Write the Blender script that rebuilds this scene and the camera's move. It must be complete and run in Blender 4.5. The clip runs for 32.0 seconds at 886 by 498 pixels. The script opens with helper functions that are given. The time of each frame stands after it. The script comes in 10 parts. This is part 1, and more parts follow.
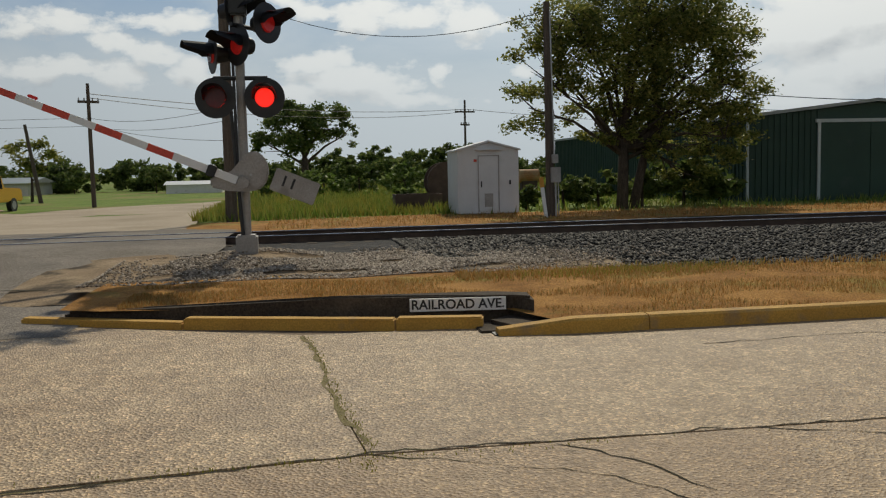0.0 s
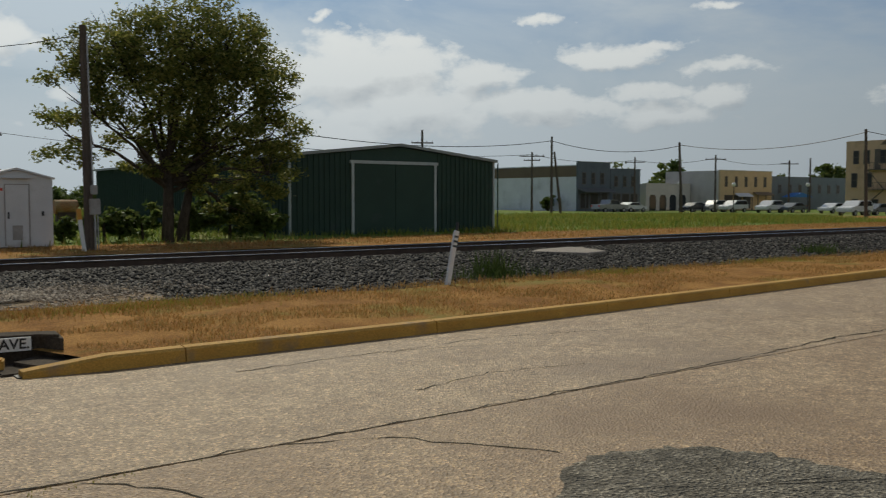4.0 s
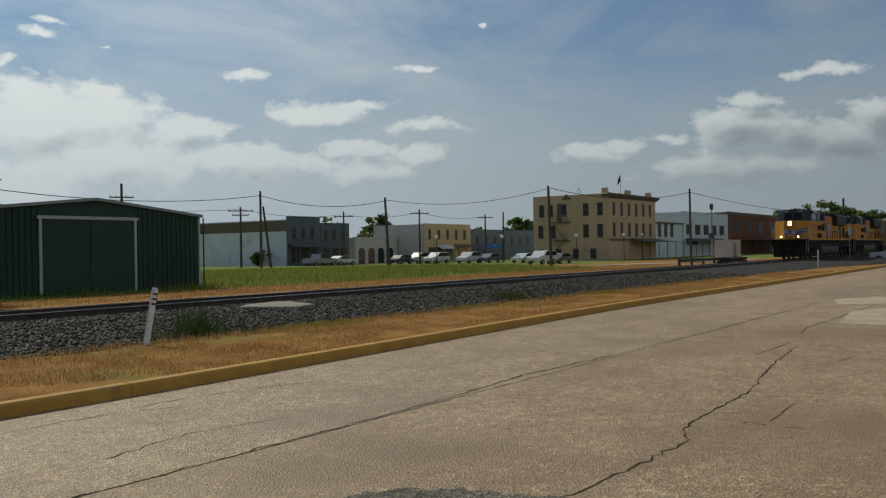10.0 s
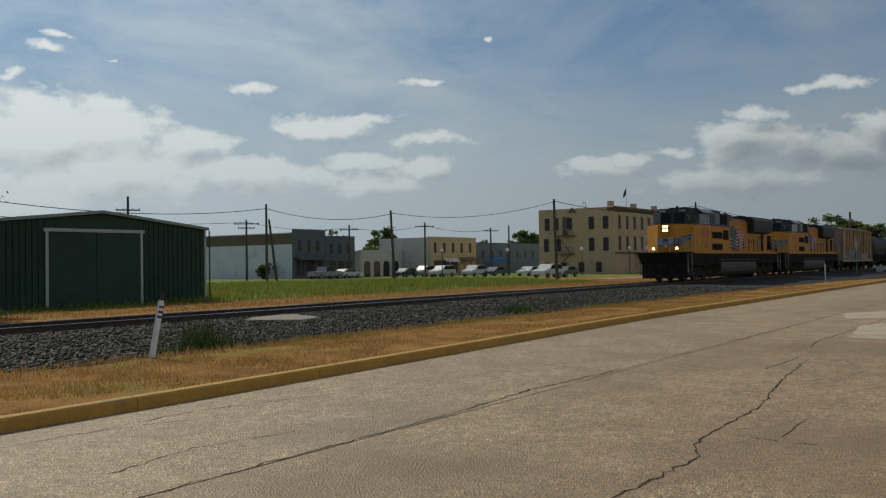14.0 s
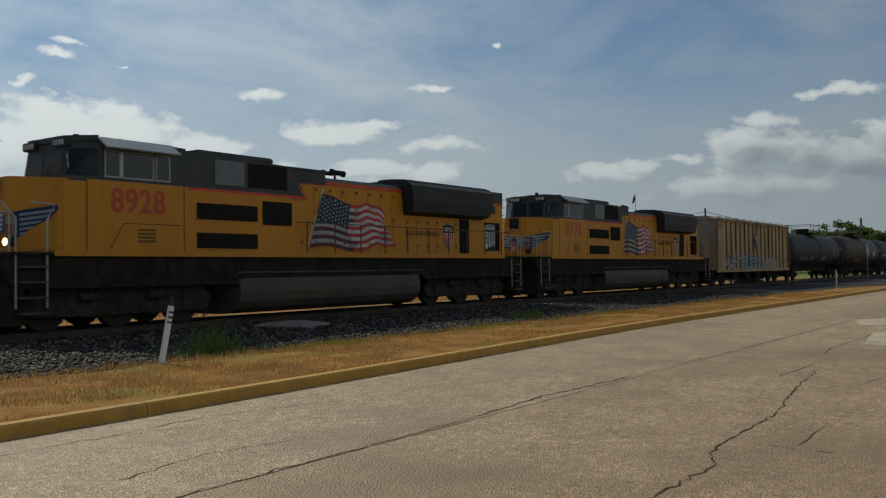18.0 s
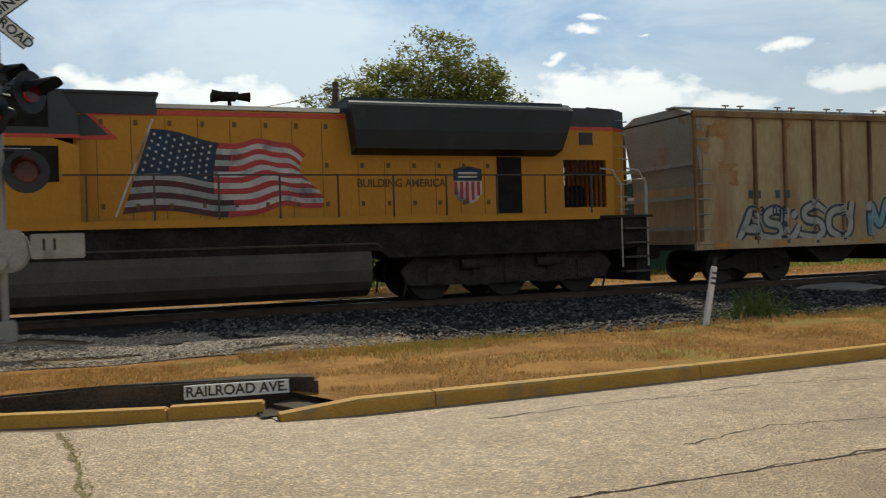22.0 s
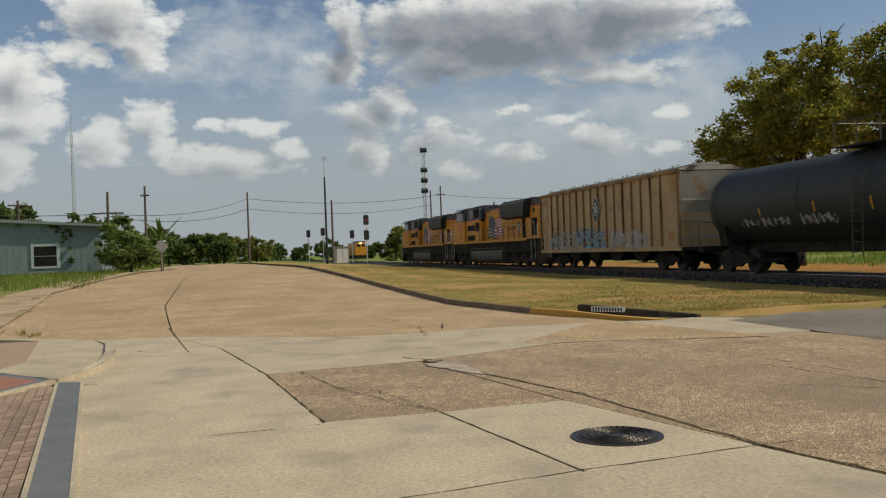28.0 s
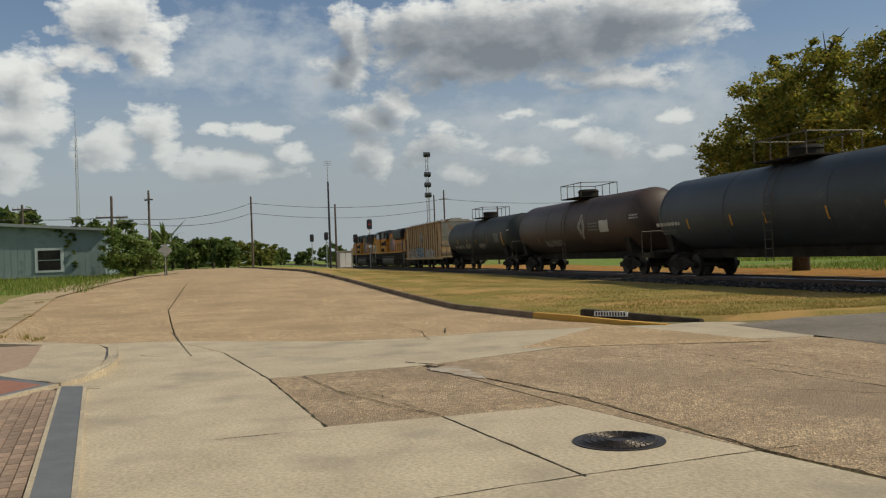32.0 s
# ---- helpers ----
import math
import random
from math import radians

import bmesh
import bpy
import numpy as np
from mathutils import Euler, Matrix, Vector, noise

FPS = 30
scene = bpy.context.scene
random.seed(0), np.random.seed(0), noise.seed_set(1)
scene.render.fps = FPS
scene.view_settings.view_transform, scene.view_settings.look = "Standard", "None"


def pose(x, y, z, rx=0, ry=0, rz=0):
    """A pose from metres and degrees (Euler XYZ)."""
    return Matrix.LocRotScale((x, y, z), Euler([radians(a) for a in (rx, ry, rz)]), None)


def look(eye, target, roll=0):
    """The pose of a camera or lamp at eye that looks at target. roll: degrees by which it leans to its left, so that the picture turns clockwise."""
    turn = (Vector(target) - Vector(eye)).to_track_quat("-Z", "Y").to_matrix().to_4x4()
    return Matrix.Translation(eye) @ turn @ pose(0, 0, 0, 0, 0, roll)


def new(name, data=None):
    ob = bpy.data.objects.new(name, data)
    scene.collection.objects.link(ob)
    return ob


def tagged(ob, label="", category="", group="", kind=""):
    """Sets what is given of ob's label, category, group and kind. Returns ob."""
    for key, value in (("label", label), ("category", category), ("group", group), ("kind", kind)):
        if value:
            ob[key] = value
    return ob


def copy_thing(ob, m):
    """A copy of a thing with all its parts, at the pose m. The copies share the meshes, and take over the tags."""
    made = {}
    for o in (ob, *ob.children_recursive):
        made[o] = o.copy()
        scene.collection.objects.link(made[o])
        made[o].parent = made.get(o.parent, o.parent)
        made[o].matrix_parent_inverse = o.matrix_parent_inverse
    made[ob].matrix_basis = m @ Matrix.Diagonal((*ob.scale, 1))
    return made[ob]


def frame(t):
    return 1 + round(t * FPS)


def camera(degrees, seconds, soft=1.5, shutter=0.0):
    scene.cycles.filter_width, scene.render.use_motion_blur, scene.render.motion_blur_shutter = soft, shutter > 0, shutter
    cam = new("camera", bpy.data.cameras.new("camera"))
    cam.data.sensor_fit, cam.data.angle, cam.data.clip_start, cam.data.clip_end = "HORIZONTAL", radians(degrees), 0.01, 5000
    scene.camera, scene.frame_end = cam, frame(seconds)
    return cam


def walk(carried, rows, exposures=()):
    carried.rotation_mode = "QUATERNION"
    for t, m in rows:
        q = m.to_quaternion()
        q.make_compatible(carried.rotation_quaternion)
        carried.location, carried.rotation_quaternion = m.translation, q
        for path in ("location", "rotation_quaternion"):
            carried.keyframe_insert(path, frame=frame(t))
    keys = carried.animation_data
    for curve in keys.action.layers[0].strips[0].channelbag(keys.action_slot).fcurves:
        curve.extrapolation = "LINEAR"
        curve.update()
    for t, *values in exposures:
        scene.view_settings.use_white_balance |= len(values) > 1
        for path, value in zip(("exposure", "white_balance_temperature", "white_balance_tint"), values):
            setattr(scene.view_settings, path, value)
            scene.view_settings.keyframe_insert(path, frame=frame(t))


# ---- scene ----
cam = camera(52.78, 32.0, soft=1.2, shutter=0.12)
walk(cam, [
    (0, pose(-0.005, 0.015, 1.550, 84.93, 1.30, 0.02)),
    (0.5, pose(-0.007, 0.010, 1.555, 85.40, 1.25, 0.01)),
    (1, pose(-0.008, 0.018, 1.553, 85.52, 1.25, 0.02)),
    (1.5, pose(-0.005, 0.016, 1.553, 85.63, 1.31, 0.04)),
    (2, pose(-0.001, 0.000, 1.552, 85.80, 1.20, -0.12)),
    (2.5, pose(0.030, 0.046, 1.552, 85.97, 0.98, -3.02)),
    (3, pose(0.081, 0.032, 1.552, 86.19, 0.66, -9.70)),
    (3.5, pose(0.112, -0.101, 1.560, 86.45, 0.06, -19.21)),
    (4, pose(0.070, -0.303, 1.576, 86.74, -0.06, -28.18)),
    (4.5, pose(0.124, -0.388, 1.571, 87.21, 0.37, -36.48)),
    (6.5, pose(0.106, -0.443, 1.551, 89.01, 0.07, -46.67)),
    (7, pose(0.121, -0.431, 1.554, 89.31, 0.14, -46.71)),
    (7.5, pose(0.114, -0.434, 1.554, 89.60, 0.08, -46.72)),
    (8, pose(0.131, -0.425, 1.551, 89.77, 0.28, -46.65)),
    (8.5, pose(0.129, -0.418, 1.553, 89.87, 0.54, -46.64)),
    (9, pose(0.131, -0.412, 1.553, 89.98, 0.74, -46.59)),
    (9.5, pose(0.136, -0.407, 1.552, 90.07, 0.86, -46.53)),
    (10, pose(0.142, -0.397, 1.552, 90.10, 0.93, -46.53)),
    (10.5, pose(0.139, -0.397, 1.552, 90.15, 0.93, -46.52)),
    (11, pose(0.148, -0.383, 1.553, 90.25, 0.89, -46.49)),
    (11.5, pose(0.150, -0.372, 1.552, 90.37, 0.89, -46.45)),
    (12, pose(0.150, -0.376, 1.553, 90.50, 0.89, -46.39)),
    (12.5, pose(0.155, -0.368, 1.552, 90.63, 0.90, -46.34)),
    (13, pose(0.154, -0.363, 1.552, 90.78, 0.85, -46.30)),
    (13.5, pose(0.157, -0.350, 1.554, 90.88, 0.84, -46.25)),
    (14, pose(0.163, -0.343, 1.553, 90.95, 0.84, -46.19)),
    (14.5, pose(0.161, -0.335, 1.552, 91.01, 0.82, -46.09)),
    (16.5, pose(0.166, -0.299, 1.550, 91.28, 0.73, -45.82)),
    (17, pose(0.168, -0.294, 1.552, 91.29, 0.73, -45.83)),
    (17.5, pose(0.172, -0.287, 1.550, 91.33, 0.76, -45.79)),
    (18, pose(0.194, -0.267, 1.546, 91.34, 0.78, -45.64)),
    (18.5, pose(0.215, -0.255, 1.542, 91.19, 0.84, -45.44)),
    (19, pose(0.239, -0.246, 1.537, 90.97, 1.00, -45.12)),
    (19.5, pose(0.260, -0.222, 1.532, 90.78, 1.20, -44.80)),
    (20, pose(0.274, -0.175, 1.529, 90.57, 1.40, -44.61)),
    (20.5, pose(0.269, -0.109, 1.524, 90.42, 1.59, -42.12)),
    (21, pose(0.274, 0.035, 1.518, 90.52, 1.61, -35.55)),
    (21.5, pose(0.266, 0.175, 1.518, 90.13, 1.62, -24.82)),
    (22, pose(0.160, 0.242, 1.526, 89.60, 1.76, -12.95)),
    (22.5, pose(0.056, 0.242, 1.540, 89.13, 2.10, -1.42)),
    (23, pose(-0.031, 0.293, 1.555, 88.93, 2.39, 11.24)),
    (23.5, pose(-0.089, 0.352, 1.561, 89.02, 2.75, 24.69)),
    (24, pose(-0.105, 0.336, 1.567, 89.42, 3.14, 38.58)),
    (24.5, pose(-0.120, 0.241, 1.569, 90.00, 3.42, 52.54)),
    (25, pose(-0.074, 0.162, 1.558, 90.24, 3.31, 64.30)),
    (25.5, pose(-0.032, 0.052, 1.549, 90.29, 3.04, 73.39)),
    (26, pose(0.014, 0.024, 1.552, 90.36, 3.07, 79.62)),
    (26.5, pose(0.023, -0.022, 1.550, 90.35, 2.74, 83.11)),
    (28.5, pose(-0.072, -0.099, 1.549, 90.02, 2.23, 85.79)),
    (29, pose(-0.041, -0.090, 1.548, 89.93, 2.38, 86.03)),
    (29.5, pose(-0.022, -0.093, 1.548, 89.91, 2.35, 86.19)),
    (30, pose(-0.049, -0.105, 1.547, 89.87, 2.29, 86.31)),
    (30.5, pose(-0.057, -0.093, 1.548, 89.94, 2.41, 86.45)),
    (31, pose(-0.109, -0.095, 1.548, 90.07, 2.40, 86.53)),
    (31.5, pose(-0.111, -0.100, 1.547, 90.20, 2.32, 86.48)),
    (32, pose(-0.055, -0.085, 1.549, 90.36, 2.11, 85.85)),
], exposures=[(0, -0.82, 6500, 7), (2.5, -0.88, 6450, 7), (4, -0.98, 6350, 6), (6.5, -0.98, 6200, 4), (18, -0.99, 6200, 4), (19, -0.69, 6200, 4), (20, -0.62, 6250, 4.5), (21.3, -0.56, 6350, 5), (22.3, -0.46, 6400, 4), (23, -0.56, 6400, 4), (24, -0.47, 6450, 4), (25, -0.47, 6500, 5.5), (26, -0.50, 6500, 6), (32, -0.51, 6500, 6)])

# ---- light: hazy afternoon sun from beyond the track ----
TH = radians(9.0)
US, UN = Vector((math.cos(TH), math.sin(TH), 0)), Vector((-math.sin(TH), math.cos(TH), 0))
SUN_ELEV = radians(42.0)
sun_dir = (US * 0.30 + UN * 0.95).normalized()
sun_vec = sun_dir * math.cos(SUN_ELEV) + Vector((0, 0, math.sin(SUN_ELEV)))
sun = new("sun", bpy.data.lights.new("sun", "SUN"))
sun.data.energy, sun.data.angle, sun.data.color = 5.0, radians(1.3), (1.0, 0.90, 0.71)
sun.matrix_world = look((0, 0, 60), (-sun_vec.x, -sun_vec.y, 60 - sun_vec.z))


# bearing, height, half width and half height of each cloud, in degrees
NORTH_CLOUDS = [(-23.0, 9.0, 2.6, 0.8), (-24.7, 8.6, 1.5, 0.5), (-20.2, 7.9, 1.3, 0.5), (-16.6, 9.4, 2.4, 0.6), (-17.6, 7.4, 1.5, 0.9), (-22.7, 6.1, 4.6, 0.8), (-15.4, 6.5, 1.3, 1.0), (-7.8, 6.9, 2.2, 0.9), (-5.7, 5.6, 3.9, 1.3), (-0.0, 6.0, 0.6, 0.6), (-2.8, 9.8, 3.9, 0.9), (-4.9, 10.3, 2.1, 0.5), (-8.7, 10.2, 1.6, 0.6), (2.4, 9.3, 2.1, 1.2), (23.5, 8.3, 2.7, 1.4), (24.2, 5.6, 2.7, 1.6), (21.8, 3.9, 2.5, 1.3), (5.2, 6.1, 0.9, 0.4), (-10.0, 4.8, 4.2, 0.7), (-2.2, 4.4, 3.2, 0.5), (-4.8, 9.7, 2.1, 1.1), (-21.7, 12.2, 5.4, 1.4), (-37.6, 12.8, 2.9, 2.0), (-28.6, 14.4, 4.0, 1.1), (-46.8, 10.5, 4.0, 1.7), (-37.2, 13.9, 2.2, 1.6), (-33.5, 5.5, 5.0, 1.6), (-42.0, 4.5, 5.0, 1.4)]
EAST_CLOUDS = [(23.1, 7.8, 7.0, 2.3), (21.9, 9.4, 3.3, 0.7), (30.1, 7.7, 2.7, 1.2), (34.5, 5.7, 4.2, 1.1), (25.6, 9.9, 2.2, 0.6), (38.4, 8.9, 3.9, 0.8), (41.3, 9.2, 2.2, 0.3), (34.4, 11.0, 1.7, 0.3), (45.0, 11.5, 1.4, 0.2), (45.6, 7.8, 2.5, 0.4), (41.3, 6.7, 2.5, 0.6), (45.3, 6.2, 1.8, 0.6), (41.3, 5.3, 4.0, 0.9), (56.0, 6.1, 2.5, 0.6), (58.2, 6.5, 1.7, 0.4), (60.4, 6.8, 1.0, 0.4), (65.6, 8.9, 1.5, 0.5), (64.6, 7.3, 2.5, 1.4), (67.8, 6.9, 2.8, 1.2), (70.3, 6.2, 3.3, 1.3), (72.2, 7.1, 1.8, 1.5), (69.6, 10.3, 2.2, 0.3), (22.2, 12.7, 1.0, 0.3), (23.0, 13.5, 1.2, 0.2), (25.8, 12.3, 0.4, 0.1), (20.4, 11.2, 0.5, 0.3), (49.1, 14.2, 0.3, 0.2), (64.6, 5.0, 5.2, 1.0), (26.2, 5.6, 7.0, 1.7)]
CIRRUS = [(-97.8, 13.3, 4.9, 2.0), (-100.9, 12.0, 4.1, 1.3), (-93.6, 11.3, 2.1, 2.1), (-69.5, 10.0, 2.7, 1.7), (-71.7, 7.4, 5.4, 2.1), (-81.5, 7.3, 7.2, 2.1)]
WEST_CLOUDS = [(-80.2, 13.4, 9.2, 2.7), (-73.4, 13.9, 5.8, 2.0), (-84.2, 12.0, 5.4, 1.3), (-74.6, 10.6, 3.8, 0.9), (-86.3, 14.2, 4.0, 1.7), (-91.0, 13.6, 1.2, 2.0), (-91.8, 11.6, 1.5, 1.5), (-88.7, 9.6, 1.3, 1.1), (-90.5, 8.6, 2.2, 1.1), (-110.3, 10.7, 2.0, 2.0), (-111.2, 8.3, 2.7, 1.5), (-111.5, 6.0, 1.8, 1.3), (-105.3, 14.5, 3.1, 1.7), (-103.8, 13.1, 1.2, 1.3), (-107.4, 12.3, 1.9, 0.7), (-103.7, 8.1, 1.5, 1.5), (-106.5, 7.2, 1.5, 1.3), (-102.8, 6.8, 1.3, 0.9), (-97.2, 8.1, 1.9, 0.7), (-100.3, 8.2, 0.8, 0.4), (-99.5, 6.1, 3.8, 1.0), (-95.2, 6.9, 1.1, 0.8), (-85.5, 7.2, 2.3, 0.9), (-90.2, 6.2, 0.9, 1.4), (-87.5, 6.5, 1.1, 0.9), (-80.9, 6.1, 1.4, 0.7), (-84.2, 5.0, 1.4, 0.6), (-80.6, 8.6, 0.8, 0.3), (-77.7, 8.1, 1.4, 0.3), (-75.3, 6.7, 2.0, 0.8), (-70.9, 8.0, 0.9, 0.4), (-71.4, 5.7, 1.2, 0.5), (-97.1, 5.4, 2.1, 0.5), (-68.0, 5.8, 1.3, 0.5)]
# never in view: bright clouds added behind the camera to fill shaded sides
SOUTH_FILL_CLOUDS = [(110, 22, 14, 6), (135, 34, 18, 8), (150, 14, 22, 6), (172, 28, 20, 8), (-165, 16, 20, 7), (-150, 36, 18, 9), (-130, 20, 14, 7), (120, 8, 20, 4), (-140, 8, 16, 4)]
CLOUDS = NORTH_CLOUDS + EAST_CLOUDS + WEST_CLOUDS + SOUTH_FILL_CLOUDS


def build_world():
    w = bpy.data.worlds.new("sky")
    scene.world = w
    w.use_nodes = True
    nt = w.node_tree
    nt.nodes.clear()

    def nd(kind, **kw):
        n = nt.nodes.new(kind)
        for k, v in kw.items():
            if k == "op":
                n.operation = v
            elif k == "blend":
                n.blend_type = v
        return n

    def mth(op, a, b=None):
        n = nd("ShaderNodeMath", op=op)
        for i, v in enumerate((a, b)):
            if v is None:
                continue
            if isinstance(v, (int, float)):
                n.inputs[i].default_value = v
            else:
                nt.links.new(v, n.inputs[i])
        return n.outputs[0]

    def ramp(fac, stops):
        n = nd("ShaderNodeValToRGB")
        nt.links.new(fac, n.inputs[0])
        while len(n.color_ramp.elements) < len(stops):
            n.color_ramp.elements.new(0.5)
        for e, (p, c) in zip(n.color_ramp.elements, stops):
            e.position, e.color = p, (*c, 1) if len(c) == 3 else c
        return n.outputs[0]

    def mix(fac, a, b):
        n = nd("ShaderNodeMix")
        n.data_type = "RGBA"
        for i, v in ((0, fac), (6, a), (7, b)):
            if isinstance(v, (int, float)):
                n.inputs[i].default_value = v
            elif isinstance(v, tuple):
                n.inputs[i].default_value = (*v, 1)
            else:
                nt.links.new(v, n.inputs[i])
        return n.outputs[2]

    def noise_tex(vec, scale, detail, rough, dist=0.0):
        n = nd("ShaderNodeTexNoise")
        nt.links.new(vec, n.inputs["Vector"])
        n.inputs["Scale"].default_value, n.inputs["Detail"].default_value = scale, detail
        n.inputs["Roughness"].default_value, n.inputs["Distortion"].default_value = rough, dist
        return n.outputs[0]

    sky = nd("ShaderNodeTexSky")
    sky.sky_type = "NISHITA"
    sky.sun_disc = False
    sky.sun_elevation = SUN_ELEV
    sky.sun_rotation = math.atan2(sun_dir.x, sun_dir.y)
    sky.air_density, sky.dust_density, sky.ozone_density = 1.0, 1.2, 1.6
    co = nd("ShaderNodeTexCoord")
    sep = nd("ShaderNodeSeparateXYZ")
    nt.links.new(co.outputs["Generated"], sep.inputs[0])
    x, y, z = sep.outputs
    def vec(dz, sc):
        comb = nd("ShaderNodeCombineXYZ")
        nt.links.new(mth("MULTIPLY", x, sc), comb.inputs[0])
        nt.links.new(mth("MULTIPLY", y, sc), comb.inputs[1])
        nt.links.new(mth("MULTIPLY", mth("ADD", z, dz), sc * 2.3), comb.inputs[2])
        return comb.outputs[0]

    # heaped clouds (bearing, height, half width, half height in degrees), frayed by noise, and looked up
    # a second time a little higher and nearer the sun for the light on their tops
    def sc(v, k, add=0.0):
        return mth("ADD", mth("MULTIPLY", v, k), add)

    bearing = sc(mth("ARCTAN2", x, y), 57.2958)
    height = sc(mth("ARCSINE", z), 57.2958)

    aside = mth("MAXIMUM", mth("MINIMUM", sc(bearing, -0.02, 0.16), 0.8), -0.8)

    def heap(lift, clouds):
        comb = nd("ShaderNodeCombineXYZ")
        nt.links.new(mth("ADD", bearing, aside) if lift else bearing, comb.inputs[0])
        nt.links.new(sc(height, 1.0, lift), comb.inputs[1])
        p = comb.outputs[0]
        wide = nd("ShaderNodeTexNoise")
        nt.links.new(p, wide.inputs["Vector"])
        wide.inputs["Scale"].default_value, wide.inputs["Detail"].default_value = 0.30, 5
        wv = nd("ShaderNodeVectorMath", op="MULTIPLY_ADD")
        nt.links.new(wide.outputs["Color"], wv.inputs[0])
        wv.inputs[1].default_value, wv.inputs[2].default_value = (3.6, 2.0, 0), (-1.8, -1.0, 0)
        ad = nd("ShaderNodeVectorMath", op="ADD")
        nt.links.new(p, ad.inputs[0])
        nt.links.new(wv.outputs[0], ad.inputs[1])
        best = None
        for a, e, w, h in clouds:
            q = nd("ShaderNodeVectorMath", op="MULTIPLY_ADD")
            nt.links.new(ad.outputs[0], q.inputs[0])
            q.inputs[1].default_value, q.inputs[2].default_value = (1 / w, 1 / h, 0), (-a / w, -e / h, 0)
            ln = nd("ShaderNodeVectorMath", op="LENGTH")
            nt.links.new(q.outputs[0], ln.inputs[0])
            k = min(1.0, 0.46 + 0.26 * h)
            rr = sc(ln.outputs["Value"], k, (1.0 - k) * 1.12)
            best = rr if best is None else mth("MINIMUM", best, rr)
        sp = nd("ShaderNodeVectorMath", op="MULTIPLY")
        nt.links.new(p, sp.inputs[0])
        sp.inputs[1].default_value = (0.8, 1.35, 1)
        puff = noise_tex(sp.outputs[0], 0.55, 9, 0.60)
        return mth("SUBTRACT", 1.0, mth("MINIMUM", best, 1.9)), sc(puff, 2.0, -1.0)

    (s0, p0), (s1, p1) = heap(0.0, CLOUDS), heap(0.9, CLOUDS)
    d0 = mth("ADD", s0, p0)
    cover = ramp(sc(d0, 0.5, 0.5), [(0.41, (0, 0, 0)), (0.50, (0.5, 0.5, 0.5)), (0.60, (0.93, 0.93, 0.93)), (0.74, (1, 1, 1))])
    facing = mth("ADD", mth("ADD", mth("MULTIPLY", x, sun_vec.x), mth("MULTIPLY", y, sun_vec.y)), mth("MULTIPLY", z, sun_vec.z))
    toward = mth("POWER", mth("MAXIMUM", facing, 0.0), 3.0)
    veil_n = noise_tex(vec(0.0, 3.0), 1.0, 7, 0.6, 0.4)
    low = mth("MAXIMUM", sc(z, -2.2, 0.34), 0.0)
    veil = ramp(mth("ADD", mth("ADD", veil_n, low), mth("ADD", mth("ADD", sc(x, 0.07, -0.02), sc(y, 0.04)), sc(toward, 0.13))), [(0.48, (0, 0, 0)), (0.72, (0.8, 0.8, 0.8))])
    rise = mth("ADD", sc(mth("SUBTRACT", s0, s1), 0.55), sc(mth("SUBTRACT", p0, p1), 0.22))
    lit = mth("ADD", mth("ADD", rise, sc(toward, 0.70, 0.47)), mth("MULTIPLY", sc(mth("MAXIMUM", s0, 0.0), -0.56), sc(toward, -1.5, 1.0)))
    # those away from the sun are lit full on
    lit = mth("ADD", lit, sc(mth("MAXIMUM", sc(facing, -1.0), 0.0), 1.2))
    cloud = ramp(lit, [(0.06, (3.1, 3.4, 3.9)), (0.34, (5.6, 5.9, 6.3)), (0.52, (9.3, 9.3, 9.2)), (0.74, (12.6, 12.5, 12.1))])
    # clouds shine where the sun stands behind them
    glow = sc(toward, 0.45, 0.97)
    gl = nd("ShaderNodeVectorMath", op="SCALE")
    nt.links.new(cloud, gl.inputs[0])
    nt.links.new(glow, gl.inputs["Scale"])
    cloud = gl.outputs[0]
    haze = ramp(z, [(0.0, (0.80, 0.80, 0.80)), (0.12, (0.52, 0.52, 0.52)), (0.22, (0.25, 0.25, 0.25)), (0.40, (0.08, 0.08, 0.08))])
    tint = nd("ShaderNodeMix")
    tint.data_type, tint.blend_type = "RGBA", "MULTIPLY"
    tint.inputs[0].default_value = 1.0
    nt.links.new(sky.outputs[0], tint.inputs[6])
    tint.inputs[7].default_value = (0.60, 0.86, 1.12, 1)
    base = mix(haze, tint.outputs[2], (7.5, 7.9, 8.1))
    thin = nd("ShaderNodeVectorMath", op="SCALE")
    nt.links.new(sc(toward, 1.5, 0.80), thin.inputs["Scale"])
    thin.inputs[0].default_value = (6.35, 6.95, 7.45)
    base = mix(veil, base, thin.outputs[0])
    (c0, q0) = heap(0.0, CIRRUS)
    wisp = ramp(sc(mth("ADD", sc(c0, 0.8), sc(q0, 1.3)), 0.5, 0.5), [(0.34, (0, 0, 0)), (0.85, (0.75, 0.75, 0.75))])
    base = mix(wisp, base, (7.6, 8.1, 8.6))
    full = mix(cover, base, cloud)
    full = mix(ramp(z, [(0.0, (0.75, 0.75, 0.75)), (0.07, (0.62, 0.62, 0.62)), (0.13, (0.34, 0.34, 0.34)), (0.19, (0.08, 0.08, 0.08)), (0.25, (0, 0, 0))]), full, thin.outputs[0])
    bg = nd("ShaderNodeBackground")
    nt.links.new(full, bg.inputs[0])
    bg.inputs[1].default_value = 0.095
    out = nd("ShaderNodeOutputWorld")
    nt.links.new(bg.outputs[0], out.inputs[0])


build_world()

# ---- materials ----
MATS = {}


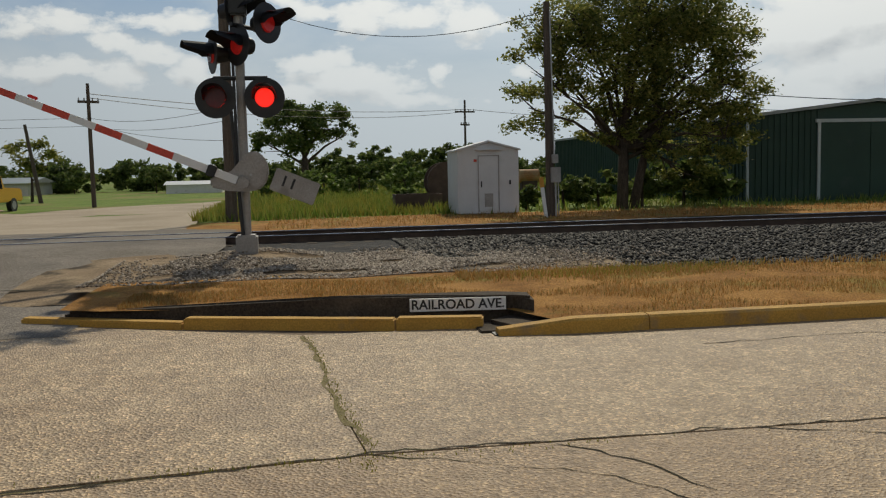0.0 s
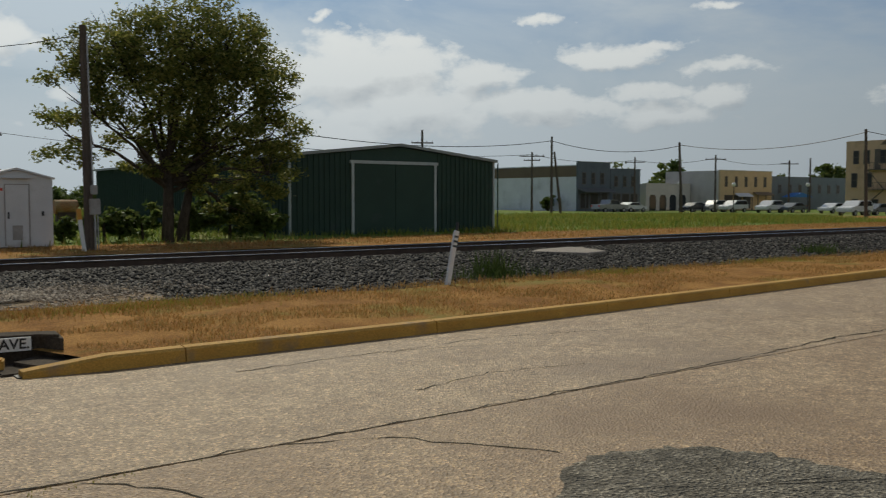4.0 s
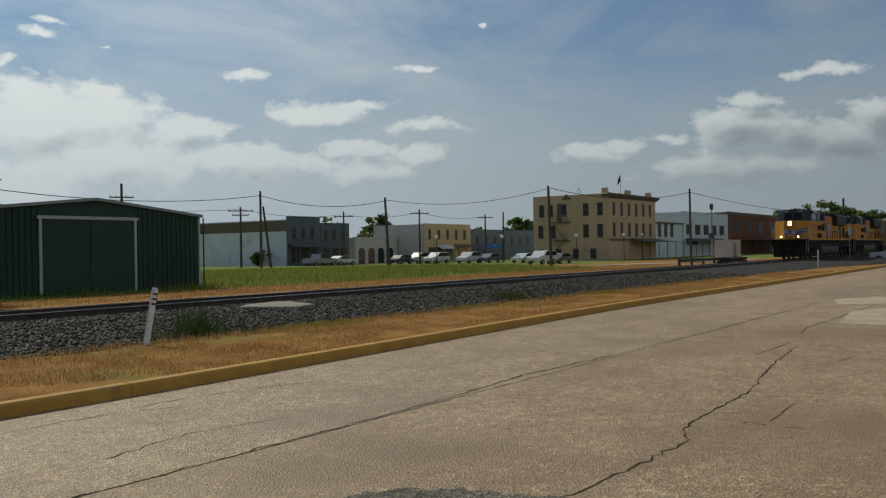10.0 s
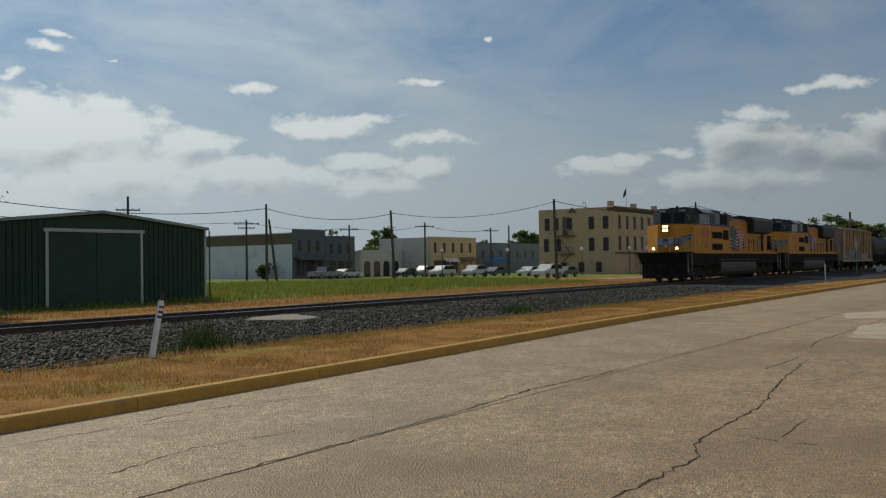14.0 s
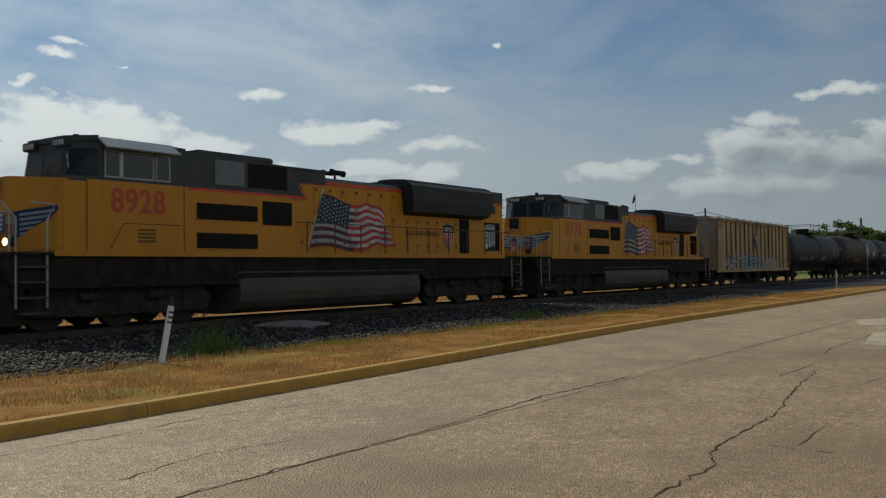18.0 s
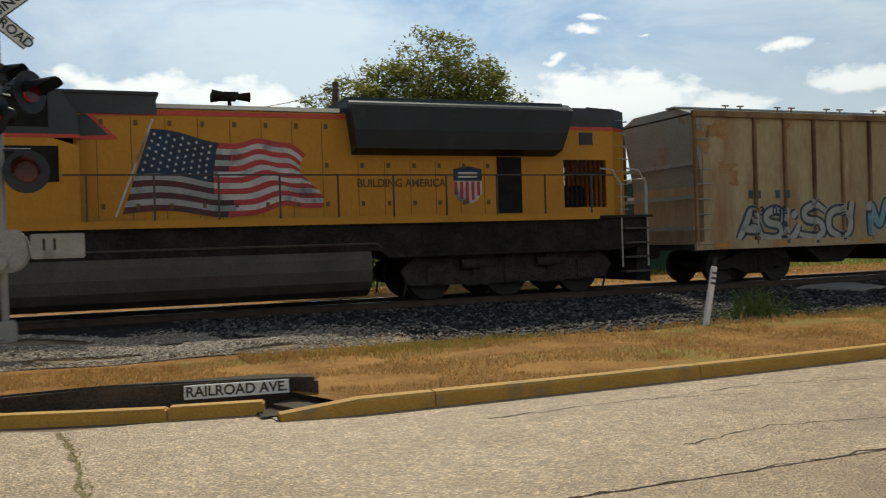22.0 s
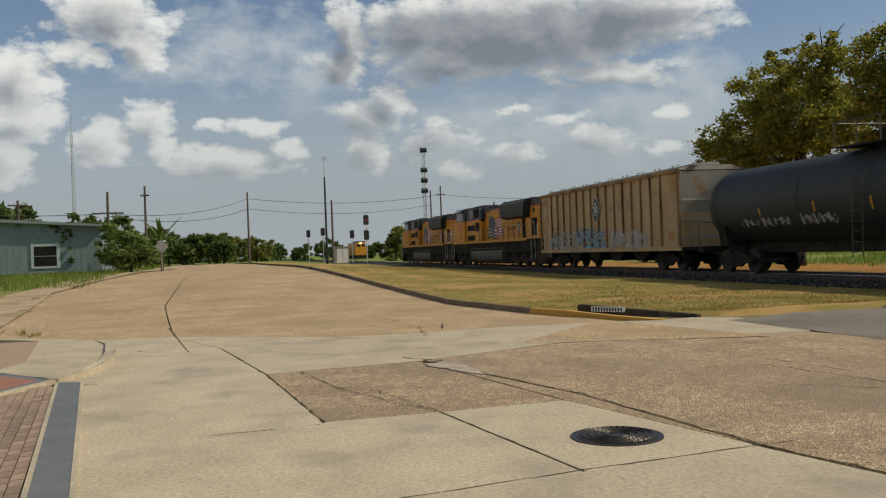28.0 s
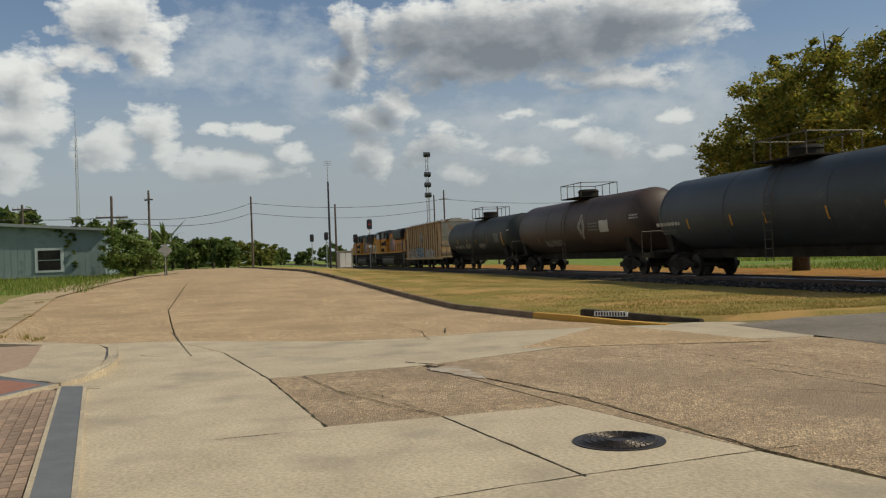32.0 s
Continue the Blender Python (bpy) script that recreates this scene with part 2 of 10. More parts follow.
def pm(name, c1, c2, scale=6.0, rough=0.7, metal=0.0, bump=0.0, fine=60.0, fine_amt=0.25, c3=None, spot=1.5, spot_lo=0.58, spot_hi=0.68,
       rand=0.0, emit=0.0, stretch=None, bump_scale=None, pebble=0.0):
    """A procedural surface: c1 and c2 blended by a coarse noise, a fine grain on top, and stains of c3."""
    if name in MATS:
        return MATS[name]
    m = bpy.data.materials.new(name)
    m.use_nodes = True
    nt = m.node_tree
    b = nt.nodes["Principled BSDF"]
    L = nt.links.new
    co = nt.nodes.new("ShaderNodeTexCoord")
    src = co.outputs["Object"]
    if stretch:
        mp = nt.nodes.new("ShaderNodeMapping")
        mp.inputs["Scale"].default_value = stretch
        L(src, mp.inputs[0])
        src = mp.outputs[0]

    def nz(sc, det=4):
        n = nt.nodes.new("ShaderNodeTexNoise")
        L(src, n.inputs["Vector"])
        n.inputs["Scale"].default_value, n.inputs["Detail"].default_value = sc, det
        n.inputs["Roughness"].default_value = 0.6
        return n.outputs[0]

    def rmp(fac, lo, hi):
        n = nt.nodes.new("ShaderNodeMapRange")
        n.inputs[1].default_value, n.inputs[2].default_value = lo, hi
        L(fac, n.inputs[0])
        return n.outputs[0]

    def mx(fac, a, c, blend="MIX"):
        n = nt.nodes.new("ShaderNodeMix")
        n.data_type, n.blend_type = "RGBA", blend
        for i, v in ((0, fac), (6, a), (7, c)):
            if isinstance(v, (int, float)):
                n.inputs[i].default_value = v
            elif isinstance(v, tuple):
                n.inputs[i].default_value = (*v, 1)
            else:
                L(v, n.inputs[i])
        return n.outputs[2]

    col = mx(rmp(nz(scale), 0.35, 0.65), c1, c2)
    g = nz(fine, 3)
    gr = nt.nodes.new("ShaderNodeMapRange")
    gr.inputs[1].default_value, gr.inputs[2].default_value = 0.3, 0.7
    gr.inputs[3].default_value, gr.inputs[4].default_value = 1 - fine_amt, 1 + fine_amt
    L(g, gr.inputs[0])
    cg = nt.nodes.new("ShaderNodeCombineColor")
    for i in range(3):
        L(gr.outputs[0], cg.inputs[i])
    col = mx(1.0, col, cg.outputs[0], "MULTIPLY")
    peb = None
    if pebble:
        vo = nt.nodes.new("ShaderNodeTexVoronoi")
        vo.inputs["Scale"].default_value = pebble
        L(src, vo.inputs["Vector"])
        sp = nt.nodes.new("ShaderNodeSeparateColor")
        L(vo.outputs["Color"], sp.inputs[0])
        cr = nt.nodes.new("ShaderNodeValToRGB")
        els = cr.color_ramp.elements
        els[0].position, els[0].color = 0.0, (0.42, 0.40, 0.38, 1)
        els[1].position, els[1].color = 1.0, (2.1, 2.05, 1.95, 1)
        for pos, v in ((0.35, 0.80), (0.75, 1.10)):
            e = els.new(pos)
            e.color = (v, v, v, 1)
        L(sp.outputs[0], cr.inputs[0])
        col = mx(0.74, col, cr.outputs[0], "MULTIPLY")
        peb = vo.outputs["Distance"]
    if c3:
        col = mx(rmp(nz(spot, 5), spot_lo, spot_hi), col, c3)
    if rand:
        oi = nt.nodes.new("ShaderNodeObjectInfo")
        hs = nt.nodes.new("ShaderNodeHueSaturation")
        rr = nt.nodes.new("ShaderNodeMapRange")
        rr.inputs[3].default_value, rr.inputs[4].default_value = 1 - rand, 1 + rand
        L(oi.outputs["Random"], rr.inputs[0])
        L(rr.outputs[0], hs.inputs["Value"])
        L(col, hs.inputs["Color"])
        col = hs.outputs[0]
    if rough >= 0.9:
        b.inputs["Specular IOR Level"].default_value = 0.12
    elif pebble:
        b.inputs["Specular IOR Level"].default_value = 0.35
    L(col, b.inputs["Base Color"])
    b.inputs["Roughness"].default_value, b.inputs["Metallic"].default_value = rough, metal
    if bump:
        bp = nt.nodes.new("ShaderNodeBump")
        bp.inputs["Strength"].default_value = bump
        bp.inputs["Distance"].default_value = 0.02
        L(peb if peb is not None else nz(bump_scale or fine, 5), bp.inputs["Height"])
        L(bp.outputs[0], b.inputs["Normal"])
    if emit:
        L(col, b.inputs["Emission Color"])
        b.inputs["Emission Strength"].default_value = emit
    MATS[name] = m
    return m


def island(name, cols, rough=0.8, trans=0.0):
    """Each island of the mesh takes one of the colours along a ramp."""
    if name in MATS:
        return MATS[name]
    m = bpy.data.materials.new(name)
    m.use_nodes = True
    nt = m.node_tree
    b = nt.nodes["Principled BSDF"]
    ge = nt.nodes.new("ShaderNodeNewGeometry")
    cr = nt.nodes.new("ShaderNodeValToRGB")
    nt.links.new(ge.outputs["Random Per Island"], cr.inputs[0])
    while len(cr.color_ramp.elements) < len(cols):
        cr.color_ramp.elements.new(0.5)
    for i, (e, c) in enumerate(zip(cr.color_ramp.elements, cols)):
        e.position, e.color = i / (len(cols) - 1), (*c, 1)
    nt.links.new(cr.outputs[0], b.inputs["Base Color"])
    b.inputs["Roughness"].default_value = rough
    b.inputs["Specular IOR Level"].default_value = 0.2
    if trans:
        tr = nt.nodes.new("ShaderNodeBsdfTranslucent")
        nt.links.new(cr.outputs[0], tr.inputs[0])
        ms = nt.nodes.new("ShaderNodeMixShader")
        ms.inputs[0].default_value = trans
        nt.links.new(b.outputs[0], ms.inputs[1])
        nt.links.new(tr.outputs[0], ms.inputs[2])
        nt.links.new(ms.outputs[0], nt.nodes["Material Output"].inputs[0])
    MATS[name] = m
    return m


AGG = pm("aggregate_concrete", (0.322, 0.222, 0.128), (0.42, 0.302, 0.181), 1.3, 0.6, 0, 0.6, 7, 0.22, (0.25, 0.175, 0.11), 0.3, 0.5, 0.72, 0.05, pebble=55)
AGGB = pm("browned_aggregate_concrete", (0.305, 0.205, 0.115), (0.39, 0.275, 0.16), 1.3, 0.6, 0, 0.6, 7, 0.22, (0.235, 0.15, 0.08), 0.2, 0.46, 0.64, 0.05, pebble=55)
CONC = pm("smooth_concrete", (0.41, 0.328, 0.220), (0.49, 0.398, 0.272), 1.1, 0.78, 0, 0.4, 26, 0.22, (0.31, 0.25, 0.18), 0.9, 0.5, 0.72, 0.05)
ASPH = pm("worn_asphalt", (0.185, 0.158, 0.128), (0.26, 0.225, 0.188), 0.9, 0.9, 0, 1.0, 38, 0.5, (0.125, 0.108, 0.09), 0.45, 0.52, 0.70)
LANE = pm("reddish_concrete", (0.36, 0.245, 0.135), (0.45, 0.315, 0.18), 0.8, 0.8, 0, 0.25, 9, 0.2, (0.30, 0.205, 0.11), 0.3, 0.5, 0.72, pebble=45)
CRACKG = pm("weedy_joint", (0.17, 0.145, 0.065), (0.24, 0.19, 0.10), 6, 0.95, 0, 0.4, 50, 0.4)
CRACK = pm("crack_dirt", (0.035, 0.03, 0.022), (0.06, 0.05, 0.03), 5, 0.95, 0, 0, 40, 0.3, (0.10, 0.095, 0.04), 1.2, 0.58, 0.68)
SOIL = pm("dirt", (0.22, 0.155, 0.095), (0.33, 0.245, 0.155), 1.5, 0.95, 0, 0.6, 40, 0.4, (0.075, 0.058, 0.040), 0.9, 0.50, 0.62)
DRY = pm("dry_grass_ground", (0.23, 0.105, 0.024), (0.39, 0.20, 0.055), 1.4, 0.95, 0, 0.8, 45, 0.5, (0.21, 0.20, 0.045), 0.5, 0.56, 0.70)
GREEN = pm("grass_ground", (0.11, 0.17, 0.028), (0.17, 0.22, 0.045), 0.35, 0.95, 0, 0.6, 30, 0.45, (0.24, 0.19, 0.075), 0.12, 0.5, 0.66)
BALL = pm("ballast_bed", (0.03, 0.028, 0.027), (0.06, 0.055, 0.052), 3, 0.9, 0, 1.0, 28, 0.6, (0.15, 0.11, 0.07), 0.8, 0.6, 0.75)
STONE = island("ballast_stone", [(0.010, 0.009, 0.008), (0.024, 0.021, 0.018), (0.05, 0.043, 0.036), (0.19, 0.17, 0.145)], 0.75)
PALE = island("pale_gravel", [(0.10, 0.078, 0.058), (0.38, 0.31, 0.235), (0.24, 0.19, 0.14), (0.58, 0.50, 0.40)], 0.85)
KYEL = pm("yellow_kerb_paint", (0.52, 0.29, 0.05), (0.44, 0.235, 0.04), 2.2, 0.85, 0, 0.25, 60, 0.25, (0.24, 0.17, 0.10), 1.6, 0.60, 0.74)
KDARK = pm("stained_concrete", (0.15, 0.108, 0.072), (0.23, 0.172, 0.12), 1.5, 0.9, 0, 0.3, 50, 0.3, (0.05, 0.045, 0.04), 0.7)
RAILM = pm("rail_steel", (0.06, 0.040, 0.030), (0.09, 0.060, 0.044), 4, 0.85, 0.1, 0.1, 60, 0.2)
RAILT = pm("polished_rail_head", (0.55, 0.54, 0.53), (0.62, 0.61, 0.6), 4, 0.22, 1.0, 0, 60, 0.08)
TIE = pm("creosote_tie", (0.05, 0.04, 0.032), (0.085, 0.068, 0.052), 3, 0.9, 0, 0.4, 30, 0.35, rand=0.25)
WOODP = pm("weathered_pole", (0.085, 0.068, 0.055), (0.13, 0.105, 0.085), 3, 0.9, 0, 0.3, 25, 0.3, stretch=(6, 6, 0.6))
WIRE = pm("wire_black", (0.02, 0.02, 0.022), (0.03, 0.03, 0.03), 3, 0.6)
PALER = pm("pale_dirt_road", (0.36, 0.29, 0.21), (0.43, 0.35, 0.26), 0.4, 0.9, 0, 0.3, 30, 0.2, (0.28, 0.23, 0.16), 0.3, 0.52, 0.75)
BARK = pm("bark", (0.05, 0.04, 0.03), (0.085, 0.068, 0.05), 4, 0.95, 0, 0.6, 22, 0.4, stretch=(3, 3, 0.7))
LEAF_A = island("leaf_olive", [(0.075, 0.10, 0.024), (0.14, 0.165, 0.038), (0.23, 0.23, 0.055), (0.34, 0.31, 0.085)], 0.5, 0.58)
LEAF_D = island("leaf_bright", [(0.07, 0.12, 0.02), (0.12, 0.18, 0.035), (0.19, 0.25, 0.06), (0.30, 0.34, 0.14)], 0.5, 0.45)
# leaf_green is lifted a little to stand in for haze on the far trees
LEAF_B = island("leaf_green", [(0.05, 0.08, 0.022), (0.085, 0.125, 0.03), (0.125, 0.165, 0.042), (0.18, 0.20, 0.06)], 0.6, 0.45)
LEAF_C = island("leaf_autumn", [(0.10, 0.125, 0.022), (0.18, 0.19, 0.032), (0.29, 0.255, 0.04), (0.42, 0.31, 0.055)], 0.5, 0.58)
BLADE_D = island("dry_blade", [(0.25, 0.115, 0.028), (0.40, 0.215, 0.062), (0.44, 0.29, 0.12), (0.20, 0.16, 0.045)], 0.8, 0.4)
BLADE_G = island("green_blade", [(0.085, 0.14, 0.02), (0.14, 0.20, 0.03), (0.21, 0.25, 0.05), (0.30, 0.27, 0.08)], 0.75, 0.45)
STEELG = pm("galvanised_steel", (0.34, 0.34, 0.34), (0.42, 0.42, 0.42), 5, 0.5, 0.5, 0.05, 60, 0.15, (0.26, 0.24, 0.21), 2)
ALU = pm("grey_painted_metal", (0.30, 0.275, 0.25), (0.36, 0.335, 0.31), 3, 0.55, 0.2, 0.05, 40, 0.15, (0.24, 0.22, 0.2), 2.5)
BLACK = pm("black_paint", (0.012, 0.012, 0.013), (0.022, 0.022, 0.023), 4, 0.5)
WHITE = pm("white_paint", (0.72, 0.71, 0.69), (0.78, 0.77, 0.75), 3, 0.55, 0, 0.05, 50, 0.08, (0.5, 0.47, 0.43), 2, 0.6, 0.75)
REDR = pm("red_reflective", (0.55, 0.055, 0.03), (0.62, 0.07, 0.035), 5, 0.45)
REDL = pm("red_lamp_lit", (1.0, 0.02, 0.012), (0.75, 0.02, 0.012), 22, 0.3, 0, 0, 70, 0.3, emit=1.9)
REDD = pm("red_lens_dark", (0.10, 0.008, 0.008), (0.14, 0.012, 0.01), 20, 0.25)
REDM = pm("red_lens_glow", (0.45, 0.012, 0.01), (0.35, 0.012, 0.010), 20, 0.3, emit=0.3)
WARM = pm("headlight_lit", (1.0, 0.56, 0.20), (1.0, 0.60, 0.24), 20, 0.3, emit=12.0)
GLASS = pm("dark_glass", (0.02, 0.025, 0.03), (0.03, 0.035, 0.04), 3, 0.08)


# ---- building blocks ----
def place(s, n, z=0.0, rz=0.0):
    """A pose at s metres along the track and n metres across it, turned with the track."""
    p = US * s + UN * n
    return pose(p.x, p.y, z, 0, 0, 9.0 + rz)


def W(s, n, z=0.0):
    p = US * s + UN * n
    return Vector((p.x, p.y, z))


def link(name, bm, mat, parent=None, m=None, smooth=False):
    me = bpy.data.meshes.new(name)
    bmesh.ops.recalc_face_normals(bm, faces=bm.faces[:])
    bm.to_mesh(me)
    bm.free()
    for k in (mat if isinstance(mat, (list, tuple)) else [mat]):
        me.materials.append(k)
    if smooth:
        me.polygons.foreach_set("use_smooth", [True] * len(me.polygons))
    ob = new(name, me)
    if parent is not None:
        ob.parent = parent
    if m is not None:
        ob.matrix_basis = m
    return ob


def part(name, bm, mat, parent, label="", smooth=False):
    ob = link(name, bm, mat, parent, None, smooth)
    if label:
        ob["label"] = label
    return ob


def thing(name, m, label, category, group="", kind=""):
    e = new(name)
    e.empty_display_size = 0.2
    e.matrix_basis = m
    return tagged(e, label, category, group, kind)


def box(bm, x0, x1, y0, y1, z0, z1, bev=0.0):
    r = bmesh.ops.create_cube(bm, size=1.0, matrix=Matrix.Translation(((x0 + x1) / 2, (y0 + y1) / 2, (z0 + z1) / 2)) @ Matrix.Diagonal((abs(x1 - x0), abs(y1 - y0), abs(z1 - z0), 1)))
    if bev:
        ed = list({e for v in r["verts"] for e in v.link_edges})
        bmesh.ops.bevel(bm, geom=ed, offset=bev, segments=2, affect="EDGES", clamp_overlap=True)
    return bm


def B(*a, bev=0.0):
    return box(bmesh.new(), *a, bev=bev)


def cyl(bm, p0, p1, r0, r1=None, seg=10, caps=True):
    p0, p1 = Vector(p0), Vector(p1)
    d = p1 - p0
    q = d.to_track_quat("Z", "Y").to_matrix().to_4x4()
    bmesh.ops.create_cone(bm, cap_ends=caps, segments=seg, radius1=r0, radius2=r0 if r1 is None else r1, depth=d.length, matrix=Matrix.Translation((p0 + p1) / 2) @ q)
    return bm


def C(p0, p1, r0, r1=None, seg=10):
    return cyl(bmesh.new(), p0, p1, r0, r1, seg)


def tube(bm, pts, r, seg=6):
    """One bent round bar through the points."""
    pts = [Vector(p) for p in pts]
    rings = []
    for i, p in enumerate(pts):
        d = (pts[min(i + 1, len(pts) - 1)] - pts[max(i - 1, 0)]).normalized()
        a = d.cross(Vector((0, 0, 1)) if abs(d.z) < 0.9 else Vector((1, 0, 0))).normalized()
        b = d.cross(a)
        rings.append([bm.verts.new(p + a * r * math.cos(k * math.tau / seg) + b * r * math.sin(k * math.tau / seg)) for k in range(seg)])
    for u, v in zip(rings[:-1], rings[1:]):
        q = min(range(seg), key=lambda m: (v[m].co - u[0].co).length)
        for k in range(seg):
            bm.faces.new((u[k], u[(k + 1) % seg], v[(k + 1 + q) % seg], v[(k + q) % seg]))
    bm.faces.new(rings[0])
    bm.faces.new(rings[-1][::-1])
    return bm


def prism(bm, pts, y0, y1, axis="y"):
    """The outline pts drawn out between two planes. axis y: pts are x, z; axis x: y, z; axis z: x, y."""
    def at(p, d):
        return {"y": (p[0], d, p[1]), "x": (d, p[0], p[1]), "z": (p[0], p[1], d)}[axis]
    a = [bm.verts.new(at(p, y0)) for p in pts]
    b = [bm.verts.new(at(p, y1)) for p in pts]
    bm.faces.new(a)
    bm.faces.new(b[::-1])
    k = len(pts)
    for i in range(k):
        bm.faces.new((a[i], b[i], b[(i + 1) % k], a[(i + 1) % k]))
    return bm


def P(pts, y0, y1, axis="y"):
    return prism(bmesh.new(), pts, y0, y1, axis)


def raw(name, verts, faces, mat, parent=None, m=None, smooth=False):
    me = bpy.data.meshes.new(name)
    me.from_pydata([tuple(v) for v in verts], [], faces)
    me.materials.append(mat)
    if smooth:
        me.polygons.foreach_set("use_smooth", [True] * len(me.polygons))
    me.update()
    ob = new(name, me)
    ob.parent = parent
    if m is not None:
        ob.matrix_basis = m
    return ob


def smooth01(x):
    x = max(0.0, min(1.0, x))
    return x * x * (3 - 2 * x)


def mound(s, n):
    """The low heap of gravel round the crossing mast."""
    return 0.17 * math.exp(-((s + 0.9) / 1.3) ** 2 - ((n - 14.7) / 1.2) ** 2)


def gz(s, n):
    """Height of the bare ground: the street is level, the land lifts towards the west end and falls towards the town."""
    z = 0.06 * smooth01((n - 7.5) / 2.0)
    z += 0.85 * smooth01((-s - 22) / 38) * (1 - smooth01((n - 2) / 16))
    z -= 0.42 * smooth01((s - 45) / 65)
    return z


def writing(text, size, m, mat, parent, name="lettering", depth=0.004, width=None):
    cu = bpy.data.curves.new(name, "FONT")
    cu.body, cu.size, cu.extrude, cu.align_x, cu.align_y = text, size, depth, "CENTER", "CENTER"
    cu.offset = size * 0.022
    tmp = bpy.data.objects.new(name + "_tmp", cu)
    scene.collection.objects.link(tmp)
    me = bpy.data.meshes.new_from_object(tmp)
    bpy.data.objects.remove(tmp)
    bpy.data.curves.remove(cu)
    if width:
        xs = [v.co.x for v in me.vertices]
        k = width / (max(xs) - min(xs))
        for v in me.vertices:
            v.co.x *= k
    me.materials.append(mat)
    ob = new(name, me)
    ob.parent = parent
    ob.matrix_basis = m
    return ob


# ---- the large structure: all in s, n, z along and across the track ----
TRK = place(0, 0)


def kerb_n(s):
    """The street side of the kerb: along the track to the right, curling away to the left of the crossing."""
    if s > 2.0:
        return 7.95 + 0.85 * smooth01((s - 3) / 22)
    if s < -16:
        return 7.2 - 1.3 * smooth01((-s - 16) / 9) - 3.6 * smooth01((-s - 22) / 70) - max(0, -s - 90) * 0.10
    return 8.0


def left_n(s):
    """The far side of the left-hand street."""
    return float(np.interp(s, [-200, -130, -95, -72, -57, -47, -39, -26, -22, -18, -15], [-16.0, -9.0, -5.6, -4.4, -5.6, -6.6, -7.3, -6.0, -5.6, -5.0, -3.2]))


def ground():
    def steps(a):
        return sorted(set(round(v, 2) for v in a))
    ss = steps([-1500, -900, -500, -300, -220] + list(np.arange(-180, 180, 4.0)) + [180, 220, 300, 500, 900, 1500])
    ns = steps([-1500, -700, -300, -150, -100, -70, -50, -40, -30, -24, -20] + list(np.arange(-16, 40, 1.0)) + [44, 50, 60, 75, 95, 120, 160, 220, 320, 500, 800, 1500])
    verts = []
    for s in ss:
        for n in ns:
            z = gz(s, n)
            road = (s > -16 and n < 8.4) or (-130 < s <= -15 and left_n(s) - 0.3 < n < kerb_n(s) + 0.3) or (-16.5 < s < -3 and n < 34)
            if road:
                z -= 0.12
            elif -115 < s < 135 and left_n(min(s, -15)) - 1 < n < 26.5:
                z -= 0.15
            elif 9 < n < 60:
                z += 0.03 * noise.noise(Vector((s * 0.4, n * 0.4, 0)))
            verts.append((s, n, z))
    k = len(ns)
    faces = [(i * k + j, (i + 1) * k + j, (i + 1) * k + j + 1, i * k + j + 1) for i in range(len(ss) - 1) for j in range(k - 1)]
    tagged(raw("ground", verts, faces, GREEN, None, TRK, True), "rough green grass with dry brown patches", "ground", kind="structure")


ground()


def slab(outline, z0=-0.16, z1=0.0, name="slab", mat=AGG, parent=None, lab=""):
    """One concrete panel of the street, a shade smaller than its bay, with its arris worn round."""
    c = (sum(p[0] for p in outline) / len(outline), sum(p[1] for p in outline) / len(outline))
    bm = bmesh.new()
    pts = []
    for x, y in outline:
        d = math.hypot(x - c[0], y - c[1])
        k = max(0.0, 1 - 0.003 / d)
        pts.append((c[0] + (x - c[0]) * k, c[1] + (y - c[1]) * k))
    prism(bm, pts, z0, z1, "z")
    bmesh.ops.bevel(bm, geom=[e for e in bm.edges if all(abs(v.co.z - z1) < 1e-6 for v in e.verts)], offset=0.003, segments=1, affect="EDGES")
    ob = part(name, bm, mat, parent, lab)
    return ob


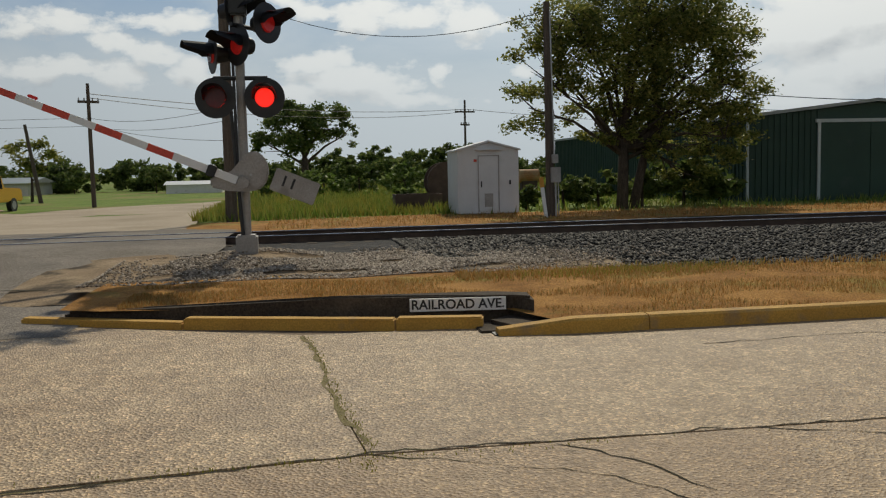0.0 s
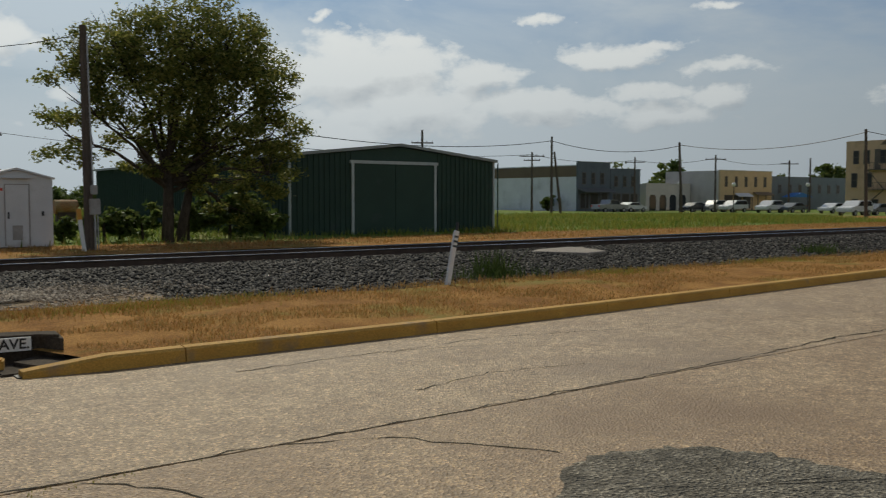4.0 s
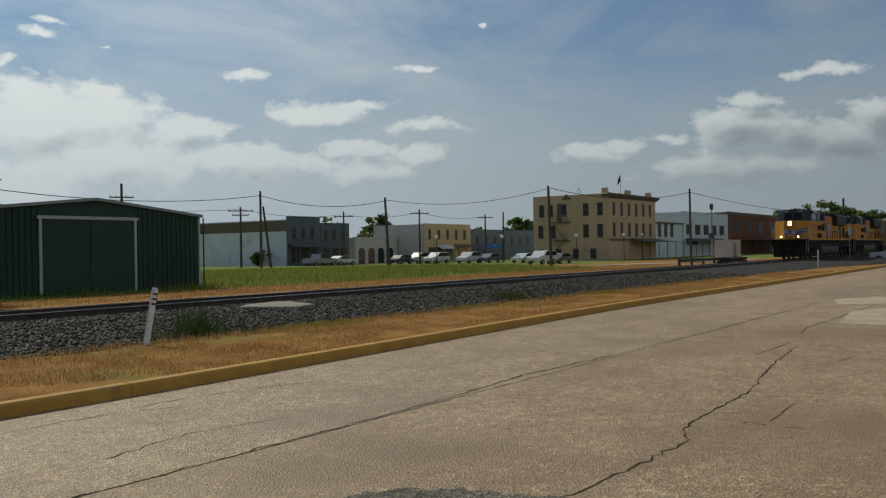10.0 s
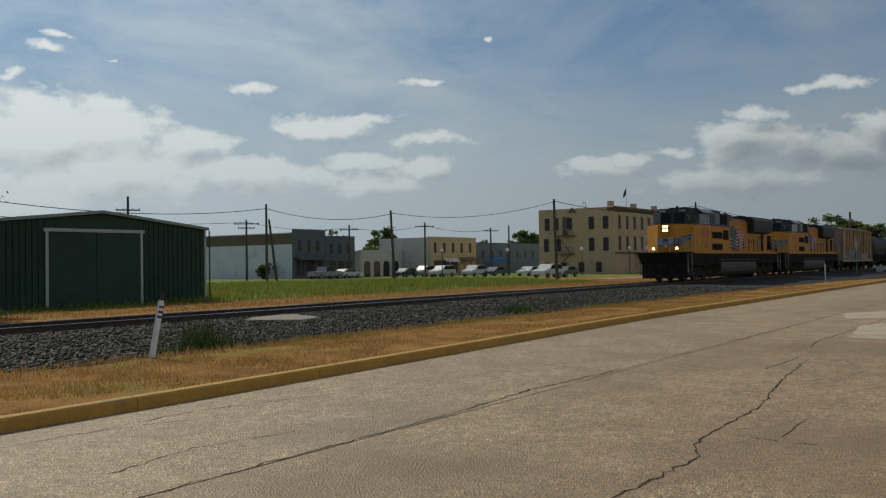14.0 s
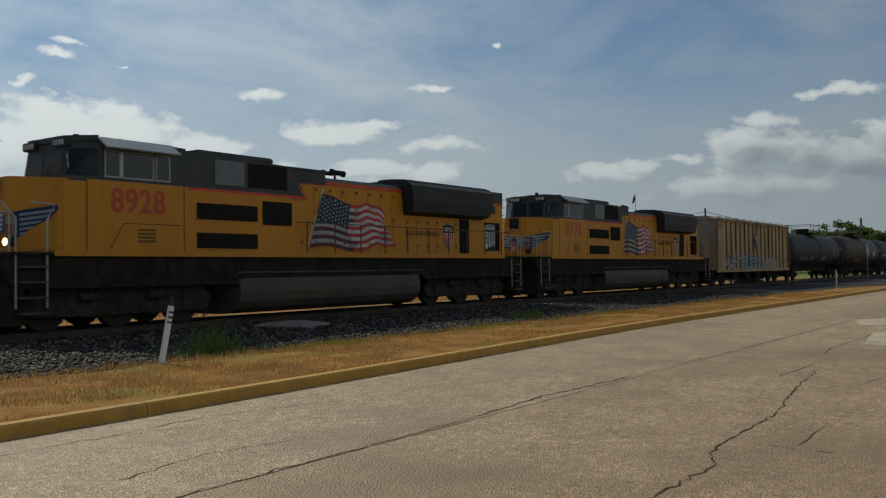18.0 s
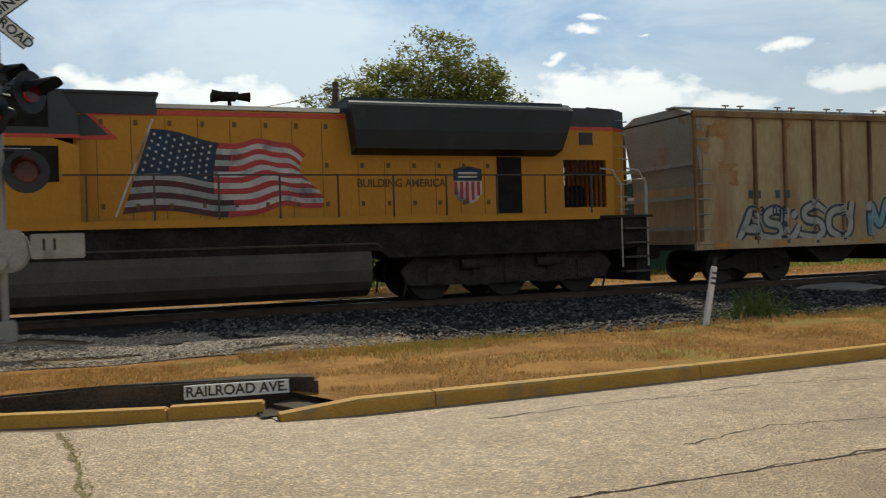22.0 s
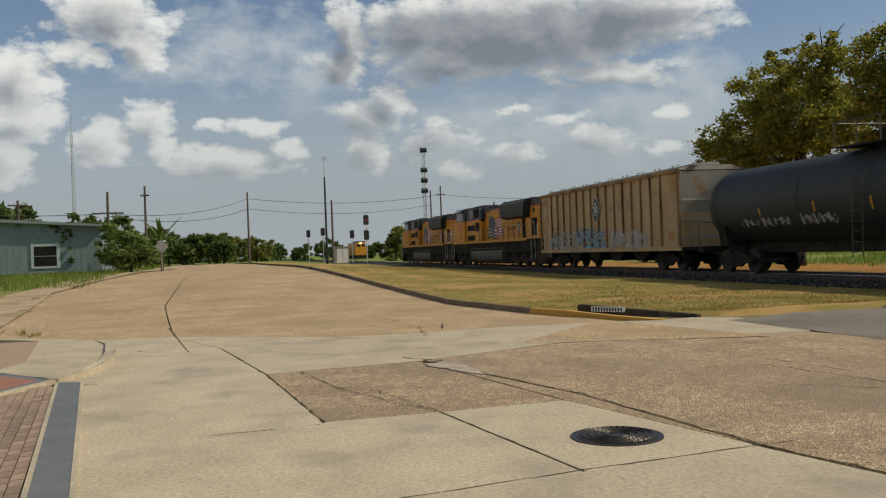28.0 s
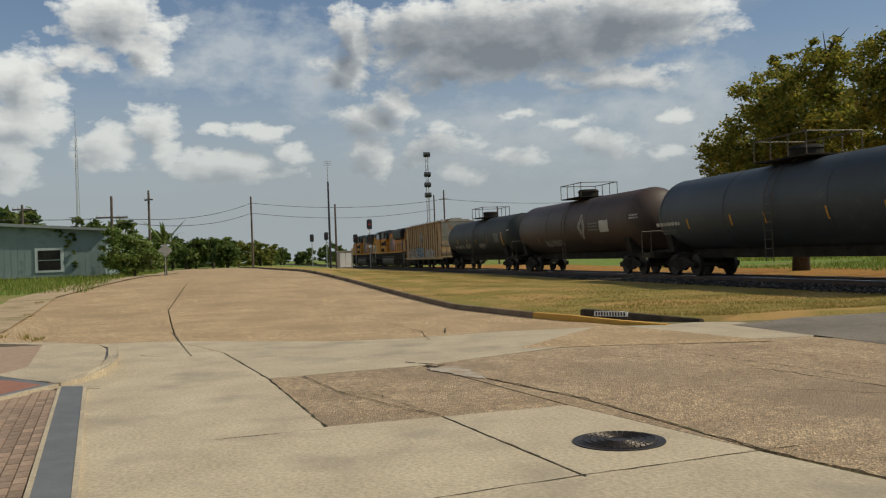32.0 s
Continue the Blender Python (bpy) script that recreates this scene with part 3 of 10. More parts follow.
def streets():
    road = thing("road", TRK, "worn exposed-aggregate concrete street with cracked panels", "road", kind="structure")
    # bays towards the track, and on the camera's side of the long joint
    cuts = [-13.6, 0.25, 18, 36, 56, 80, 120, 180]
    for a, b in zip(cuts[:-1], cuts[1:]):
        if a < 0:
            slab([(-13.05, 7.1), (-13.5, 5.0), (-12.45, 2.5), (-8.8, 3.4), (-6.1, 3.72), (-3.2, 4.5), (0.3, 4.82), (0.15, 6.2), (0.1, 7.4), (-0.05, 8.6), (-2.9, 9.95), (-9.6, 9.95), (-12.85, 9.0)], parent=road)
        else:
            slab([(a, 4.812), (b, 4.812), (b, kerb_n(b) + 0.06), ((a + b) / 2, kerb_n((a + b) / 2) + 0.06), (a, max(kerb_n(a), 8.5) + 0.06)] if a > 1 else
                 [(0.302, 4.822), (b, 4.812), (b, kerb_n(b) + 0.06), (9, kerb_n(9) + 0.06), (-0.048, 8.6), (0.102, 7.4), (0.152, 6.2)], parent=road)
            if a < 1:
                slab([(-3.6, 4.36), (-3.3, -0.75), (-3.0, -0.8), (-3.0, -7), (b, -7), (b, 4.8), (0.3, 4.8)], mat=AGGB, parent=road)
                continue
            slab([(a, -0.6), (b, -0.6), (b, 4.8), (a, 4.8)], parent=road)
            slab([(a, -7.0), (b, -7.0), (b, -0.62), (a, -0.62)], parent=road)
    slab([(-12.1, 0.30), (-8.35, 0.70), (-8.5, 3.13), (-12.42, 2.44)], z1=-0.008, parent=road)
    slab([(-12.38, 2.47), (-8.5, 3.145), (-6.15, 3.70), (-8.8, 3.39)], z1=-0.004, parent=road)
    for o in ([(-8.42, 1.82), (-5.8, 2.22), (-6.1, 3.69), (-8.5, 3.13)],
              [(-5.6, 0.98), (-5.3, -1.0), (-3.3, -0.75), (-3.6, 4.33), (-6.08, 3.67), (-5.8, 2.2)],
              [(-15.9, -0.32), (-15.5, -1.02), (-16.5, -1.98), (-13.4, -1.78), (-12.4, -1.99), (-5.3, -1.02), (-5.6, 0.98), (-5.8, 2.2), (-8.42, 1.80), (-8.36, 0.69), (-12.1, 0.29)],
              [(-18.9, -1.3), (-15.9, -0.3), (-12.1, 0.31), (-12.45, 2.46), (-13.55, 4.95), (-13.1, 7.1), (-12.9, 9.0), (-13.3, 9.7), (-16.0, 9.6), (-16.5, 8.9), (-16.3, 8.1), (-16.5, 7.6), (-16.9, 5.0), (-16.6, 3.0), (-16.9, 1.6)],
              [(-19.3, -2.75), (-16.7, -2.05), (-15.5, -1.02), (-15.92, -0.34), (-18.9, -1.32)]):
        slab(o, name="slab", mat=CONC, parent=road, lab="pale smooth concrete panel")
    for o in ([(24.6, 4.2), (25.6, 3.2), (28.8, 3.6), (27.0, 4.75)], [(18.9, 3.1), (18.7, 2.2), (24.0, 2.9), (22.3, 3.5)]):
        raw("pale_patch", [(x, y, 0.004) for x, y in o], [(0, 1, 2, 3)], CONC, road)["label"] = "pale concrete repair panel"
    slab([(-13.5, 5.0), (0.0, 8.5), (1.75, 7.9), (2.26, 7.9), (2.28, 8.95), (0.3, 9.25), (-2.75, 10.15), (-9.6, 10.0)], z0=-0.2, z1=-0.014, name="gutter", mat=KDARK, parent=road, lab="dark stained gutter before the inlet")
    for a, b, c, d, z in ((-13.4, 120, -7, 7.9, -0.012), (-24, 2.2, 5, 12, -0.02), (-21, -11, -8, 5, -0.012)):
        raw("joint_fill", [(a, c, z), (b, c, z), (b, d, z), (a, d, z)], [(0, 1, 2, 3)], PALER if d == 5 else CRACKG, road)["label"] = "dirt packed in the joints"
    # the street to the west climbs a little: narrow bays side by side follow it
    def seam_n(s):
        return float(np.interp(s, [-130, -60, -45, -30, -21.5, -15], [-5.0, -1.6, -2.4, -2.2, -1.5, -0.8]))

    for side in (0, 1):
        verts, faces = [], []
        ss = [-15.0 - 3.0 * i for i in range(36)]
        for s in ss:
            a, b = left_n(s), kerb_n(s) + 0.1
            if s > -19:
                a = -1.6
            lo, hi = (a, seam_n(s) - 0.015) if side == 0 else (seam_n(s) + 0.015, b)
            for n in (lo, (lo + hi) / 2, hi):
                verts.append((s + (0.35 * (n - 1) if s > -16 else 0), n, gz(s, n) - 0.002))
        for i in range(len(ss) - 1):
            for j in range(2):
                p = i * 3 + j
                faces.append((p, p + 1, p + 4, p + 3))
        ob = raw("lane", verts, faces, LANE, road, None, True)
        ob["label"] = "reddish aggregate concrete lane"
    return road


ROAD = streets()


def crack(pts, w=0.02, jitter=0.06, seed=1, mat=CRACK, z=0.003):
    rnd = random.Random(seed)
    line = []
    for (a, b) in zip(pts[:-1], pts[1:]):
        d = math.hypot(b[0] - a[0], b[1] - a[1])
        k = max(2, int(d / 0.12))
        for i in range(k):
            f = i / k
            line.append((a[0] + (b[0] - a[0]) * f + rnd.gauss(0, jitter) * 0.4, a[1] + (b[1] - a[1]) * f + rnd.gauss(0, jitter) * 0.4))
    line.append(pts[-1])
    verts, faces = [], []
    for i, p in enumerate(line):
        q = line[min(i + 1, len(line) - 1)]
        o = line[max(i - 1, 0)]
        d = Vector((q[0] - o[0], q[1] - o[1]))
        d = Vector((-d.y, d.x)).normalized() * w * 0.62 * rnd.uniform(0.2, 1.0)
        verts += [(p[0] + d.x, p[1] + d.y, z), (p[0] - d.x, p[1] - d.y, z)]
    faces = [(2 * i, 2 * i + 1, 2 * i + 3, 2 * i + 2) for i in range(len(line) - 1)]
    raw("crack", verts, faces, mat, ROAD)


for i, (pts, w) in enumerate((
        ([(-0.05, 8.5), (0.1, 7.4), (0.15, 6.2), (0.3, 5.0)], 0.045),
        ([(-4.5, 4.2), (-1.0, 4.62), (0.3, 4.85), (1.4, 4.82), (3.4, 4.8), (8.3, 4.9)], 0.018),
        ([(0.3, 4.85), (1.5, 4.2), (2.0, 3.3)], 0.012), ([(1.35, 4.8), (1.7, 4.4), (1.9, 3.9)], 0.016),
        ([(2.6, 4.8), (3.3, 4.5), (3.9, 3.6)], 0.02), ([(8.3, 4.9), (9.6, 5.0), (12, 4.9)], 0.04), ([(12, 4.9), (18, 4.85), (26, 4.8)], 0.018),
        ([(14.5, 2.9), (11.7, 2.6), (9.8, 2.3), (7.5, 2.25), (7.1, 2.05), (5.3, 2.1), (4.3, 2.4)], 0.022), ([(11.7, 2.6), (12.5, 2.0), (13.5, 1.9)], 0.012),
        ([(3.4, 7.2), (5.0, 7.3), (6.2, 7.0)], 0.014), ([(5.0, 7.25), (6.5, 7.4), (8.2, 6.9)], 0.014), ([(4.2, 5.6), (5.2, 5.8), (6.2, 5.6)], 0.016),
        ([(-6.1, 3.73), (-3.2, 4.5), (-1.0, 4.65)], 0.02), ([(-12.45, 2.5), (-8.8, 3.42), (-6.1, 3.73)], 0.024),
        ([(-12.9, 2.3), (-12.3, 2.75), (-12.1, 2.5)], 0.05), ([(-10.8, 0.6), (-10.2, 1.4), (-8.5, 1.8)], 0.014),
        ([(-6.0, 5.0), (-4.6, 5.3), (-4.2, 5.0)], 0.014), ([(-10, 6.2), (-7.5, 6.6), (-5.2, 7.6), (-3.6, 8.6)], 0.02), ([(-8.8, 5.2), (-7.4, 6.6)], 0.012),
        ([(-3.85, 8.0), (-3.3, 7.3), (-3.1, 7.0), (-2.7, 6.45)], 0.035), ([(-3.0, 5.7), (-2.55, 6.25)], 0.02), ([(-16, 3.3), (-18, 3.6), (-24, 3.0)], 0.02), ([(-17.2, 3.9), (-18.4, 4.2)], 0.05),
        ([(-15.9, -0.31), (-12.1, 0.30), (-8.35, 0.695)], 0.03), ([(-8.42, 1.81), (-5.8, 2.21)], 0.024), ([(-21.46, -1.54), (-15.67, -0.84)], 0.03), ([(-11.77, 6.27), (-10.1, 6.6), (-8.59, 6.76)], 0.016), ([(-16.9, 1.6), (-16.6, 3.0), (-16.9, 5.0)], 0.02), ([(-5.59, 0.82), (-5.84, 2.21), (-6.01, 3.43), (-6.09, 4.06)], 0.016),
        ([(-8.16, -0.34), (-8.27, 0.65)], 0.012), ([(-12.05, 0.77), (-10.44, 1.07), (-9.3, 1.47), (-8.42, 1.81)], 0.018),
        ([(8.03, 1.9), (8.0, 1.68)], 0.016), ([(7.98, 1.56), (8.0, 1.36)], 0.016), ([(8.22, 1.68), (8.67, 1.70), (9.22, 1.71)], 0.012), ([(13.07, 3.14), (13.9, 3.10), (14.8, 3.08)], 0.03), ([(16.6, 3.3), (17.7, 3.45), (20.4, 3.41), (25.1, 3.37)], 0.026), ([(14.8, 2.82), (14.5, 2.3), (14.57, 1.7)], 0.02))):
    crack(pts, w * (1.05 if i == 0 else 1), 0.012 if i >= 22 else 0.045, i + 3, CRACKG if i in (0, 19, 20) else CRACK)

# dark streaks running from the crossing over the concrete
def dark_streaks():
    for line, w in (([(-4.75, 10.0), (-4.45, 8.6), (-4.2, 7.0), (-4.05, 5.2), (-3.85, 3.6), (-3.5, 1.0)], 0.10), ([(-6.4, 9.9), (-6.0, 7.5), (-5.75, 5.6), (-5.5, 4.2)], 0.06)):
        pts = []
        for a, b in zip(line[:-1], line[1:]):
            pts += [(a[0] + (b[0] - a[0]) * i / 12, a[1] + (b[1] - a[1]) * i / 12) for i in range(12)]
        rnd = random.Random(len(line))
        verts = []
        for x, y in pts:
            k = w * rnd.uniform(0.6, 1.0)
            verts += [(x - k, y, 0.0022), (x + k, y + 0.03, 0.0022)]
        raw("tyre_mark", verts, [(2 * i, 2 * i + 1, 2 * i + 3, 2 * i + 2) for i in range(len(pts) - 1)], STREAK, ROAD)["label"] = "dark ragged streak"


STREAK = pm("streaked_concrete", (0.21, 0.148, 0.092), (0.32, 0.232, 0.143), 3.5, 0.6, 0, 0.6, 12, 0.3, (0.36, 0.26, 0.155), 1.2, 0.48, 0.6, pebble=55)
dark_streaks()


# a repaired patch of dark asphalt by the long joint, its edge ragged
def repair():
    ctrl = [(3.25, 2.95), (3.7, 3.35), (4.2, 3.4), (4.65, 3.2), (4.9, 2.85), (5.0, 2.4), (5.15, 1.9), (4.6, 1.2), (3.5, 1.6), (3.0, 2.4)]
    rnd = random.Random(8)
    rim = []
    for (a, b), (c, d) in zip(ctrl, ctrl[1:] + ctrl[:1]):
        for i in range(7):
            rim.append((a + (c - a) * i / 7 + rnd.gauss(0, 0.025), b + (d - b) * i / 7 + rnd.gauss(0, 0.025)))
    k = len(rim)
    cx, cy = sum(p[0] for p in rim) / k, sum(p[1] for p in rim) / k
    verts = [(p[0], p[1], 0.002) for p in rim]
    for f, h in ((0.93, 0.012), (0.7, 0.016), (0.4, 0.012)):
        verts += [(cx + (p[0] - cx) * f, cy + (p[1] - cy) * f, h + rnd.uniform(-0.005, 0.005)) for p in rim]
    verts.append((cx, cy, 0.014))
    faces = []
    for q in range(3):
        for i in range(k):
            j = (i + 1) % k
            faces.append((q * k + i, q * k + j, q * k + k + j, q * k + k + i))
    faces += [(3 * k + i, 3 * k + (i + 1) % k, 4 * k) for i in range(k)]
    raw("patch", verts, faces, PATCH, ROAD)["label"] = "rough crumbling grey asphalt repair"


PATCH = pm("patch_asphalt", (0.16, 0.142, 0.112), (0.24, 0.213, 0.168), 3, 0.9, 0, 1.0, 60, 0.5, (0.095, 0.085, 0.068), 4, 0.5, 0.7, pebble=45)
repair()


def smear():
    """Thin cement wash left over the corner of the exposed-aggregate panel."""
    ctrl = [(-12.05, 2.4), (-12.1, 2.85), (-11.3, 2.95), (-10.7, 2.92), (-10.8, 2.78), (-11.3, 2.6)]
    rnd = random.Random(4)
    rim = []
    for (a, b), (c, d) in zip(ctrl, ctrl[1:] + ctrl[:1]):
        rim += [(a + (c - a) * i / 6 + rnd.gauss(0, 0.03), b + (d - b) * i / 6 + rnd.gauss(0, 0.03), 0.0045) for i in range(6)]
    raw("cement_wash", rim, [tuple(range(len(rim)))], WASH, ROAD)["label"] = "thin grey cement wash"


WASH = pm("cement_wash", (0.34, 0.27, 0.20), (0.44, 0.38, 0.31), 2.2, 0.8, 0, 0.2, 50, 0.3, (0.33, 0.24, 0.155), 3.0, 0.45, 0.62)
smear()


def manhole():
    m = thing("manhole_cover", place(-6.75, 2.88, 0.002), "round dark cast-iron manhole cover set in concrete", "manhole")
    bm = bmesh.new()
    cyl(bm, (0, 0, -0.06), (0, 0, 0.006), 0.37, 0.37, 48)
    part("frame", bm, IRON, m)
    bm = bmesh.new()
    cyl(bm, (0, 0, -0.05), (0, 0, 0.010), 0.325, 0.325, 48)
    for r in (0.29, 0.23, 0.17, 0.11):
        for i in range(36):
            a, b = i * math.tau / 36, (i + 0.8) * math.tau / 36
            cyl(bm, (r * math.cos(a), r * math.sin(a), 0.012), (r * math.cos(b), r * math.sin(b), 0.012), 0.012, 0.012, 4)
    part("lid", bm, IRON, m, "ribbed iron lid")


IRON = pm("cast_iron", (0.032, 0.024, 0.018), (0.06, 0.045, 0.034), 9, 0.42, 0.5, 0.1, 80, 0.3)
manhole()


def kerbs():
    # right-hand kerb, cast in lengths
    kb = thing("kerb", TRK, "yellow-painted concrete kerb, worn and stained", "kerb", kind="structure")
    s = 1.75
    i = 0
    while s < 75:
        L = 1.45 if i == 0 else 3.05 if s < 30 else 6.1
        a, b = s + 0.006, s + L - 0.006
        bm = bmesh.new()
        rows = []
        for q in (a, (a + b) / 2, b):
            n = kerb_n(q)
            nose = 0.08 if (i == 0 and q == a) else 0.0
            rows.append([bm.verts.new((q, n + d, z - nose * (z > 0.1))) for d, z in ((0, -0.1), (0.02, 0.115), (0.045, 0.138), (0.155, 0.145), (0.18, 0.12), (0.18, -0.1))])
        for r0, r1 in zip(rows[:-1], rows[1:]):
            for k in range(5):
                bm.faces.new((r0[k], r0[k + 1], r1[k + 1], r1[k]))
        bm.faces.new(rows[0])
        bm.faces.new(rows[-1][::-1])
        part("kerb_stone", bm, KYEL, kb)
        s += L
        i += 1
    # low broken kerb before the street inlet, curving off to the crossing
    bm = bmesh.new()
    path = [(1.7, 8.45), (0.85, 8.62), (-1.25, 9.30), (-3.05, 10.12)]
    for j, ((a0, b0), (a1, b1)) in enumerate(zip(path[:-1], path[1:])):
        h = (0.115, 0.105, 0.06)[j]
        bm = bmesh.new()
        prism(bm, [(a0 - 0.01, b0), (a1 + 0.01, b1), (a1 + 0.05, b1 + 0.16), (a0 + 0.03, b0 + 0.16)], -0.1, h, "z")
        bmesh.ops.bevel(bm, geom=[e for e in bm.edges if all(v.co.z > 0 for v in e.verts)], offset=0.015, segments=2, affect="EDGES")
        part("kerb_stone", bm, KYEL, kb)
    # left-hand median kerb, brown and stained, its nose painted
    pts = [(-16.2, 8.15), (-17.0, 7.55), (-18.4, 6.95), (-19.8, 6.62)] + [(-21.0 - 3.5 * i, kerb_n(-21.0 - 3.5 * i)) for i in range(26)]
    for j, ((a0, b0), (a1, b1)) in enumerate(zip(pts[:-1], pts[1:])):
        d = Vector((a1 - a0, b1 - b0)).normalized()
        q = (-d.y * -0.16, d.x * -0.16)
        bm = bmesh.new()
        prism(bm, [(a0, b0), (a1, b1), (a1 + q[0], b1 + q[1]), (a0 + q[0], b0 + q[1])], -0.15, 0.13, "z")
        for v in bm.verts:
            f = (v.co.x - a0) / (a1 - a0)
            h = 0.13 * min(1.0, (j + f) / 2.0)
            v.co.z = gz(v.co.x, b0 + (b1 - b0) * f) + (h if v.co.z > 0 else -0.15)
        bmesh.ops.bevel(bm, geom=[e for e in bm.edges if all(v.co.z > gz(v.co.x, b0) - 0.02 for v in e.verts)], offset=0.015, segments=2, affect="EDGES", clamp_overlap=True)
        part("kerb_stone", bm, KYEL if j < 3 else KDARK, kb, "" if j < 3 else "brown stained concrete kerb stone")


kerbs()


INLETM = pm("blackened_concrete", (0.045, 0.036, 0.028), (0.085, 0.066, 0.048), 1.5, 0.92, 0, 0.4, 40, 0.4, (0.14, 0.105, 0.07), 0.9, 0.56, 0.7)


def inlet():
    """The storm inlet: a low dark concrete wall with the street's name set in it."""
    t = thing("storm_inlet", TRK, "dark stained concrete storm inlet with a white street name panel", "inlet")
    bm = bmesh.new()
    prism(bm, [(2.25, 8.62), (2.3, 9.0), (1.9, 9.2), (0.3, 9.35), (-1.4, 9.86), (-2.5, 10.3), (-2.6, 10.16), (-1.4, 9.66), (0.3, 9.12), (1.0, 8.98), (2.1, 8.86)], -0.1, 0.255, "z")
    for v in bm.verts:
        if v.co.z > 0.2:
            v.co.z = 0.10 + 0.165 * smooth01((v.co.x + 2.8) / 3.2)
    bmesh.ops.bevel(bm, geom=[e for e in bm.edges if all(v.co.z > 0.05 for v in e.verts)], offset=0.03, segments=2, affect="EDGES")
    part("wall", bm, INLETM, t)
    bm = bmesh.new()
    box(bm, 1.72, 2.2, 8.05, 8.6, -0.1, 0.012)
    part("throat", bm, BLACK, t, "dark drain opening")
    part("sill", B(1.62, 1.98, 8.2, 8.66, -0.1, 0.022, bev=0.01), INLETM, t)
    part("box_cover", P([(1.8, 8.6), (1.95, 8.24), (2.7, 8.2), (2.7, 8.75), (2.2, 8.95)], -0.1, 0.06, "z"), INLETM, t)
    e = math.degrees(math.atan2(8.845 - 8.965, 2.03 - 1.02))
    bm = bmesh.new()
    box(bm, -0.49, 0.49, -0.012, 0.012, -0.065, 0.065)
    pl = part("name_panel", bm, WHITE, t, "white panel lettered with the street name")
    pl.matrix_basis = pose(1.52, 8.885, 0.185, 0, 0, e)
    writing("RAILROAD AVE.", 0.135, pose(0, -0.0135, 0, 90, 0, 0), BLACK, pl, "letters", 0.0015, 0.94)



def west_inlet():
    t = thing("storm_inlet", TRK, "low dark concrete storm inlet with a small worn name panel", "inlet")
    bm = P([(-18.85, 7.42), (-16.5, 9.05), (-16.6, 9.2), (-18.95, 7.6)], -0.1, 0.2, "z")
    for v in bm.verts:
        if v.co.z > 0.1:
            v.co.z = 0.22 - 0.17 * smooth01((v.co.x + 18.9) / 2.4)
    bmesh.ops.bevel(bm, geom=[e for e in bm.edges if all(v.co.z > 0.02 for v in e.verts)], offset=0.02, segments=2, affect="EDGES")
    part("wall", bm, INLETM, t)
    pl = part("name_panel", B(-0.42, 0.42, -0.012, 0.012, -0.055, 0.055), WHITE, t, "worn white name panel")
    pl.matrix_basis = pose(-18.2, 7.865, 0.125, 0, 0, math.degrees(math.atan2(1.63, 2.35)))
    for k in range(11):
        part("bar", B(-0.38 + k * 0.07, -0.34 + k * 0.07, -0.0145, -0.012, -0.04, 0.04), BLACK, pl)


inlet()
west_inlet()


def track():
    bed = thing("ballast_bank", TRK, "bank of dark crushed-stone ballast under the track", "ballast", kind="structure")
    east = [(10.7, -0.05), (11.3, 0.07), (14.4, 0.10), (16.7, 0.155), (17.2, 0.14), (21.2, 0.14), (21.7, 0.155), (23.2, 0.10), (24.4, -0.05)]
    west = [(15.6, -0.05), (16.2, 0.10)] + east[3:]
    for a, b, prof in ((-700, -17.0, west), (-2.2, 700, east)):
        bm = bmesh.new()
        prism(bm, prof, a, b, "x")
        part("ballast_bed", bm, BALL, bed)
    tr = thing("railway_track", TRK, "single railway track, shiny steel rails on dark timber ties", "track", kind="structure")
    for n in (19.2 - 0.755, 19.2 + 0.755):
        bm = bmesh.new()
        prism(bm, [(n - 0.07, 0.13), (n + 0.07, 0.13), (n + 0.07, 0.145), (n + 0.012, 0.16), (n + 0.012, 0.26), (n + 0.034, 0.27), (n + 0.036, 0.292), (n - 0.036, 0.292), (n - 0.034, 0.27), (n - 0.012, 0.26), (n - 0.012, 0.16), (n - 0.07, 0.145)], -700, 700, "x")
        r = part("rail", bm, RAILM, tr)
        bm = bmesh.new()
        prism(bm, [(n - 0.034, 0.2925), (n + 0.034, 0.2925), (n + 0.028, 0.301), (n - 0.028, 0.301)], -700, 700, "x")
        part("running_surface", bm, RAILT, r, "polished rail head")
    bm = bmesh.new()
    box(bm, -0.11, 0.11, -1.28, 1.28, -0.12, 0.02, bev=0.01)
    me = bpy.data.meshes.new("tie")
    bm.to_mesh(me)
    bm.free()
    me.materials.append(TIE)
    rnd = random.Random(4)
    for i in range(290):
        s = -62 + i * 0.56
        if -16.6 < s < -2.6:
            continue
        o = new("tie", me)
        o.parent = tr
        o.matrix_basis = pose(s + rnd.uniform(-0.03, 0.03), 19.2, 0.125 + rnd.uniform(-0.006, 0.006), 0, 0, rnd.uniform(-1, 1))


track()


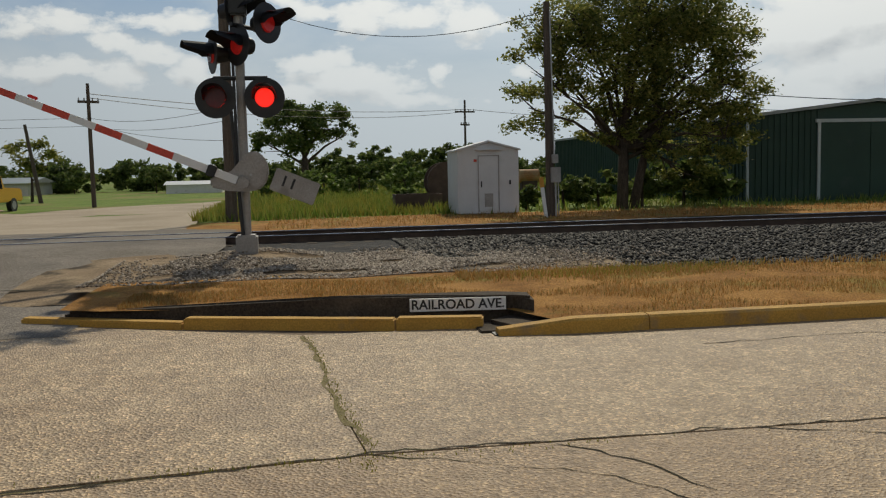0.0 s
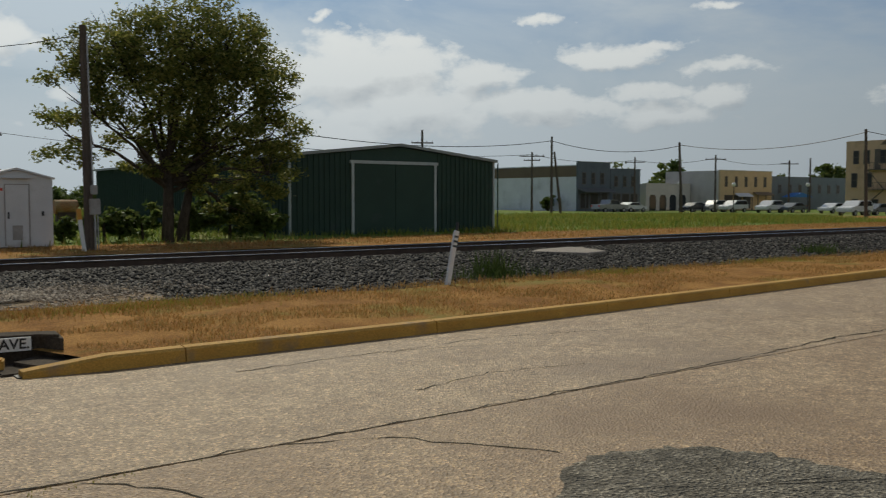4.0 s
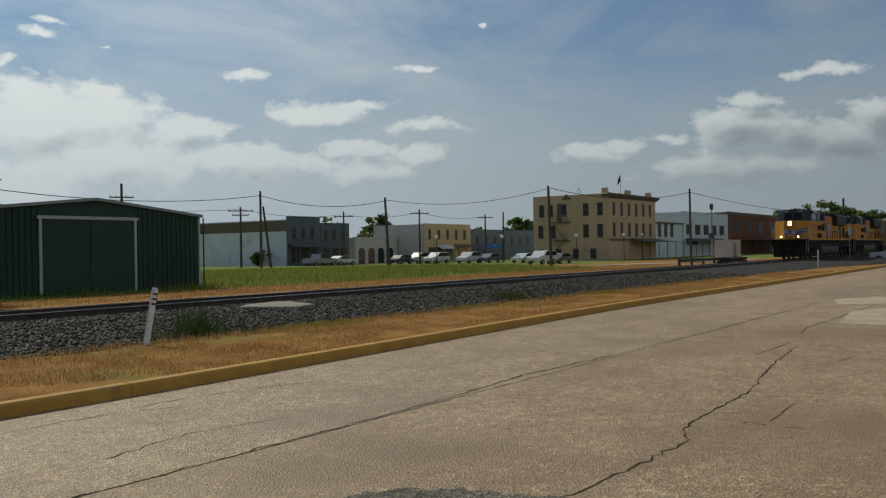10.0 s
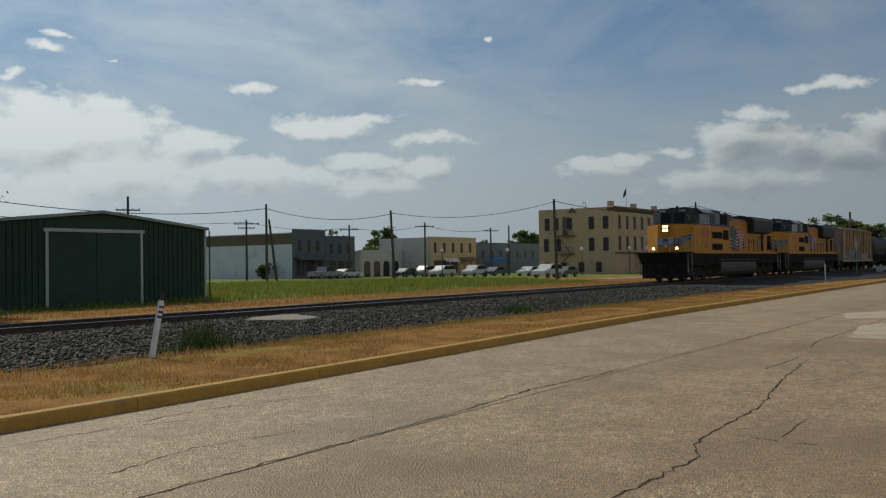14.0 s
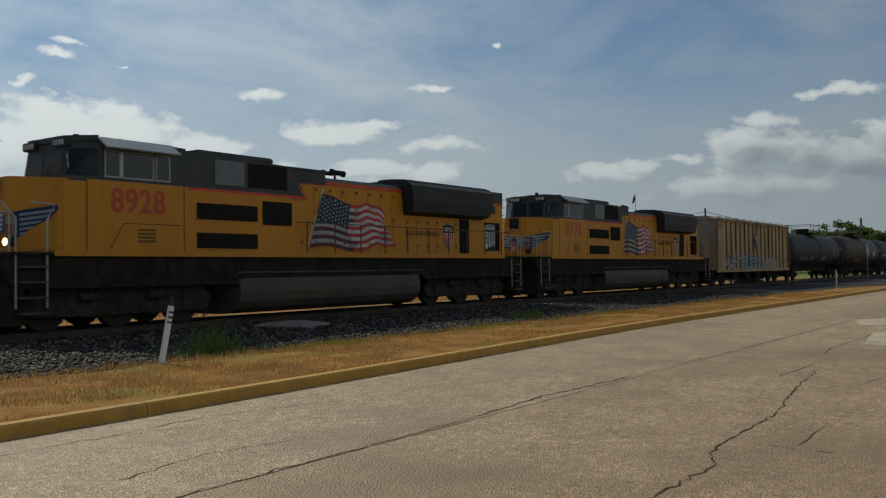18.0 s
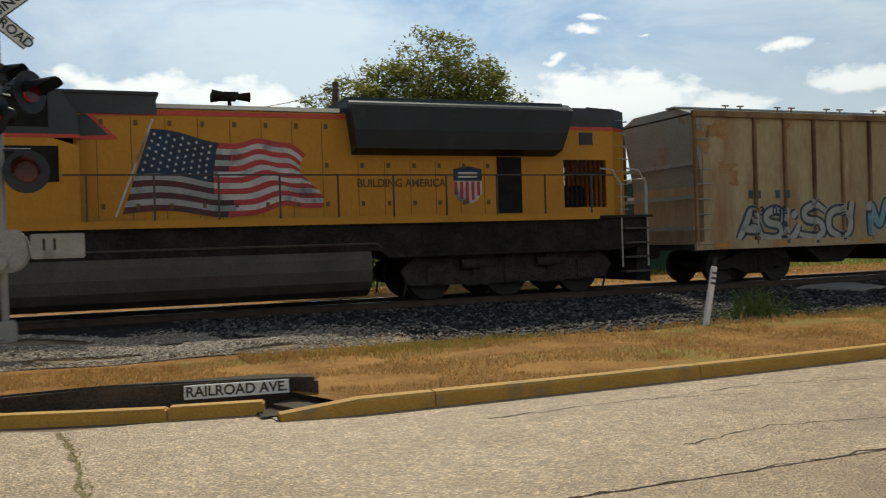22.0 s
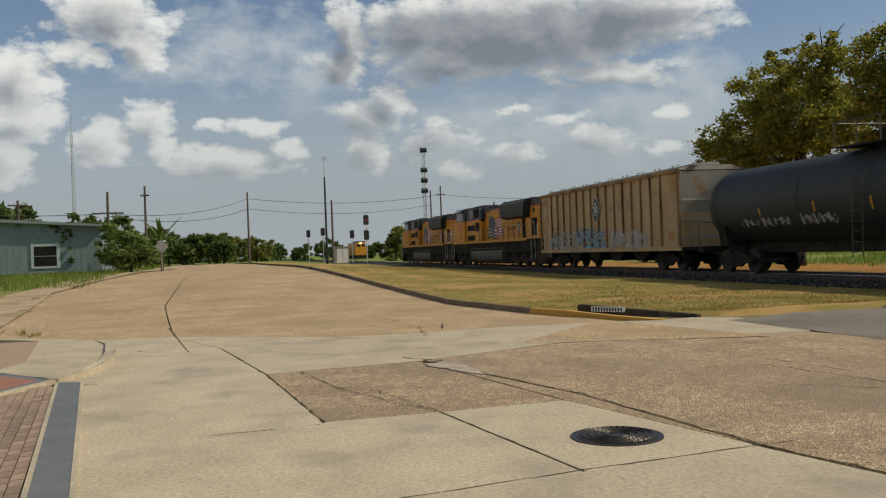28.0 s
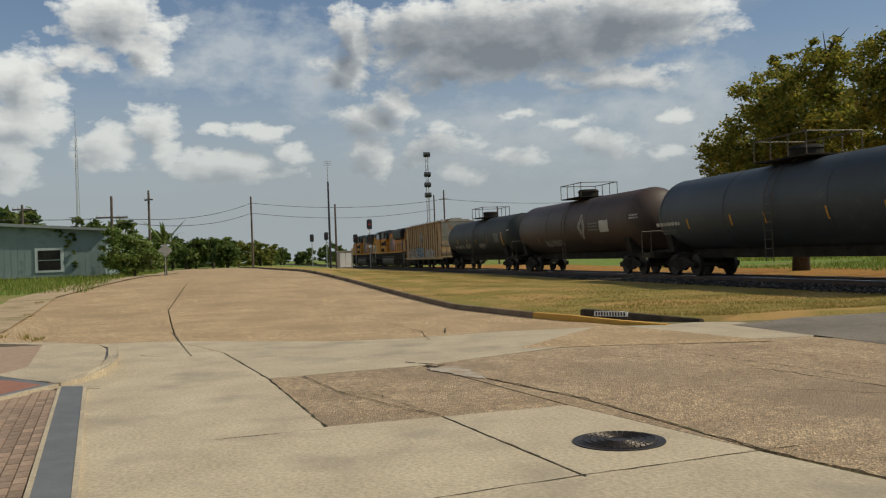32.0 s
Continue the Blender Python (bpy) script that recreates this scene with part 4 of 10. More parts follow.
def crossing():
    x = thing("crossing_road", TRK, "patched grey asphalt road ramping over the railway", "road", kind="structure")
    ns = [9.15, 9.9, 11, 13, 15, 16.5, 17.4, 18.36, 18.38, 18.52, 18.54, 19.84, 19.86, 20.0, 20.02, 21, 22.5, 25, 28, 33, 40, 50, 62, 80]
    verts, faces = [], []
    cols = 9
    for n in ns:
        lo, hi = -16.9 + 2.4 * smooth01((13 - n) / 4.0) * 0.6, -2.4 - 0.6 * smooth01((n - 10) / 3)
        if n > 22:
            lo, hi = -16.9 - (n - 22) * 0.35, -3.0 - (n - 22) * 0.05
        if n < 21.5:
            hi += 1.5 * smooth01((n - 13.5) / 2.5)
        for j in range(cols):
            s = lo + (hi - lo) * j / (cols - 1)
            z = 0.004 + 0.285 * smooth01((n - 10.5) / 6.8) if n < 19 else 0.289 - 0.24 * smooth01((n - 21) / 6)
            if 18.37 < n < 18.53 or 19.85 < n < 20.01:
                z = 0.24
            if n > 28:
                z = 0.075 - 0.02 * smooth01((n - 30) / 20)
            edge = min(j, cols - 1 - j)
            z -= 0.10 * (edge == 0) * (11.5 < n < 17.5)
            verts.append((s + 0.12 * noise.noise(Vector((n, j * 3.1, 2))), n, z))
    for i in range(len(ns) - 1):
        for j in range(cols - 1):
            p = i * cols + j
            faces.append((p, p + cols, p + cols + 1, p + 1))
    cut = ns.index(22.5) * (cols - 1)
    raw("surface", verts, faces[:cut], ASPH, x, None, False)
    raw("far_surface", verts, faces[cut:], PALER, x, None, False)["label"] = "pale dusty road surface"
    crackline = [(-16, 12.6), (-10, 12.4), (-5, 12.7), (-3.4, 12.5)]
    verts = []
    for (s, n) in crackline:
        z = 0.009 + 0.285 * smooth01((n - 10.5) / 6.8)
        verts += [(s, n, z), (s, n + 0.07, z + 0.003)]
    raw("seam", verts, [(2 * i, 2 * i + 2, 2 * i + 3, 2 * i + 1) for i in range(3)], CRACK, x)


crossing()


def verge():
    """Dry mown grass between kerb and ballast, and along the far side of the line."""
    def strip(name, s0, s1, fa, fb, mat, lab, step=1.0, zz=0.0, nd=5):
        verts, faces = [], []
        ss = np.arange(s0, s1 + 0.01, step)
        for s in ss:
            a, b = fa(s), fb(s)
            for j in range(nd):
                n = a + (b - a) * j / (nd - 1)
                verts.append((s, n, -0.04 if j == 0 and name == "median_dirt" and s > -19.5 else gz(s, n) + zz + mound(s, n) + 0.035 * noise.noise(Vector((s * 0.9, n * 0.9, 5)))))
        for i in range(len(ss) - 1):
            for j in range(nd - 1):
                p = i * nd + j
                faces.append((p, p + nd, p + nd + 1, p + 1))
        return tagged(raw(name, verts, faces, mat, None, TRK, True), lab, "grass", kind="structure")

    strip("verge_grass", -2.6, 110, lambda s: float(np.interp(s, [-2.6, -1.4, 0.3, 1.9, 2.25, 2.3], [9.95, 9.66, 9.3, 9.12, 8.95, kerb_n(2.3) + 0.12])) if s < 2.3 else kerb_n(s) + 0.12,
          lambda s: 12.3 - 0.9 * smooth01((s - 3.0) / 3.0) + 0.22 * noise.noise(Vector((s * 0.8, 0, 2))), DRY, "strip of short dry brown grass beside the kerb", 0.45, 0.085)
    strip("verge_dirt", -3.0, 4.8, lambda s: 11.6, lambda s: 16.9 - 2.6 * smooth01((s - 2.6) / 2.2), SOIL, "bare dirt and pale gravel beside the crossing", 0.4, 0.06, 14)
    verts = []
    for i in range(13):
        n = 11.4 + i * 0.55
        top = float(np.interp(n, [11.6, 12.2, 14.4, 16.7, 17.2, 18.4], [0.02, 0.08, 0.11, 0.165, 0.15, 0.16]))
        edge = 0.004 + 0.285 * smooth01((n - 10.5) / 6.8)
        for s, z in ((-3.9, edge - 0.02), (-3.2, edge * 0.75 + 0.02), (-2.5, (edge + top) / 2 - 0.01), (-1.7, top - 0.03)):
            verts.append((s + 0.3 * noise.noise(Vector((n, s, 7))), n, z + 0.03 * noise.noise(Vector((n * 2, s * 2, 1)))))
    faces = [(i * 4 + j, i * 4 + 4 + j, i * 4 + 5 + j, i * 4 + 1 + j) for i in range(12) for j in range(3)]
    tagged(raw("shoulder", verts, faces, SOIL, None, TRK, True), "dirt shoulder sloping from the asphalt to the gravel", "dirt", kind="structure")
    strip("dry_lot", 58, 135, lambda s: 25.5, lambda s: 25.5 + 21 * smooth01((s - 56) / 26) + 1.2 * math.sin(s * 0.5), DRY, "dry trampled grass lot beside the line", 1.5, 0.05, 9)
    strip("dirt_track", 72, 128, lambda s: 33.0 + 0.8 * math.sin(s * 0.2), lambda s: 36.5 + 0.8 * math.sin(s * 0.23), PALER, "pale dirt track across the dry lot", 1.5, 0.10, 4)
    strip("line_side_grass", -3.3, 140, lambda s: 23.6, lambda s: 28.5 + 0.8 * math.sin(s * 0.3), DRY, "strip of dry grass beyond the track", 2.0, 0.03)
    strip("median_grass", -110, -23, lambda s: kerb_n(s) + 0.16, lambda s: 16.4 + 0.3 * noise.noise(Vector((s * 0.7, 1, 4))), MEDIAN, "patchy yellow-green median grass", 1.5, 0.05, 7)
    strip("median_dirt", -24.2, -15.3, lambda s: float(np.interp(s, [-24.2, -20, -18.85, -16.6, -16.2, -15.4], [kerb_n(-24.2) + 0.14, 6.75, 7.62, 9.22, 10.7, 12.3])), lambda s: 16.4 + 0.3 * noise.noise(Vector((s * 0.7, 1, 4))), MEDIAN, "worn dirt and grass by the crossing", 0.35, 0.046, 11)
    strip("line_side_grass", -115, -17.8, lambda s: 23.6, lambda s: 31 + 0.8 * math.sin(s * 0.3), DRY, "strip of dry grass beyond the track", 2.0, 0.03)
    strip("west_verge", -95, -17, lambda s: left_n(s) - 1.6, lambda s: left_n(s) + 0.1, DUST, "dusty broken edge of the street", 2.0, 0.045)


MEDIAN = pm("median_grass", (0.29, 0.205, 0.065), (0.22, 0.19, 0.05), 0.5, 0.95, 0, 0.8, 40, 0.5, (0.42, 0.26, 0.10), 0.4, 0.47, 0.62)
DUST = pm("dusty_street_edge", (0.36, 0.265, 0.165), (0.43, 0.32, 0.205), 0.8, 0.9, 0, 0.3, 30, 0.25, (0.26, 0.20, 0.11), 0.7, 0.52, 0.66)
verge()


# ---- the train ----
UPY = pm("armour_yellow", (0.52, 0.215, 0.005), (0.58, 0.245, 0.007), 1.2, 0.58, 0, 0.04, 30, 0.08, (0.36, 0.15, 0.012), 0.9, 0.58, 0.8, stretch=(1, 1, 0.5))
UPG = pm("harbour_grey", (0.036, 0.039, 0.043), (0.052, 0.055, 0.06), 1.5, 0.6, 0, 0.04, 30, 0.1, (0.035, 0.035, 0.035), 1.2)
UPR = pm("red_stripe", (0.55, 0.05, 0.02), (0.6, 0.06, 0.03), 3, 0.45)
DIRT = pm("grimy_black", (0.020, 0.0175, 0.015), (0.038, 0.033, 0.027), 2.5, 0.92, 0, 0.2, 25, 0.35, (0.045, 0.035, 0.022), 1.4, 0.62, 0.82)
TANKD = pm("grimy_fuel_tank", (0.058, 0.048, 0.034), (0.088, 0.074, 0.054), 1.0, 0.7, 0, 0.05, 25, 0.2)
DARKP = pm("dark_panel", (0.014, 0.014, 0.014), (0.024, 0.022, 0.02), 4, 0.9)
FLAGR = pm("flag_red", (0.44, 0.035, 0.035), (0.52, 0.055, 0.05), 2.2, 0.6, 0, 0, 20, 0.1, (0.10, 0.02, 0.025), 1.1, 0.54, 0.66)
FLAGW = pm("flag_white", (0.62, 0.58, 0.54), (0.42, 0.40, 0.38), 2.2, 0.6, 0, 0, 20, 0.1, (0.16, 0.15, 0.15), 1.1, 0.54, 0.66)
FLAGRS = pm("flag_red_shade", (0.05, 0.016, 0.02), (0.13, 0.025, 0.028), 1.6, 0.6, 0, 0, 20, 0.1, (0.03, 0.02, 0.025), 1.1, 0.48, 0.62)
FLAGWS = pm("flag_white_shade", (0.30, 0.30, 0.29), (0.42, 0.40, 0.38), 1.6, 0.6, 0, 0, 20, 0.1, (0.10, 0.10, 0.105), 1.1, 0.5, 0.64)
FLAGB = pm("flag_blue", (0.008, 0.02, 0.045), (0.014, 0.034, 0.07), 2, 0.6)
RAILW = pm("hand_rail_paint", (0.38, 0.36, 0.30), (0.46, 0.43, 0.36), 4, 0.5)
WHEEL = pm("wheel_steel", (0.025, 0.021, 0.018), (0.04, 0.034, 0.028), 6, 0.6, 0.5)
L_LOCO = 22.4


def wheel_mesh(r):
    key = "wheel_%d" % int(r * 1000)
    me = bpy.data.meshes.get(key)
    if me:
        return me
    bm = bmesh.new()
    for y in (-0.755, 0.755):
        k = 1 if y > 0 else -1
        cyl(bm, (0, y - 0.065, r), (0, y + 0.065, r), r, r, 28)
        cyl(bm, (0, y - k * 0.085, r), (0, y - k * 0.055, r), r + 0.028, r + 0.028, 28)
        cyl(bm, (0, y + k * 0.06, r), (0, y + k * 0.10, r), 0.14, 0.10, 14)
    cyl(bm, (0, -0.7, r), (0, 0.7, r), 0.085, 0.085, 10)
    me = bpy.data.meshes.new(key)
    bm.to_mesh(me)
    bm.free()
    me.materials.append(WHEEL)
    return me


def bogie(parent, xs, r, side_y=0.98, loco=False):
    x0, x1 = min(xs), max(xs)
    bm = bmesh.new()
    for y in (-side_y, side_y):
        if loco:
            prism(bm, [(x0 - 0.75, r + 0.12), (x0 - 0.4, r + 0.46), (x1 + 0.4, r + 0.46), (x1 + 0.75, r + 0.12), (x1 + 0.6, r - 0.18), (x1 + 0.25, r - 0.22), (x0 - 0.25, r - 0.22), (x0 - 0.6, r - 0.18)], y - 0.07, y + 0.07)
            for x in xs:
                box(bm, x - 0.21, x + 0.21, y - 0.12, y + 0.12, r - 0.20, r + 0.24, bev=0.03)
                for d in (-0.34, 0.34):
                    cyl(bm, (x + d, y, r + 0.0), (x + d, y, r + 0.42), 0.09, 0.09, 10)
            k = 1 if y > 0 else -1
            for xa in (x0 + 0.93, x1 - 0.93):
                cyl(bm, (xa, y * 1.12, r + 0.02), (xa, y * 1.12, r + 0.80), 0.055, 0.055, 8)
                cyl(bm, (xa - 0.34, y + k * 0.14, r + 0.22), (xa + 0.10, y + k * 0.14, r + 0.22), 0.12, 0.12, 12)
                box(bm, xa + 0.10, xa + 0.42, min(y, y + k * 0.16), max(y, y + k * 0.16), r + 0.16, r + 0.28, bev=0.02)
                tube(bm, [(xa - 0.5, y + k * 0.1, r - 0.05), (xa - 0.2, y + k * 0.16, r - 0.24), (xa + 0.3, y + k * 0.16, r - 0.24), (xa + 0.55, y + k * 0.1, r - 0.05)], 0.022, 6)
            tube(bm, [(x0 - 0.7, y + k * 0.1, r + 0.40), (x0, y + k * 0.12, r + 0.52), (x1, y + k * 0.12, r + 0.52), (x1 + 0.7, y + k * 0.1, r + 0.40)], 0.03, 6)
            for xa in (x0 - 0.62, x1 + 0.62):
                tube(bm, [(xa, y, r + 0.3), (xa + 0.02, y, r - 0.1), (xa - 0.04, y * 0.95, r - 0.42)], 0.025, 6)
        else:
            prism(bm, [(x0 - 0.28, r + 0.10), (x0 + 0.15, r + 0.20), (x0 + 0.5, r + 0.34), (x1 - 0.5, r + 0.34), (x1 - 0.15, r + 0.20), (x1 + 0.28, r + 0.10), (x1 + 0.2, r - 0.10), (x1 - 0.3, r - 0.06), (x1 - 0.6, r - 0.22), (x0 + 0.6, r - 0.22), (x0 + 0.3, r - 0.06), (x0 - 0.2, r - 0.10)], y - 0.06, y + 0.06)
            for d in (-0.16, 0, 0.16):
                cyl(bm, ((x0 + x1) / 2 + d, y * 1.04, r - 0.15), ((x0 + x1) / 2 + d, y * 1.04, r + 0.24), 0.065, 0.065, 8)
    box(bm, (x0 + x1) / 2 - 0.2, (x0 + x1) / 2 + 0.2, -side_y, side_y, r + 0.02, r + 0.34)
    b = part("bogie", bm, TRUCK if loco else DIRT, parent, "grimy black bogie frame")
    for x in xs:
        o = new("wheelset", wheel_mesh(r))
        o.parent = b
        o.matrix_basis = pose(x, 0, 0)
    return b


def plate(x0, x1, z0, z1, y, d=0.012, bev=0.0):
    return B(x0, x1, y - d, y + 0.004, z0, z1, bev=bev)


def flag(parent, x0, z0, y):
    """A waving flag painted on the hood, stripe by stripe."""
    L, Hh = 3.55, 1.60
    top = part("flag", P([(x0 - 0.06, z0 - 0.02), (x0 - 0.02, z0 - 0.02), (x0 + 0.70, z0 + Hh + 0.26), (x0 + 0.66, z0 + Hh + 0.26)], y - 0.006, y), FLAGW, parent, "waving striped flag decal")

    def wave(u, v):
        x = x0 + 0.08 + 0.56 * v + u * (L + 0.25 - 0.85 * v) + 0.16 * math.sin(v * 6.0 + 0.6) * u * u
        z = z0 + 0.06 + v * Hh * (1 - 0.20 * u) + 0.15 * math.sin(u * 9.0 + 0.1 + 0.9 * v) * (0.3 + 0.6 * u) + 0.075 * math.sin(u * 26 + 3 * v) * max(0.0, u - 0.35) - 0.03
        return x, z
    k = 14
    for i in range(13):
        v0, v1 = i / 13, (i + 1) / 13
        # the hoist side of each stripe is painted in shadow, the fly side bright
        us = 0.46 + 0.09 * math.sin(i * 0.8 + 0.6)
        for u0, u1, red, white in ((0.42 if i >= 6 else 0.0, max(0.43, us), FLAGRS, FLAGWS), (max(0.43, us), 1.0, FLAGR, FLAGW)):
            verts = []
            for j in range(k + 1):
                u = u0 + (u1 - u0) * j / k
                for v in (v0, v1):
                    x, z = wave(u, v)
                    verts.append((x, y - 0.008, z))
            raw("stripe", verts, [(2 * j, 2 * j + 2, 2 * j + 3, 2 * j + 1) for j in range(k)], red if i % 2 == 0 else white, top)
    verts = []
    for j in range(13):
        for v in (6 / 13, 1.0):
            x, z = wave(0.42 * j / 12, v)
            verts.append((x, y - 0.009, z))
    raw("canton", verts, [(2 * j, 2 * j + 2, 2 * j + 3, 2 * j + 1) for j in range(12)], FLAGB, top)
    bm = bmesh.new()
    for a in range(9):
        for b in range(6 if a % 2 == 0 else 5):
            u = 0.42 * (a + 0.7) / 9.6
            v = 6 / 13 + (7 / 13) * ((b + (0.6 if a % 2 == 0 else 1.1)) / 6.3)
            x, z = wave(u, v)
            pts = []
            for q in range(10):
                rr = 0.038 if q % 2 == 0 else 0.017
                an = q * math.tau / 10 + math.pi / 2
                pts.append((x + rr * math.cos(an), z + rr * math.sin(an)))
            prism(bm, pts, y - 0.013, y - 0.010)
    tagged(part("star_field", bm, FLAGW, top), "rows of small white stars", "", kind="stuff")


def shield(parent, x, z, w, h, y):
    pts = [(x - w / 2, z + h * 0.42), (x - w * 0.25, z + h * 0.46), (x, z + h * 0.5), (x + w * 0.25, z + h * 0.46), (x + w / 2, z + h * 0.42), (x + w / 2, z - h * 0.2), (x + w * 0.3, z - h * 0.4), (x, z - h * 0.5), (x - w * 0.3, z - h * 0.4), (x - w / 2, z - h * 0.2)]
    s = part("shield", P(pts, y - 0.006, y), FLAGW, parent, "red, white and blue shield emblem")
    part("shield_top", P([(x - w / 2, z + h * 0.42), (x - w * 0.25, z + h * 0.46), (x, z + h * 0.5), (x + w * 0.25, z + h * 0.46), (x + w / 2, z + h * 0.42), (x + w / 2, z + h * 0.12), (x - w / 2, z + h * 0.12)], y - 0.009, y - 0.006), FLAGB, s)
    for i in range(5):
        a = x - w * 0.5 + w * (i * 0.2 + 0.02)
        b = a + w * 0.11
        lo = z - h * (0.2 + 0.27 * (1 - abs((a + b) / 2 - x) / (w / 2)))
        part("bar", B(a, b, y - 0.009, y - 0.006, lo, z + h * 0.1), FLAGR, s)
    for zz in (0.32, 0.22):
        part("bar", B(x - w * 0.34, x + w * 0.34, y - 0.012, y - 0.009, z + h * zz - 0.02, z + h * zz + 0.02), FLAGW, s)


def radiator_form():
    """The flared radiator box; its rear end is cut back towards the bottom."""
    prof = [(-0.99, 3.12), (-1.40, 3.22), (-1.46, 3.60), (-1.46, 4.10), (-1.2, 4.27), (1.2, 4.27), (1.46, 4.10), (1.46, 3.60), (1.40, 3.22), (0.99, 3.12)]
    bm = prism(bmesh.new(), prof, 14.75, 19.95, "x")
    for v in bm.verts:
        if v.co.x > 19:
            v.co.x -= 0.28 * smooth01((4.1 - v.co.z) / 0.9)
        else:
            v.co.x += 0.12 * smooth01((4.1 - v.co.z) / 0.9)
    return bm


TRUCK = pm("dusty_truck_casting", (0.034, 0.030, 0.025), (0.058, 0.050, 0.042), 2.5, 0.9, 0, 0.3, 25, 0.35, (0.085, 0.068, 0.05), 1.6, 0.58, 0.8)
RADM = pm("radiator_black", (0.012, 0.013, 0.015), (0.02, 0.021, 0.024), 1.2, 0.62, 0, 0.03, 40, 0.2, (0.03, 0.03, 0.03), 1.5)
SHADEM = pm("shade_metal", (0.24, 0.25, 0.26), (0.30, 0.31, 0.32), 2, 0.4, 0.5, 0.03, 30, 0.12)
EMBB = pm("emblem_blue", (0.02, 0.06, 0.20), (0.03, 0.08, 0.25), 2, 0.5)
FEATH = pm("pale_blue_feather", (0.50, 0.56, 0.64), (0.58, 0.64, 0.72), 3, 0.5)
HUTP = pm("pale_post", (0.5, 0.5, 0.49), (0.56, 0.56, 0.55), 3, 0.5)


def locomotive(number, lit=True):
    T = thing("locomotive", place(0, 19.2, 0.3), "yellow and grey diesel freight locomotive with a flag decal", "locomotive", "locomotives")
    Lx = L_LOCO
    # frame, walkway and tank
    part("frame", P([(1.0, 1.05), (1.5, 0.95), (7.2, 0.95), (7.4, 1.1), (15.3, 1.1), (15.5, 0.95), (Lx - 1.2, 0.95), (Lx - 0.55, 1.05), (Lx - 0.55, 1.68), (0.55, 1.68)], -1.42, 1.42), DIRT, T, "grimy black underframe")
    part("walkway", B(0.95, Lx - 0.45, -1.52, 1.52, 1.68, 1.74), DIRT, T)
    for y in (-1.535, 1.525):
        part("sill_stripe", B(1.9, Lx - 1.9, y, y + 0.01, 1.66, 1.80), UPY, T, "yellow sill stripe")
    part("fuel_tank", P([(-1.40, 1.13), (-1.47, 0.95), (-1.49, 0.72), (-1.44, 0.48), (-1.30, 0.30), (-1.05, 0.18), (-0.7, 0.14), (0.7, 0.14), (1.05, 0.18), (1.30, 0.30), (1.44, 0.48), (1.49, 0.72), (1.47, 0.95), (1.40, 1.13)], 7.2, 15.1, "x"), TANKD, T, "long dusty black fuel tank")
    bogie(T, (2.1, 3.95, 5.8), 0.53, 1.02, True)
    bogie(T, (Lx - 5.8, Lx - 3.95, Lx - 2.1), 0.53, 1.02, True)
    for y in (-1.38, 1.38):
        part("air_reservoir", C((16.0, y * 0.85, 1.22), (19.4, y * 0.85, 1.22), 0.17, 0.17, 12), TANKD, T)
        part("pipe", tube(bmesh.new(), [(1.6, y, 1.12), (7.0, y, 1.12), (7.2, y * 1.04, 1.25), (15.2, y * 1.04, 1.25), (15.4, y, 1.12), (20.6, y, 1.12)], 0.028, 6), TANKD, T)
        for x in (3.0, 4.9, 6.6, 16.2, 18.4, 20.2):
            part("sill_box", B(x, x + 0.45, min(y, y * 1.05), max(y, y * 1.05), 1.2, 1.5, bev=0.02), DIRT, T)
    # nose: a blunt wedge, full width at the cab and narrow at the front
    bm = bmesh.new()
    lo = [bm.verts.new(p + (1.74,)) for p in ((1.36, -0.5), (2.1, -1.46), (2.75, -1.46), (2.75, 1.46), (2.1, 1.46), (1.36, 0.5))]
    hi = [bm.verts.new(p) for p in ((1.42, -0.48, 3.44), (2.1, -1.46, 3.38), (2.75, -1.46, 3.40), (2.75, 1.46, 3.40), (2.1, 1.46, 3.38), (1.42, 0.48, 3.44))]
    bm.faces.new(lo), bm.faces.new(hi[::-1])
    for i in range(6):
        bm.faces.new((lo[i], lo[(i + 1) % 6], hi[(i + 1) % 6], hi[i]))
    bmesh.ops.bevel(bm, geom=bm.edges[:], offset=0.05, segments=2, affect="EDGES", clamp_overlap=True)
    part("nose", bm, UPY, T, "blunt yellow wedge nose")
    part("nose_door", B(1.34, 1.37, -0.34, 0.34, 1.85, 2.55, bev=0.01), UPY, T)
    cab = part("cab", B(2.74, 5.5, -1.46, 1.46, 1.74, 3.40), UPY, T, "yellow cab side")
    part("cab_shoulder", P([(2.18, -1.40), (2.80, -1.455), (3.1, -1.455), (3.1, 1.455), (2.80, 1.455), (2.18, 1.40), (1.9, 0.9), (1.9, -0.9)], 3.33, 3.46, "z"), UPG, T, "grey deck before the windscreen")
    # upper cab: an upright glazed front with slanted corner panes
    bm = bmesh.new()
    lo = [bm.verts.new(p + (3.40,)) for p in ((2.52, -0.80), (3.08, -1.46), (5.5, -1.46), (5.5, 1.46), (3.08, 1.46), (2.52, 0.80))]
    hi = [bm.verts.new(p + (4.36,)) for p in ((2.66, -0.78), (3.14, -1.40), (5.5, -1.40), (5.5, 1.40), (3.14, 1.40), (2.66, 0.78))]
    bm.faces.new(lo), bm.faces.new(hi[::-1])
    for i in range(6):
        bm.faces.new((lo[i], lo[(i + 1) % 6], hi[(i + 1) % 6], hi[i]))
    part("cab_top", bm, UPG, T, "grey upper cab")
    part("cab_roof", P([(-1.42, 4.34), (-0.95, 4.46), (0.95, 4.46), (1.42, 4.34), (1.42, 4.30), (-1.42, 4.30)], 3.05, 5.45, "x"), UPG, T)
